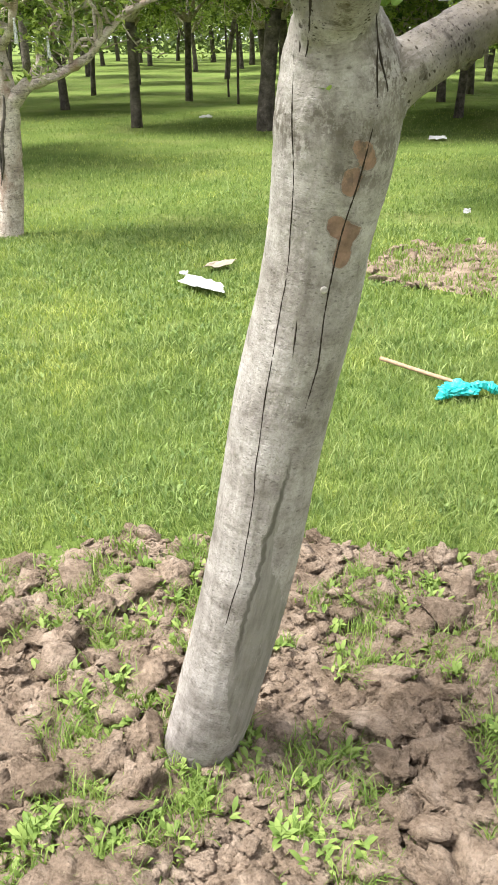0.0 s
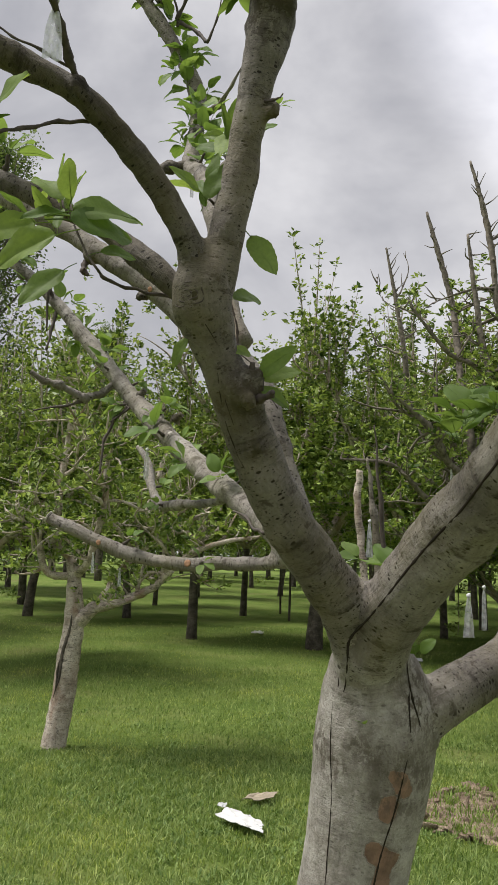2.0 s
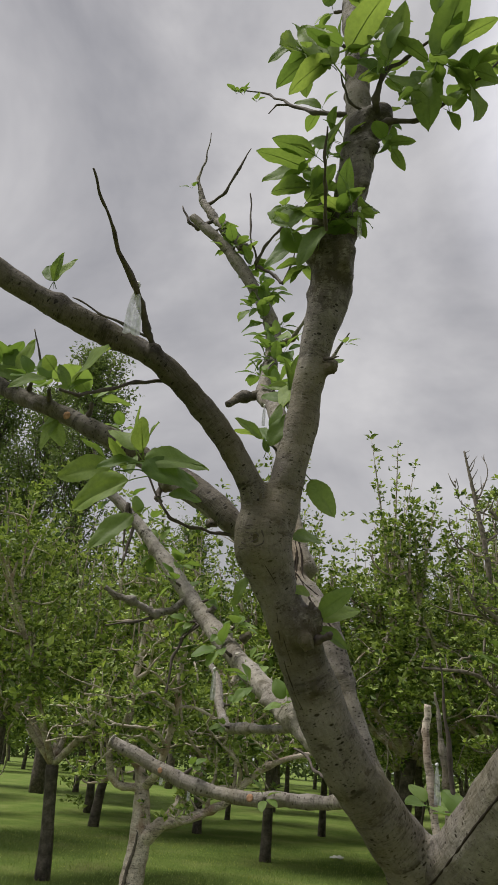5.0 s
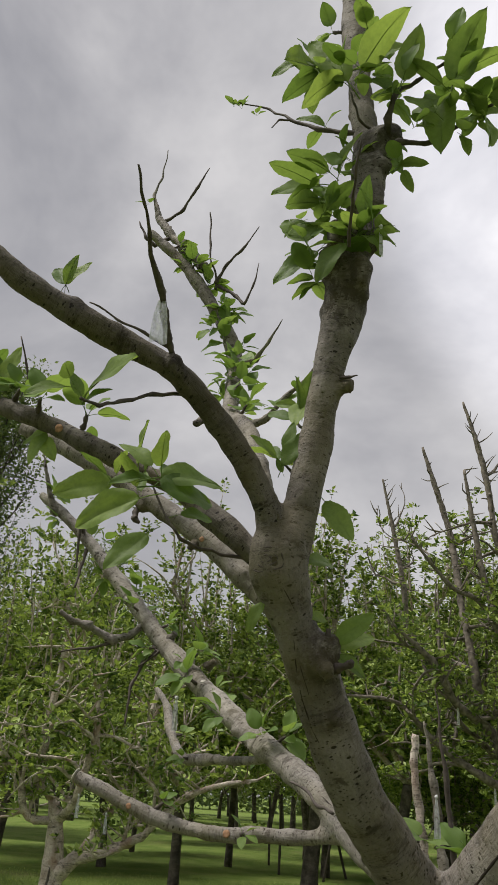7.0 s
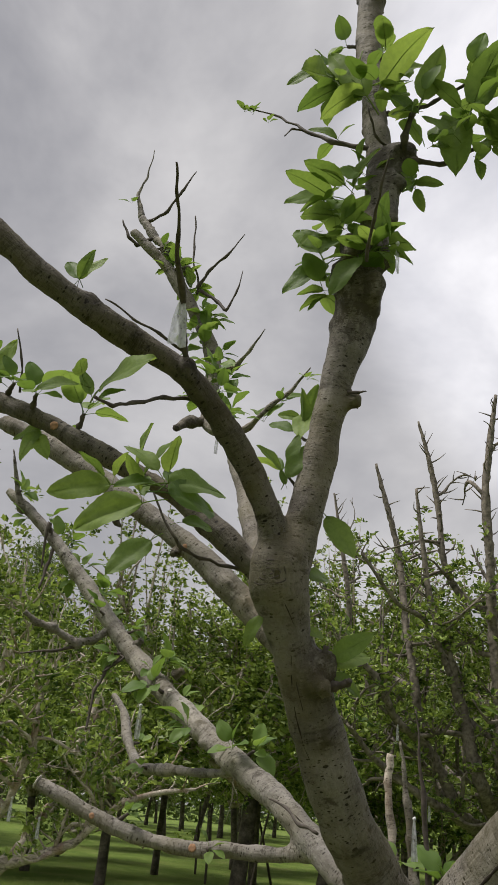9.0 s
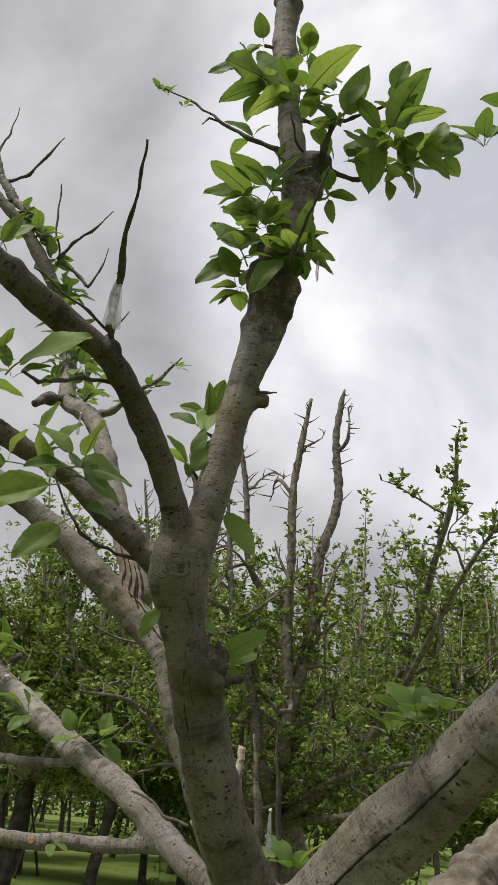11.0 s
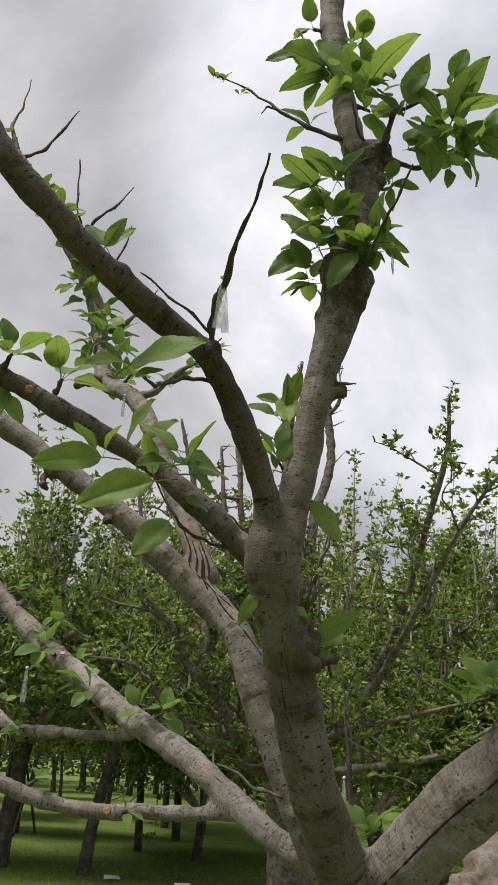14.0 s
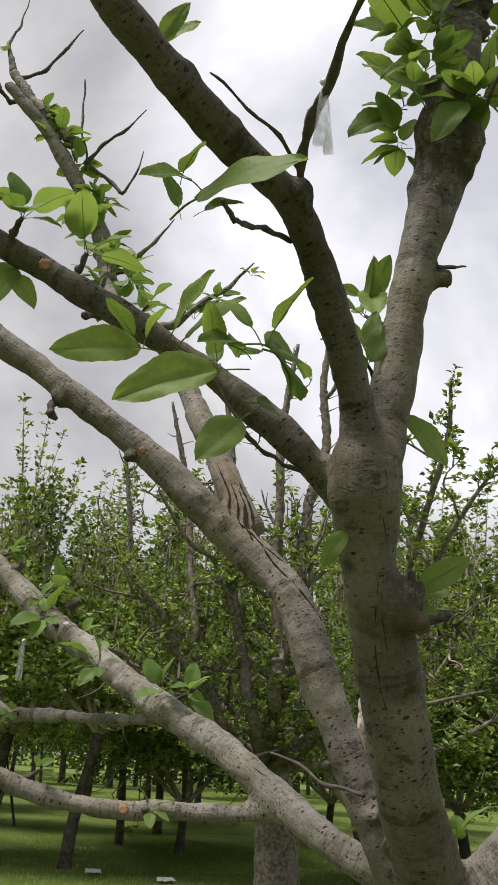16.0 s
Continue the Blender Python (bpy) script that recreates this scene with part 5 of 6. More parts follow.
branchlet([(-0.413, 0.515, 2.069, 0.0125), (-0.449, 0.495, 2.032, 0.0100), (-0.490, 0.475, 2.015, 0.0128), (-0.517, 0.455, 2.029, 0.0098), (-0.540, 0.435, 2.042, 0.0112), (-0.574, 0.415, 2.048, 0.0090), (-0.600, 0.395, 2.067, 0.0085)], True)  # side limb of the low branch
branchlet([(-0.480, 0.475, 2.012, 0.0058), (-0.536, 0.455, 1.991, 0.0038), (-0.606, 0.435, 1.977, 0.0025)], True)  # thin side shoot
branchlet([(-0.355, 0.480, 2.012, 0.0064), (-0.401, 0.460, 1.962, 0.0050), (-0.418, 0.440, 1.907, 0.0043), (-0.416, 0.420, 1.821, 0.0030)], True)  # dry hanging shoot
branchlet([(-0.386, 0.480, 2.006, 0.0039), (-0.365, 0.460, 1.988, 0.0032), (-0.405, 0.440, 1.950, 0.0025)], True)  # dry hanging shoot two
branchlet([(-0.634, 0.571, 2.302, 0.0073), (-0.641, 0.551, 2.334, 0.0059), (-0.639, 0.551, 2.213, 0.0021)], True)  # up spur
branchlet([(-0.712, 0.587, 2.375, 0.0121), (-0.735, 0.577, 2.379, 0.0105), (-0.766, 0.537, 2.500, 0.0038), (-0.776, 0.537, 2.533, 0.0023)], True)  # left tip spur
branchlet([(-0.620, 0.574, 2.288, 0.0073), (-0.629, 0.554, 2.212, 0.0050), (-0.629, 0.534, 2.156, 0.0035)], True)  # tip two
branchlet([(-0.345, 0.470, 2.018, 0.0115), (-0.327, 0.460, 2.033, 0.0096)], True)  # stubs
branchlet([(-0.225, 0.382, 1.946, 0.0119), (-0.206, 0.372, 1.957, 0.0095)], True)  # stub b
branchlet([(-0.279, -0.065, 2.168, 0.0081), (-0.278, -0.075, 2.147, 0.0070), (-0.268, -0.075, 2.140, 0.0040)], True)  # stub c
branchlet([(-0.155, -0.078, 2.101, 0.0110), (-0.161, -0.098, 2.087, 0.0088)], True)  # stub d

LEAVES_FRONT = [
    ((-0.169, -0.494, 2.064), (-0.255, -0.519, 2.050)), ((-0.102, -0.574, 2.013), (-0.198, -0.571, 1.984)), ((-0.068, -0.608, 2.027), (0.007, -0.541, 2.060)),
    ((-0.060, -0.630, 2.007), (-0.010, -0.528, 2.032)), ((-0.139, -0.490, 2.093), (-0.116, -0.554, 2.132)), ((-0.127, -0.490, 2.085), (-0.087, -0.560, 2.109)),
    ((-0.082, -0.592, 1.962), (-0.120, -0.630, 1.911)), ((-0.059, -0.539, 2.003), (-0.018, -0.508, 2.020)), ((-0.083, -0.581, 2.033), (-0.125, -0.630, 2.024)),
    ((0.044, -0.490, 1.906), (0.018, -0.490, 1.870)), ((-0.079, -0.558, 2.046), (-0.064, -0.490, 2.098)),
]
LEAVES_SIDE = [
    ((-0.145, -0.675, 2.112), (-0.075, -0.749, 2.127)), ((-0.157, -0.666, 2.108), (-0.172, -0.674, 2.139)), ((-0.153, -0.722, 2.093), (-0.188, -0.755, 2.082)),
    ((-0.138, -0.694, 2.089), (-0.109, -0.702, 2.104)), ((-0.158, -0.703, 2.114), (-0.151, -0.749, 2.115)),
]
LEAVES_LEFT = [
    ((-0.396, -0.432, 2.247), (-0.369, -0.452, 2.311)), ((-0.399, -0.432, 2.247), (-0.425, -0.432, 2.319)), ((-0.395, -0.432, 2.244), (-0.366, -0.412, 2.277)), ((-0.381, -0.432, 2.240), (-0.423, -0.472, 2.256)),
    ((-0.308, -0.432, 2.166), (-0.324, -0.462, 2.118)), ((-0.306, -0.432, 2.166), (-0.359, -0.412, 2.160)), ((-0.311, -0.432, 2.158), (-0.282, -0.462, 2.119)),
]
LEAVES_FORK = [
    ((0.054, -0.507, 2.092), (0.025, -0.540, 2.113)), ((0.062, -0.498, 2.084), (0.087, -0.497, 2.138)), ((0.078, -0.440, 2.190), (0.092, -0.480, 2.232)),
    ((0.069, -0.440, 2.197), (0.034, -0.440, 2.205)), ((0.060, -0.491, 2.077), (0.052, -0.499, 2.096)), ((0.079, -0.440, 2.206), (0.072, -0.490, 2.149)),
]
LEAVES_LIMB = [
    ((-0.189, -0.690, 2.250), (-0.158, -0.700, 2.280)), ((-0.189, -0.690, 2.250), (-0.216, -0.670, 2.295)), ((-0.189, -0.690, 2.250), (-0.171, -0.720, 2.273)),
]
LEAVES_STUB = [
    ((0.114, -0.467, 2.045), (0.154, -0.490, 1.989)), ((0.096, -0.471, 1.961), (0.133, -0.427, 1.989)), ((0.130, -0.454, 1.865), (0.171, -0.490, 1.896)),
    ((0.132, -0.453, 1.860), (0.185, -0.421, 1.892)), ((0.131, -0.452, 1.849), (0.173, -0.438, 1.828)), ((0.118, -0.452, 1.892), (0.097, -0.478, 1.900)),
]
LEAVES_TOP = [
    ((0.077, -0.500, 2.792), (0.014, -0.500, 2.788)), ((0.142, -0.560, 2.674), (0.083, -0.560, 2.773)), ((0.162, -0.560, 2.695), (0.203, -0.560, 2.798)),
    ((0.168, -0.499, 2.849), (0.161, -0.560, 2.842)), ((0.137, -0.560, 2.690), (0.067, -0.560, 2.647)), ((0.187, -0.454, 2.835), (0.241, -0.440, 2.882)),
    ((0.222, -0.560, 2.668), (0.243, -0.560, 2.745)), ((0.280, -0.549, 2.664), (0.242, -0.560, 2.705)), ((0.267, -0.556, 2.605), (0.229, -0.560, 2.641)),
    ((0.294, -0.560, 2.650), (0.336, -0.560, 2.799)), ((0.293, -0.560, 2.717), (0.292, -0.560, 2.738)), ((0.283, -0.500, 2.684), (0.259, -0.560, 2.536)),
    ((0.313, -0.560, 2.632), (0.341, -0.500, 2.650)), ((0.096, -0.442, 2.704), (0.054, -0.447, 2.730)), ((0.216, -0.508, 2.556), (0.254, -0.509, 2.563)),
    ((0.221, -0.484, 2.566), (0.230, -0.450, 2.562)), ((0.097, -0.539, 2.715), (0.040, -0.500, 2.723)), ((0.178, -0.560, 2.675), (0.215, -0.560, 2.648)),
    ((0.099, -0.560, 2.709), (0.102, -0.500, 2.884)), ((0.214, -0.531, 2.673), (0.177, -0.533, 2.667)), ((0.242, -0.506, 2.629), (0.261, -0.524, 2.621)),
    ((0.306, -0.518, 2.593), (0.322, -0.484, 2.600)), ((0.185, -0.500, 2.774), (0.200, -0.560, 2.733)),
]
LEAVES_TOP_RIGHT = [
    ((0.322, -0.500, 2.639), (0.377, -0.520, 2.648)), ((0.339, -0.500, 2.645), (0.361, -0.540, 2.575)), ((0.331, -0.500, 2.656), (0.408, -0.470, 2.755)), ((0.390, -0.500, 2.678), (0.444, -0.500, 2.759)),
    ((0.345, -0.540, 2.640), (0.400, -0.560, 2.600)), ((0.310, -0.545, 2.690), (0.372, -0.560, 2.715)),
]
LEAVES_MIDDLE = [
    ((0.097, -0.507, 2.530), (0.038, -0.560, 2.539)), ((0.097, -0.488, 2.547), (0.037, -0.525, 2.518)), ((0.115, -0.540, 2.525), (0.067, -0.560, 2.556)),
    ((0.128, -0.517, 2.540), (0.150, -0.560, 2.574)), ((0.100, -0.515, 2.490), (0.054, -0.560, 2.464)), ((0.114, -0.546, 2.452), (0.147, -0.560, 2.485)),
    ((0.109, -0.457, 2.487), (0.085, -0.440, 2.563)), ((0.088, -0.555, 2.393), (0.050, -0.500, 2.500)), ((0.080, -0.557, 2.425), (0.054, -0.546, 2.416)),
    ((0.125, -0.502, 2.482), (0.106, -0.511, 2.520)), ((0.137, -0.521, 2.565), (0.103, -0.534, 2.566)),
]
LEAVES_COLLAR = [
    ((0.095, -0.479, 2.432), (0.039, -0.497, 2.378)), ((0.143, -0.566, 2.380), (0.104, -0.582, 2.330)), ((0.150, -0.573, 2.390), (0.114, -0.578, 2.404)),
    ((0.164, -0.549, 2.412), (0.141, -0.590, 2.416)), ((0.170, -0.568, 2.414), (0.165, -0.573, 2.468)), ((0.182, -0.533, 2.426), (0.225, -0.585, 2.403)),
    ((0.181, -0.577, 2.384), (0.217, -0.590, 2.366)), ((0.096, -0.488, 2.399), (0.072, -0.476, 2.410)), ((0.093, -0.494, 2.374), (0.057, -0.503, 2.367)),
    ((0.098, -0.489, 2.369), (0.060, -0.470, 2.366)), ((0.131, -0.538, 2.410), (0.141, -0.559, 2.436)), ((0.158, -0.556, 2.400), (0.181, -0.546, 2.445)),
]
CRACK_A = [(0.216, -0.200, 1.475), (0.211, -0.200, 1.428), (0.206, -0.200, 1.341), (0.202, -0.200, 1.289), (0.186, -0.200, 1.159), (0.161, -0.200, 0.997), (0.139, -0.200, 0.827), (0.127, -0.200, 0.694), (0.099, -0.200, 0.561), (0.061, -0.200, 0.442)]
CRACK_B = [(0.308, -0.200, 1.474), (0.312, -0.200, 1.413), (0.313, -0.200, 1.378), (0.305, -0.200, 1.304), (0.298, -0.200, 1.266), (0.278, -0.200, 1.161), (0.268, -0.200, 1.056), (0.262, -0.200, 0.973), (0.243, -0.200, 0.904)]
CRACK_C = [(0.214, -0.200, 1.090), (0.211, -0.200, 1.045), (0.208, -0.200, 0.999)]
CRACK_D = [(0.332, -0.220, 1.493), (0.329, -0.220, 1.454), (0.336, -0.220, 1.430), (0.354, -0.220, 1.403), (0.359, -0.220, 1.372)]
CRACK_E = [(0.213, -0.220, 1.469), (0.211, -0.220, 1.452), (0.205, -0.220, 1.439)]
CRACK_A9 = [(0.068, -0.450, 1.946), (0.081, -0.450, 1.896), (0.094, -0.450, 1.856), (0.099, -0.450, 1.803)]
CRACK_B14 = [(-0.001, -0.147, 2.042), (0.026, -0.146, 2.007), (0.046, -0.167, 1.952), (0.081, -0.168, 1.907), (0.110, -0.170, 1.847), (0.133, -0.172, 1.789)]
CRACK_B14b = [(0.018, -0.126, 2.020), (0.027, -0.146, 1.993), (0.062, -0.147, 1.957), (0.098, -0.148, 1.911), (0.113, -0.149, 1.876)]
CRACK_D14 = [(0.061, 0.023, 1.707), (0.078, 0.018, 1.690), (0.087, 0.015, 1.678), (0.110, 0.010, 1.665), (0.142, 0.005, 1.644)]
CRACK_LIMB = [(0.081, -0.475, 1.867), (0.084, -0.46, 1.840), (0.091, -0.445, 1.807), (0.101, -0.43, 1.779), (0.112, -0.42, 1.752)]
CRACK_NECK = [(0.058, -0.53, 1.936), (0.070, -0.52, 1.918), (0.085, -0.50, 1.894)]
SPLITS = [[(0.012, -0.14, 1.985), (0.002, -0.12, 2.03), (-0.012, -0.09, 2.085)], [(0.026, -0.14, 1.990), (0.012, -0.12, 2.035), (0.004, -0.09, 2.075)], [(0.036, -0.13, 1.985), (0.022, -0.11, 2.04), (0.008, -0.08, 2.10)],
          [(-0.004, -0.13, 2.005), (-0.014, -0.10, 2.05), (-0.028, -0.06, 2.11)], [(0.020, -0.14, 1.965), (0.018, -0.14, 2.005), (0.008, -0.12, 2.05)]]
CARVED_A = [((0.142, -0.360, 1.725), (0.154, -0.360, 1.720)), ((0.147, -0.360, 1.730), (0.150, -0.360, 1.714)), ((0.146, -0.360, 1.705), (0.159, -0.360, 1.703)), ((0.150, -0.360, 1.698), (0.161, -0.360, 1.693)), ((0.154, -0.360, 1.706), (0.155, -0.360, 1.692))]
CARVED_R = [((0.314, -0.400, 1.622), (0.322, -0.400, 1.632)), ((0.317, -0.400, 1.615), (0.321, -0.400, 1.620)), ((0.325, -0.400, 1.637), (0.332, -0.400, 1.644)), ((0.330, -0.400, 1.632), (0.334, -0.400, 1.642)), ((0.336, -0.400, 1.650), (0.341, -0.400, 1.658)), ((0.339, -0.400, 1.645), (0.345, -0.400, 1.654)), ((0.346, -0.400, 1.658), (0.352, -0.400, 1.667)), ((0.352, -0.400, 1.660), (0.354, -0.400, 1.668))]
CARVED_D = [((0.046, 0.060, 1.707), (0.053, 0.056, 1.695)), ((0.051, 0.059, 1.702), (0.059, 0.059, 1.709)), ((0.060, 0.056, 1.695), (0.069, 0.053, 1.688)), ((0.070, 0.055, 1.700), (0.077, 0.052, 1.689)), ((0.081, 0.052, 1.689), (0.091, 0.049, 1.682))]


UPPER = (LEAVES_TOP, LEAVES_TOP_RIGHT, LEAVES_MIDDLE, LEAVES_COLLAR)
for tuft in (LEAVES_FRONT, LEAVES_SIDE, LEAVES_LEFT, LEAVES_LIMB, LEAVES_FORK, LEAVES_STUB, *UPPER):
    for base, tip in tuft:
        b0, t0 = Vector(base), Vector(tip)
        high = tuft in UPPER
        span = (t0 - b0) * (1.12 if high else 0.97)
        span *= min(1.0, 0.118 / span.length)
        if high and lr.random() < 0.6:
            face = (lr.uniform(-0.4, 0.4), lr.uniform(0.0, 0.6), 1.0)
        else:
            face = (lr.uniform(-0.25, 0.25), -1.0, lr.uniform(0.2, 0.55))
        put_leaf(b0, b0 + span, False, lr.uniform(-14, 14), face)
        if high and lr.random() < 0.45:
            turn = Vector((lr.uniform(-1, 1), lr.uniform(-1, 1), lr.uniform(-0.6, 0.8)))
            d = ((t0 - b0).normalized() + turn * 0.7).normalized() * max(0.03, (t0 - b0).length) * lr.uniform(0.45, 0.7)
            put_leaf(b0 + turn * 0.008, b0 + turn * 0.008 + d, lr.random() < 0.4)


def along(limb, s):
    p = smooth_path(limb, 0.02)
    q = p[min(len(p) - 1, int(s * (len(p) - 1)))]
    return Vector(q[:3]), q[3]


# spur tufts along the farther limbs
for limb, spots, size in ((LIMB_C, (0.40, 0.48, 0.52, 0.57, 0.60, 0.64, 0.68, 0.72, 0.75, 0.79, 0.83, 0.88, 0.95), 0.062),
                          (LIMB_A3, (0.55, 0.66, 0.75, 0.9), 0.05), (LIMB_B, (0.86, 0.94), 0.045), (LIMB_D, (0.34, 0.42, 0.50, 0.57, 0.62, 0.66, 0.70, 0.74, 0.80, 0.86, 0.93, 0.99), 0.050), (LIMB_E, (0.35, 0.72), 0.03), (LIMB_F, (0.5, 0.8), 0.03), (LIMB_A2, (0.42, 0.52, 0.58, 0.63, 0.68, 0.73), 0.045)):
    for s in spots:
        c, r = along(limb, s)
        out = Vector((lr.uniform(-1, 1), lr.uniform(-1, 0.6), lr.uniform(-0.1, 1))).normalized()
        end = c + out * (r + lr.uniform(0.008, 0.028))
        branchlet([(*(c + out * r * 0.5), 0.005), (*((c + end) / 2), 0.0045), (*end, 0.0035)], True)
        rosette(end, lr.choice((4, 5, 6)), size, out, True)
        if limb is LIMB_C or limb is LIMB_D:
            turn = Vector((lr.uniform(-1, 1), lr.uniform(-1, 1), lr.uniform(-0.4, 1))).normalized()
            rosette(c + turn * (r + 0.012), 5, size * 0.85, turn, True)
for tuft in UPPER:
    for base, tip in tuft:
        rosette(base, 2, 0.045, (lr.uniform(-0.8, 0.8), lr.uniform(-0.8, 0.4), 0.6), True, 80)
for q, a in (((0.072, -0.45, 2.165), (-0.15, 0.0, 1)), ((0.062, -0.485, 2.09), (-0.3, -0.1, 1))):
    rosette(q, 3, 0.05, a, False, 40)
    branchlet([(0.10, -0.475, q[2] - 0.045, 0.004), ((0.10 + q[0]) / 2, -0.47, q[2] - 0.02, 0.003), (*q, 0.0022)], True)
for base, tip in LEAVES_FRONT[:3]:
    rosette(base, 2, 0.055, (lr.uniform(-0.4, 0.4), lr.uniform(-0.6, 0.2), 1.0), False, 45)
for p, k, size in (((0.036, 0.158, 2.580), 4, 0.03), ((-0.020, 0.198, 2.540), 4, 0.04), ((-0.060, 0.218, 2.500), 4, 0.045), ((-0.642, 0.744, 3.551), 3, 0.035), ((-0.387, 0.644, 3.181), 4, 0.04), ((-0.067, -0.412, 2.794), 4, 0.018), ((-0.052, -0.417, 2.784), 3, 0.018), ((-0.022, -0.432, 2.749), 3, 0.016),
                   ((0.386, -0.400, 1.815), 6, 0.050), ((0.380, -0.345, 1.800), 6, 0.052), ((0.40, -0.39, 1.825), 6, 0.055), ((0.42, -0.42, 1.83), 5, 0.05), ((0.299, -0.142, 1.618), 5, 0.05), ((0.241, -0.087, 1.636), 4, 0.05), ((0.33, -0.19, 1.50), 3, 0.035), ((0.259, -0.228, 1.405), 3, 0.012), ((0.47, -0.5, 2.72), 5, 0.07), ((0.55, -0.5, 2.80), 5, 0.07)):
    rosette(p, k, size, (lr.uniform(-0.4, 0.4), -0.3, 1), True)

tagged(part("spur_foliage", mesh("spur_foliage", spur_verts, spur_faces, spur_mat), apple), "small fresh leaves on the spurs", kind="stuff")


def crack(points, width, name="crack"):
    rows = []
    p = smooth_path([(*q, width) for q in points], 0.008)
    for i, q in enumerate(p):
        c, nrm = on_bark(q[:3], -width * 0.35)
        side = 0.0006 * math.sin(i * 1.9) + 0.0008 * math.sin(i * 0.37)
        taper = min(1.0, 0.3 + i / 6, 0.3 + (len(p) - 1 - i) / 6)
        rows.append((c.x + side, c.y, c.z, width * taper * (1 + 0.25 * math.sin(i * 2.7))))
    r = np.array(rows)
    for _ in range(3):
        r[1:-1, :3] = (r[:-2, :3] + 2 * r[1:-1, :3] + r[2:, :3]) / 4
    v, f = sweep(r, 6, 0.02)
    part(name, mesh("crack", v, f, crack_mat), apple, "dark open crack in the bark")


CRACK_RIM = [(0.225, -0.219, 1.447), (0.231, -0.255, 1.497), (0.234, -0.262, 1.521), (0.258, -0.3, 1.555), (0.289, -0.341, 1.603), (0.318, -0.376, 1.641), (0.345, -0.41, 1.673), (0.371, -0.439, 1.7), (0.396, -0.473, 1.735), (0.43, -0.52, 1.785)]
crack(CRACK_RIM, 0.0021)
for line, width in ((CRACK_A, 0.0012), (CRACK_B, 0.0014), (CRACK_C, 0.0015), (CRACK_D, 0.0019), (CRACK_E, 0.003), (CRACK_A9, 0.0006), (CRACK_B14, 0.0017), (CRACK_B14b, 0.0014), (CRACK_D14, 0.0012), (CRACK_LIMB, 0.0011), (CRACK_NECK, 0.0010)):
    crack(line, width)
for i, line in enumerate(SPLITS):
    crack(line, 0.0016 + 0.0004 * (i % 3))
for marks in (CARVED_A, CARVED_R, CARVED_D):
    for a, c in marks:
        crack((a, tuple((Vector(a) + Vector(c)) / 2), c), 0.0016, "scratch")


def disc(place, radius, mat, label, lift=0.001):
    """A pruning cut, slightly domed, on the bark."""
    c, nrm = on_bark(place, lift)
    v, f = lump((0, 0, 0), (radius, radius, radius * 0.22), int(radius * 1000), 0.12)
    q = nrm.to_track_quat("Z", "Y").to_matrix().to_4x4()
    part("pruning_cut", mesh("pruning_cut", v, f, mat), apple, label, Matrix.Translation(c) @ q)


disc((-0.102, 0.097, 1.621), 0.0075, cut_mat, "fresh orange pruning cut")
disc((-0.296, 0.119, 1.655), 0.0055, cut_mat, "orange pruning cut")
disc((-0.154, -0.128, 2.095), 0.0050, cut_mat, "old brown pruning cut")
disc((-0.280, -0.474, 2.156), 0.0065, cut_mat, "red pruning cut")
disc((-0.415, 0.138, 1.705), 0.0145, oldcut_mat, "pale sawn branch end")
disc((0.263, -0.201, 1.123), 0.0060, oldcut_mat, "pale flake of lifted bark")
disc((-0.229, 0.340, 1.925), 0.006, oldcut_mat, "small old pruning cut")
for place, r in (((0.0525, -0.515, 1.953), 0.022), ((0.0525, -0.515, 1.953), 0.013), ((0.0525, -0.515, 1.953), 0.006)):
    ring = []
    c, nrm = on_bark(place)
    a0 = nrm.orthogonal().normalized()
    for i in range(12):
        d = Matrix.Rotation(i * 2 * math.pi / 14 * 0.97, 3, nrm) @ a0
        k = 1 + 0.09 * math.sin(i * 1.7 + r * 900)
        q, _ = on_bark(c + Vector((d.x * r * 1.25 * k, d.y * r * 1.25 * k, d.z * r * 0.7 * k)), -0.0006)
        ring.append((*q, 0.0011 * (1 + 0.5 * math.sin(i * 2.3))))
    part("scar_ring", mesh("scar_ring", *sweep(ring, 5, 0.006), twig_mat), apple, "ring of an old healed branch scar")


# ---------------- plastic strips and bags tied to the twigs ----------------
def strip(place, length, width, twist, label, name="plastic_strip", flare=0.4, solid=True):
    """A limp strip of thin plastic hanging from a twig, knotted at the top."""
    t = thing(name, label, "plastic strip", "plastic strips on the twigs", at=place)
    verts, faces = [], []
    rows, cols = 14, 5
    for side in (0.0, 0.0012):
        for i in range(rows):
            s = i / (rows - 1)
            half = width * (0.18 + flare * s + 0.5 * math.sin(s * 3.0) * 0.5)
            for k in range(cols + 1):
                u = 2 * k / cols - 1
                a = twist * s
                fold = 0.35 * half * math.cos(u * 5 + s * 4)
                verts.append((half * u * math.cos(a) - fold * math.sin(a), half * u * math.sin(a) + fold * math.cos(a) + side, -s * length))
    per = rows * (cols + 1)
    for o in (0, per):
        for i in range(rows - 1):
            for k in range(cols):
                a = o + i * (cols + 1) + k
                faces.append((a, a + 1, a + cols + 2, a + cols + 1))
    part("strip", mesh("strip", verts, faces, thin_mat), t)
    part("knot", mesh("knot", *lump((0, 0, 0.001), (width * 0.45, width * 0.4, width * 0.5), 3, 0.4), tag_mat), t)
    return t


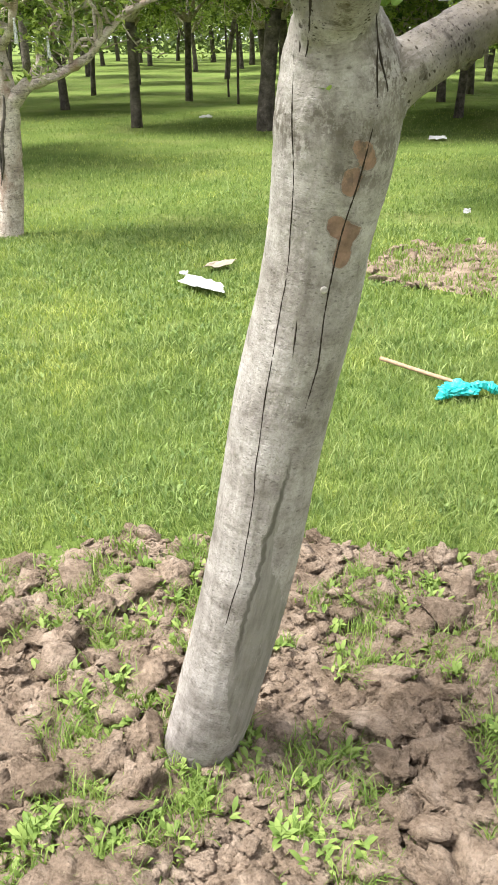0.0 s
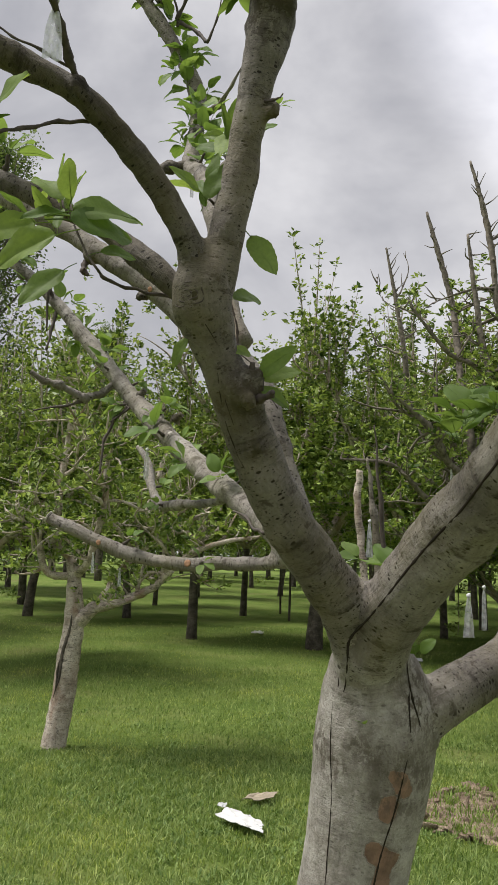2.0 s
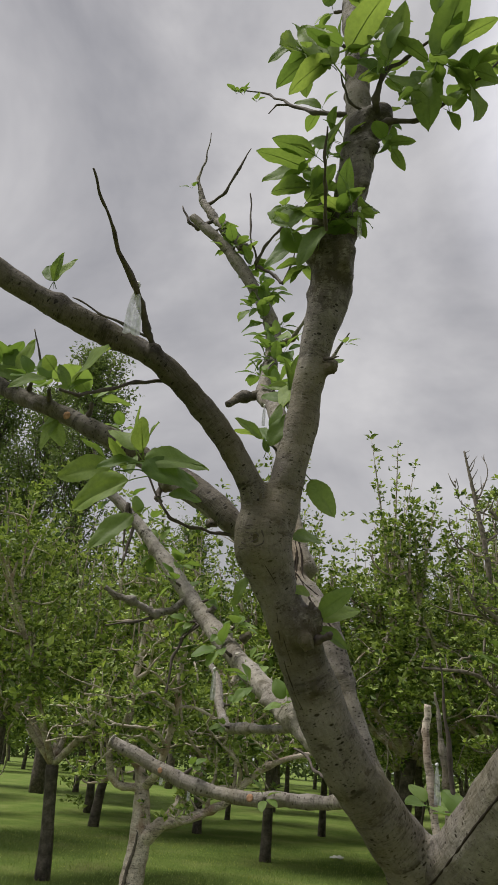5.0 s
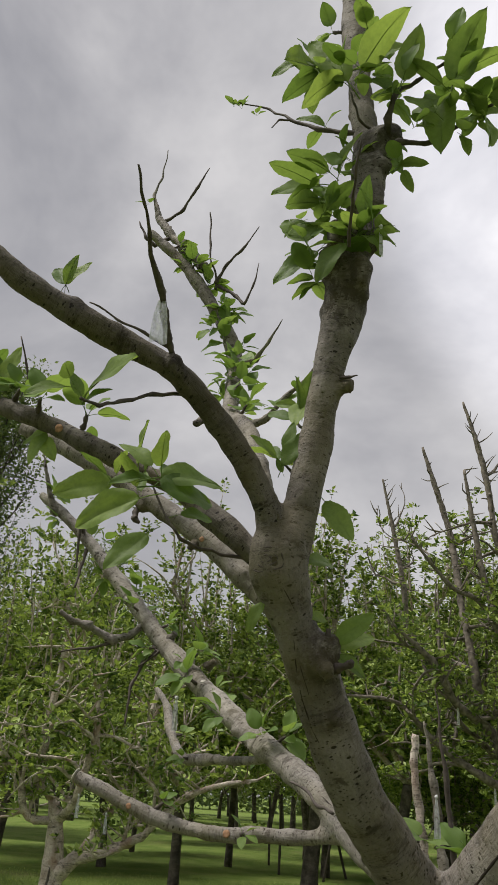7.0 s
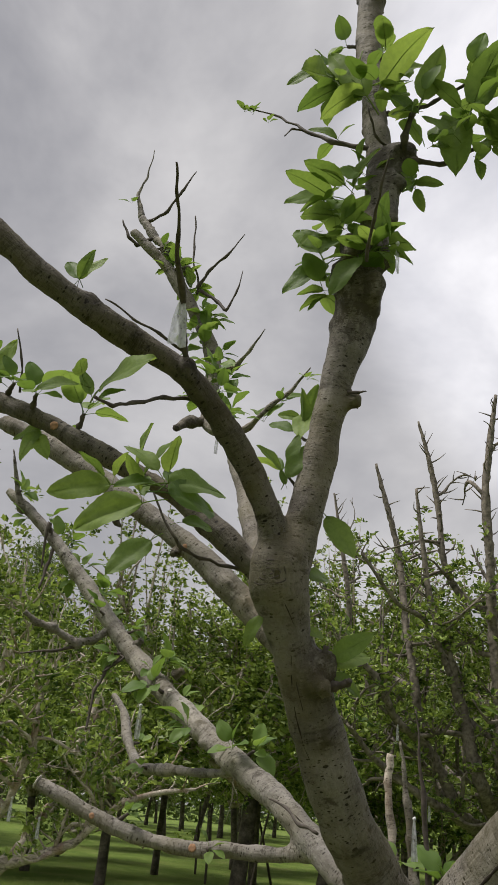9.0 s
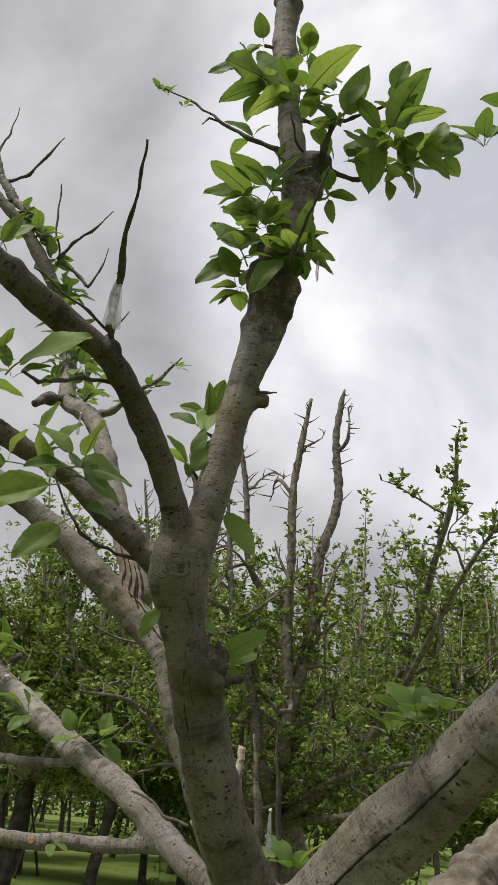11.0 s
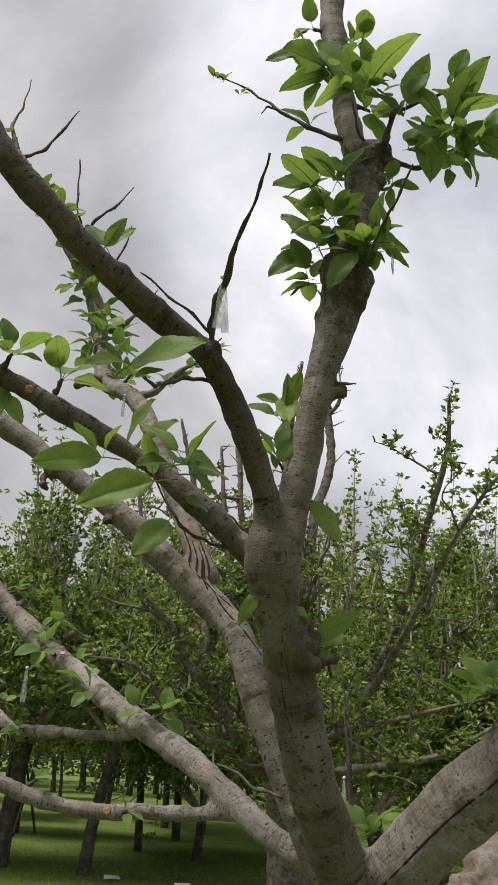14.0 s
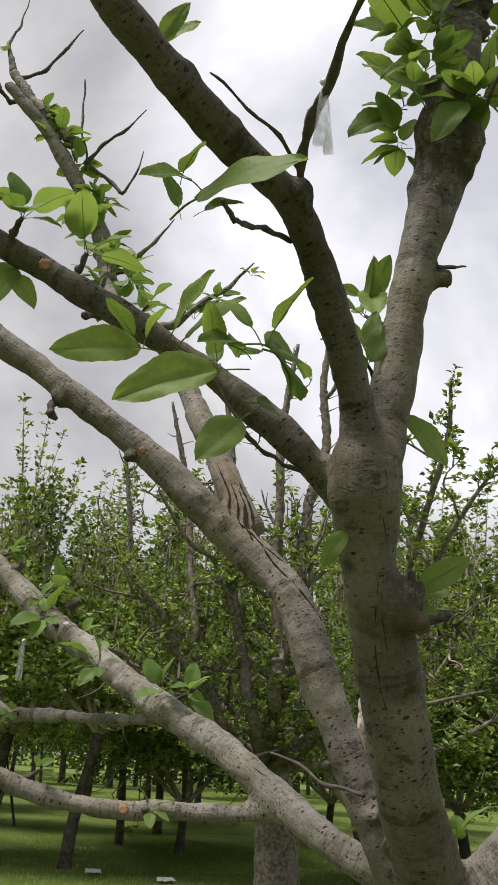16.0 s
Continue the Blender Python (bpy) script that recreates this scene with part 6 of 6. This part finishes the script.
strip((-0.053, -0.720, 2.212), 0.066, 0.009, 0.6, "clear plastic bag tied to a cut-back shoot", "plastic_bag", 0.9)
strip((0.191, -0.582, 2.390), 0.045, 0.006, 1.2, "small white plastic strip hanging from the leaves")
strip((0.256, -0.152, 1.698), 0.055, 0.006, 0.7, "white plastic strip on a shoot in the fork", flare=0.7)
strip((0.415, 0.0, 1.585), 0.068, 0.009, 0.4, "white plastic strip hanging from a low limb", flare=0.8)
strip((0.44, 0.0, 1.60), 0.07, 0.007, 0.9, "white plastic strip hanging from a low limb", flare=0.6)
strip((-0.300, 0.420, 1.880), 0.07, 0.009, 0.4, "white plastic strip on a low branch")
strip((-0.160, 0.208, 2.460), 0.05, 0.006, 0.5, "white plastic strip on a knobbly branch")
strip((-2.25, 5.1, 1.62), 0.16, 0.02, 0.4, "white plastic strip on a twisting limb")
strip((-2.05, 5.2, 1.50), 0.14, 0.02, 0.8, "white plastic strip on a twisting limb")
strip((0.657, 6.58, 2.54), 0.16, 0.02, 0.5, "white plastic strip on an upright limb")
strip((0.969, 6.86, 1.90), 0.16, 0.02, 0.5, "white plastic strip on a low limb")


# ---------------- grass, weeds and clods ----------------
def blades(spots, rng, low, high, wide, lean):
    """Bent grass blades, each a strip of one quad and a tip."""
    k = len(spots)
    h = rng.uniform(low, high, k)
    a, b2 = rng.uniform(0, 2 * math.pi, k), rng.uniform(0, 2 * math.pi, k)
    side = np.stack([np.cos(a), np.sin(a), np.zeros(k)], 1) * (wide * rng.uniform(0.6, 1.3, k))[:, None] * 0.5
    out = np.stack([np.cos(b2), np.sin(b2), np.zeros(k)], 1) * (h * lean * rng.uniform(0.2, 1.2, k))[:, None]
    up = np.stack([np.zeros(k), np.zeros(k), h], 1)
    mid_p = spots + out * 0.3 + up * 0.6
    tip = spots + out + up * 0.95
    verts = np.stack([spots - side, spots + side, mid_p + side * 0.75, mid_p - side * 0.75, tip], 1).reshape(-1, 3)
    base = np.arange(k) * 5
    loops = np.stack([base, base + 1, base + 2, base + 3, base + 3, base + 2, base + 4], 1).ravel()
    starts = np.stack([np.arange(k) * 7, np.arange(k) * 7 + 4], 1).ravel()
    return verts, loops, starts


def leafy_blades(spots, rng, low, high):
    """Lance-shaped leaves that lean outwards, folded along the middle."""
    k = len(spots)
    L = rng.uniform(low, high, k)[:, None]
    a = rng.uniform(0, 2 * math.pi, k)
    rise = rng.uniform(0.25, 1.1, k)
    out = np.stack([np.cos(a) * np.cos(rise), np.sin(a) * np.cos(rise), np.sin(rise)], 1)
    side = np.stack([-np.sin(a), np.cos(a), np.zeros(k)], 1) * L * 0.15
    lift = np.array([0, 0, 1.0]) * L * 0.05
    p1, p2 = spots + out * L * 0.35 + lift, spots + out * L * 0.70 + lift * 0.6
    tip = spots + out * L - lift * 2.2
    rows = [spots, p1 + side + lift * 0.8, p1, p1 - side + lift * 0.8, p2 + side * 0.8 + lift * 0.6, p2, p2 - side * 0.8 + lift * 0.6, tip]
    verts = np.stack(rows, 1).reshape(-1, 3)
    faces = [(0, 2, 1), (0, 3, 2), (1, 2, 5, 4), (2, 3, 6, 5), (4, 5, 7), (5, 6, 7)]
    flat = np.array([i for f in faces for i in f])
    loops = (np.arange(k)[:, None] * 8 + flat[None, :]).ravel()
    begin = np.cumsum([0] + [len(f) for f in faces[:-1]])
    starts = (np.arange(k)[:, None] * len(flat) + begin[None, :]).ravel()
    return verts, loops, starts


def strips_mesh(name, verts, loops, starts, mat):
    me = bpy.data.meshes.new(name)
    me.vertices.add(len(verts))
    me.vertices.foreach_set("co", verts.astype(np.float32).ravel())
    me.loops.add(len(loops))
    me.loops.foreach_set("vertex_index", loops.astype(np.int32))
    me.polygons.add(len(starts))
    me.polygons.foreach_set("loop_start", starts.astype(np.int32))
    me.materials.append(mat)
    me.update(calc_edges=True)
    me.validate()
    return me


g = np.random.default_rng(3)
picked = []
for lo, hi, many in ((0.3, 3.0, 120000), (3.0, 6.0, 80000), (6.0, 11.0, 56000), (11.0, 19.0, 34000)):
    dist = np.sqrt(g.uniform((lo + 1.4) ** 2, (hi + 1.4) ** 2, many))
    az = np.radians(np.where(g.random(many) < 0.82, g.uniform(-34, 22, many), g.normal(-6, 45, many)))
    picked.append(np.stack([0.25 + dist * np.sin(az), -1.45 + dist * np.cos(az), np.zeros(many)], 1))
picked = np.vstack(picked)
keep = []
for p in picked:
    patch = noise.noise((p[0] * 1.7, p[1] * 1.7, 2.0)) + 0.6 * noise.noise((p[0] * 5.0, p[1] * 5.0, 6.0))
    bare = in_soil(p[0], p[1]) > g.normal(0.13, 0.05) or in_far_soil(p[0], p[1]) > g.normal(0.2, 0.08) if p[1] < 7 else False
    keep.append(not bare and patch > -0.9 + 0.45 * g.random())
    p[2] = height(p[0], p[1]) - 0.004
picked = picked[np.array(keep)]
far_k = np.hypot(picked[:, 0] - 0.3, picked[:, 1] + 1.4)
far_k += g.normal(0, 0.5, len(far_k))
close = picked[far_k < 4.4]
tagged(new("grass", strips_mesh("grass", *blades(close, g, 0.014, 0.054, 0.0038, 1.0), grass_mat)), "short bright green grass blades", "grass", kind="stuff")
tagged(new("grass", strips_mesh("grass", *blades(picked[far_k >= 4.4], g, 0.018, 0.058, 0.0075, 1.0), grass_mat)), "short green grass farther off", "grass", kind="stuff")

# low broad-leaved weeds in patches among the meadow grass
herbs = []
for i in range(2600):
    dist, az = math.sqrt(g.uniform(4.0, 90.0)), math.radians(g.uniform(-34, 22))
    x, y = 0.25 + dist * math.sin(az), -1.45 + dist * math.cos(az)
    if in_soil(x, y) > 0.0 or in_far_soil(x, y) > 0.0 or noise.noise((x * 0.9, y * 0.9, 14.0)) < 0.0:
        continue
    n_b = int(g.integers(8, 26))
    herbs.append(np.stack([x + g.normal(0, 0.05, n_b), y + g.normal(0, 0.05, n_b), np.full(n_b, height(x, y) + 0.006)], 1))
tagged(new("weeds", strips_mesh("weeds", *leafy_blades(np.vstack(herbs), g, 0.020, 0.042), herb_mat)), "low dark green weeds in the meadow grass", "weeds", kind="stuff")

# clumps of weeds and grass that grow between the clods
tufts, broad = [], []
for i in range(3000):
    x, y = g.uniform(-0.95, 1.15), g.uniform(-1.2, 1.0)
    if in_soil(x, y) < 0.05 or math.hypot(x, y) < 0.09 or noise.noise((x * 3.1, y * 3.1, 8.0)) + 0.6 * noise.noise((x * 9.0, y * 9.0, 3.0)) < -0.10:
        continue
    z = soil_height(x, y) + 0.004
    leafy = i % 5 < 2
    n_b = int(g.integers(6, 16)) if leafy else int(g.integers(14, 46))
    spread = g.uniform(0.004, 0.016) if leafy else g.uniform(0.010, 0.034)
    (broad if leafy else tufts).append(np.stack([x + g.normal(0, spread, n_b), y + g.normal(0, spread, n_b), np.full(n_b, z)], 1))
tagged(new("weeds", strips_mesh("weeds", *blades(np.vstack(tufts), g, 0.018, 0.052, 0.0036, 1.1), weed_mat)), "small grass tufts sprouting from dug soil", "weeds", kind="stuff")
tagged(new("weeds", strips_mesh("weeds", *leafy_blades(np.vstack(broad), g, 0.020, 0.046), weed_mat)), "broad-leaved weeds sprouting from dug soil", "weeds", kind="stuff")


def clod_shapes(levels, many):
    shapes = []
    for k in range(many):
        v, f = lump((0, 0, 0), (1, 1, 1), k + 1, 0.50, levels)
        v = np.array(v)
        turn = np.random.default_rng(k)
        for _ in range(9):  # broken faces
            d = turn.normal(size=3)
            d /= np.linalg.norm(d)
            over = np.clip(v @ d - turn.uniform(0.6, 0.92), 0, None)
            v = v - over[:, None] * d * 0.92
        v = v * 1.2
        v = np.array([np.array(p) * (1 + 0.50 * noise.noise(Vector(p) * 2.6 + Vector((k, 0, 3))) + 0.50 * noise.noise(Vector(p) * 6.0 + Vector((k, 5, 0))) + 0.24 * noise.noise(Vector(p) * 17.0 + Vector((k, 1, 4)))) for p in v])
        shapes.append((v, np.array(f)))
    return shapes


CRUMB, COARSE, FINE = clod_shapes(1, 8), clod_shapes(2, 12), clod_shapes(3, 12)


def clods(name, label, places):
    """Crumbly lumps (x, y, z, radius) joined in one mesh."""
    vs, fs, o = [], [], 0
    for x, y, z, r in places:
        v, f = cr.choice(COARSE if r > 0.011 else CRUMB)
        q = np.array(Euler((cr.uniform(-0.6, 0.6), cr.uniform(-0.6, 0.6), cr.uniform(0, 6.28))).to_matrix())
        v = (v * np.array([cr.uniform(0.8, 1.35), cr.uniform(0.8, 1.25), cr.uniform(0.4, 0.75)]) * r) @ q.T + np.array([x, y, z])
        vs.append(v)
        fs.append(f + o)
        o += len(v)
    vs, fs = np.vstack(vs), np.vstack(fs)
    tagged(new(name, mesh(name, vs.tolist(), fs.tolist(), soil_mat)), label, "soil clods", kind="stuff")


cr = random.Random(9)
places, big = [], []
for i in range(8500):
    x, y = cr.uniform(-1.05, 1.25), cr.uniform(-1.2, 1.05)
    if in_soil(x, y) < 0.04 or math.hypot(x, y) < 0.12:
        continue
    r = cr.choice((0.004, 0.004, 0.005, 0.005, 0.006, 0.007, 0.008, 0.010, 0.013, 0.018, 0.026, 0.040)) * cr.uniform(0.8, 1.3)
    if noise.noise((x * 3.0, y * 3.0, 12.0)) < 0.0 and r > 0.02:
        r *= 0.4
    if r > 0.0165 and len(big) < 290:
        big.append((x, y, soil_height(x, y) + r * 0.25, r))
    else:
        places.append((x, y, soil_height(x, y) + r * 0.2, r))
clod_meshes = [mesh("clod", v.tolist(), f.tolist(), soil_mat) for v, f in FINE]
for x, y, z, r in big:
    m = Matrix.Translation((x, y, z)) @ Euler((cr.uniform(-0.6, 0.6), cr.uniform(-0.6, 0.6), cr.uniform(0, 6.28))).to_matrix().to_4x4()
    part("clod", cr.choice(clod_meshes), soil, m=m @ Matrix.Diagonal((r * cr.uniform(0.8, 1.35), r * cr.uniform(0.8, 1.25), r * cr.uniform(0.6, 1.0), 1.0)))
clods("soil_clods", "crumbly clods of dug brown earth", places)
places = []
for i in range(520):
    x, y = cr.uniform(0.1, 2.3), cr.uniform(3.6, 5.6)
    if in_far_soil(x, y) >= 0.05:
        r = cr.choice((0.008, 0.014, 0.02, 0.03, 0.04)) * cr.uniform(0.8, 1.3)
        places.append((x, y, 0.012 + r * 0.1, min(r, 0.0239 if r < 0.03 else r)))
clods("soil_clods", "brown clods in the farther dug patch", places)
spots = []
for i in range(210):
    x, y = g.uniform(0.2, 2.2), g.uniform(3.7, 5.5)
    if in_far_soil(x, y) > 0.05:
        spots.append(np.stack([x + g.normal(0, 0.05, 22), y + g.normal(0, 0.05, 22), np.full(22, 0.02)], 1))
tagged(new("weeds", strips_mesh("weeds", *blades(np.vstack(spots), g, 0.03, 0.07, 0.007, 1.0), weed_mat)), "grass tufts in the farther dug patch", "weeds", kind="stuff")


# ---------------- litter ----------------
def sheet(corners, folds, thick, seed):
    """A crumpled sheet between four corners, with both faces and a rim."""
    a, b3, c, d = [Vector(q) for q in corners]
    rows, cols = 12, 16
    verts = []
    for face in (0.0, -thick):
        for i in range(rows + 1):
            for k in range(cols + 1):
                u, v2 = k / cols, i / rows
                p = a.lerp(b3, u).lerp(d.lerp(c, u), v2)
                z = folds * (noise.noise((u * 2.5 + seed, v2 * 2.5, 1.0)) + 0.4 * noise.noise((u * 7 + seed, v2 * 7, 3.0)))
                edge_k = 0.02 * noise.noise((u * 5, v2 * 5, seed))
                verts.append((p.x + edge_k, p.y + edge_k, p.z + z + face))
    per, w2 = (rows + 1) * (cols + 1), cols + 1
    faces = []
    for i in range(rows):
        for k in range(cols):
            q = i * w2 + k
            faces.append((q, q + 1, q + w2 + 1, q + w2))
            faces.append((per + q, per + q + w2, per + q + w2 + 1, per + q + 1))
    rim = [k for k in range(w2)] + [i * w2 + cols for i in range(1, rows + 1)] + [rows * w2 + k for k in range(cols - 1, -1, -1)] + [i * w2 for i in range(rows - 1, 0, -1)]
    for q, r in zip(rim, rim[1:] + rim[:1]):
        faces.append((q, per + q, per + r, r))
    return verts, faces


tagged(new("paper_sheet", mesh("paper_sheet", *sheet(((-0.86, 3.84, 0.06), (-0.52, 3.60, 0.055), (-0.56, 3.78, 0.07), (-0.80, 4.02, 0.07)), 0.022, 0.003, 2.0), paper_mat, False)), "torn white paper sheet lying on grass", "paper")
tagged(new("paper_sheet", mesh("paper_sheet", *sheet(((-0.885, 4.02, 0.062), (-0.84, 4.0, 0.066), (-0.835, 4.045, 0.072), (-0.885, 4.06, 0.075)), 0.012, 0.003, 8.0), paper_mat, False)), "small torn white paper corner on grass", "paper")
tagged(new("cardboard_scrap", mesh("cardboard_scrap", *sheet(((-0.78, 4.24, 0.05), (-0.60, 4.34, 0.05), (-0.57, 4.52, 0.055), (-0.74, 4.44, 0.05)), 0.018, 0.004, 5.0), card_mat, False)), "weathered beige cardboard scrap on grass", "cardboard")
tagged(new("wooden_stick", mesh("wooden_stick", *sweep([(0.425, 2.515, 0.050, 0.0105), (0.53, 2.435, 0.046, 0.0105), (0.65, 2.34, 0.042, 0.010), (0.80, 2.22, 0.04, 0.009)], 9, 0.03, 0.06), stick_mat)), "peeled wooden stick lying in the grass", "stick")
bag = thing("plastic_rag", "crumpled teal plastic rag wound on a stick end", "plastic rag", at=(0.80, 2.15, 0.0))
v, f = lump((0, 0, 0), (1, 1, 1), 6, 0.3, 5)
folded = []
for x, y, z in v:
    a = math.atan2(y, x)
    pleat = 1 + 0.07 * math.sin(6 * a + 4 * z) + 0.30 * noise.noise((x * 3, y * 3, z * 3)) + 0.10 * noise.noise((x * 9, y * 9, z * 9))
    folded.append((x * 0.085 * pleat, y * 0.052 * pleat, max(z, -0.3) * 0.036 * (1 - 0.5 * min(1, abs(x))) * pleat))
part("rag", mesh("bundle", folded, f, teal_mat, False), bag, m=Matrix.Translation((-0.03, 0.0, 0.045)))
part("tail", mesh("tail", *sweep([(0.02, 0.0, 0.055, 0.020), (0.06, 0.012, 0.066, 0.018), (0.10, 0.018, 0.058, 0.022), (0.135, 0.01, 0.045, 0.020), (0.15, -0.005, 0.04, 0.006)], 8, 0.006, 0.35, 4), teal_mat, False), bag)
part("corner", mesh("corner", *sweep([(-0.07, -0.02, 0.05, 0.028), (-0.11, -0.05, 0.035, 0.020), (-0.14, -0.075, 0.025, 0.005)], 9, 0.006, 0.35, 5), teal_mat, False), bag)
for x, y, s in ((-2.95, 16.7, 0.13), (1.40, 12.6, 0.14), (1.23, 6.43, 0.03), (0.35, 13.2, 0.13)):
    z = height(x, y) + 0.045
    tagged(new("paper_scrap", mesh("paper_scrap", *sheet(((x - s, y - s, z), (x + s, y - s * 0.6, z), (x + s * 0.8, y + s, z + 0.02), (x - s * 0.8, y + s, z + 0.02)), 0.03, 0.004, x), paper_mat, False)), "small white paper scrap in the grass", "paper", "paper scraps")


# thin poles and dry stems between the far trunks
def pole(points, r, label, name="pole"):
    return tagged(new(name, mesh(name, *sweep([(*p, r * (1 - 0.15 * i)) for i, p in enumerate(points)], 7, 0.2, 0.1, 2), twig_mat)), label, "pole", "poles between the trees")


for x, y, lean in ((-2.9, 21.0, 0.0), (-2.2, 23.0, 0.1), (-1.3, 21.5, 0.55), (-1.75, 20.0, -0.35), (-3.6, 24.0, 0.05)):
    pole([(x, y, -0.1), (x - lean * 0.5, y, 0.9), (x - lean, y, 1.8)], 0.035, "thin dark pole standing in the meadow")
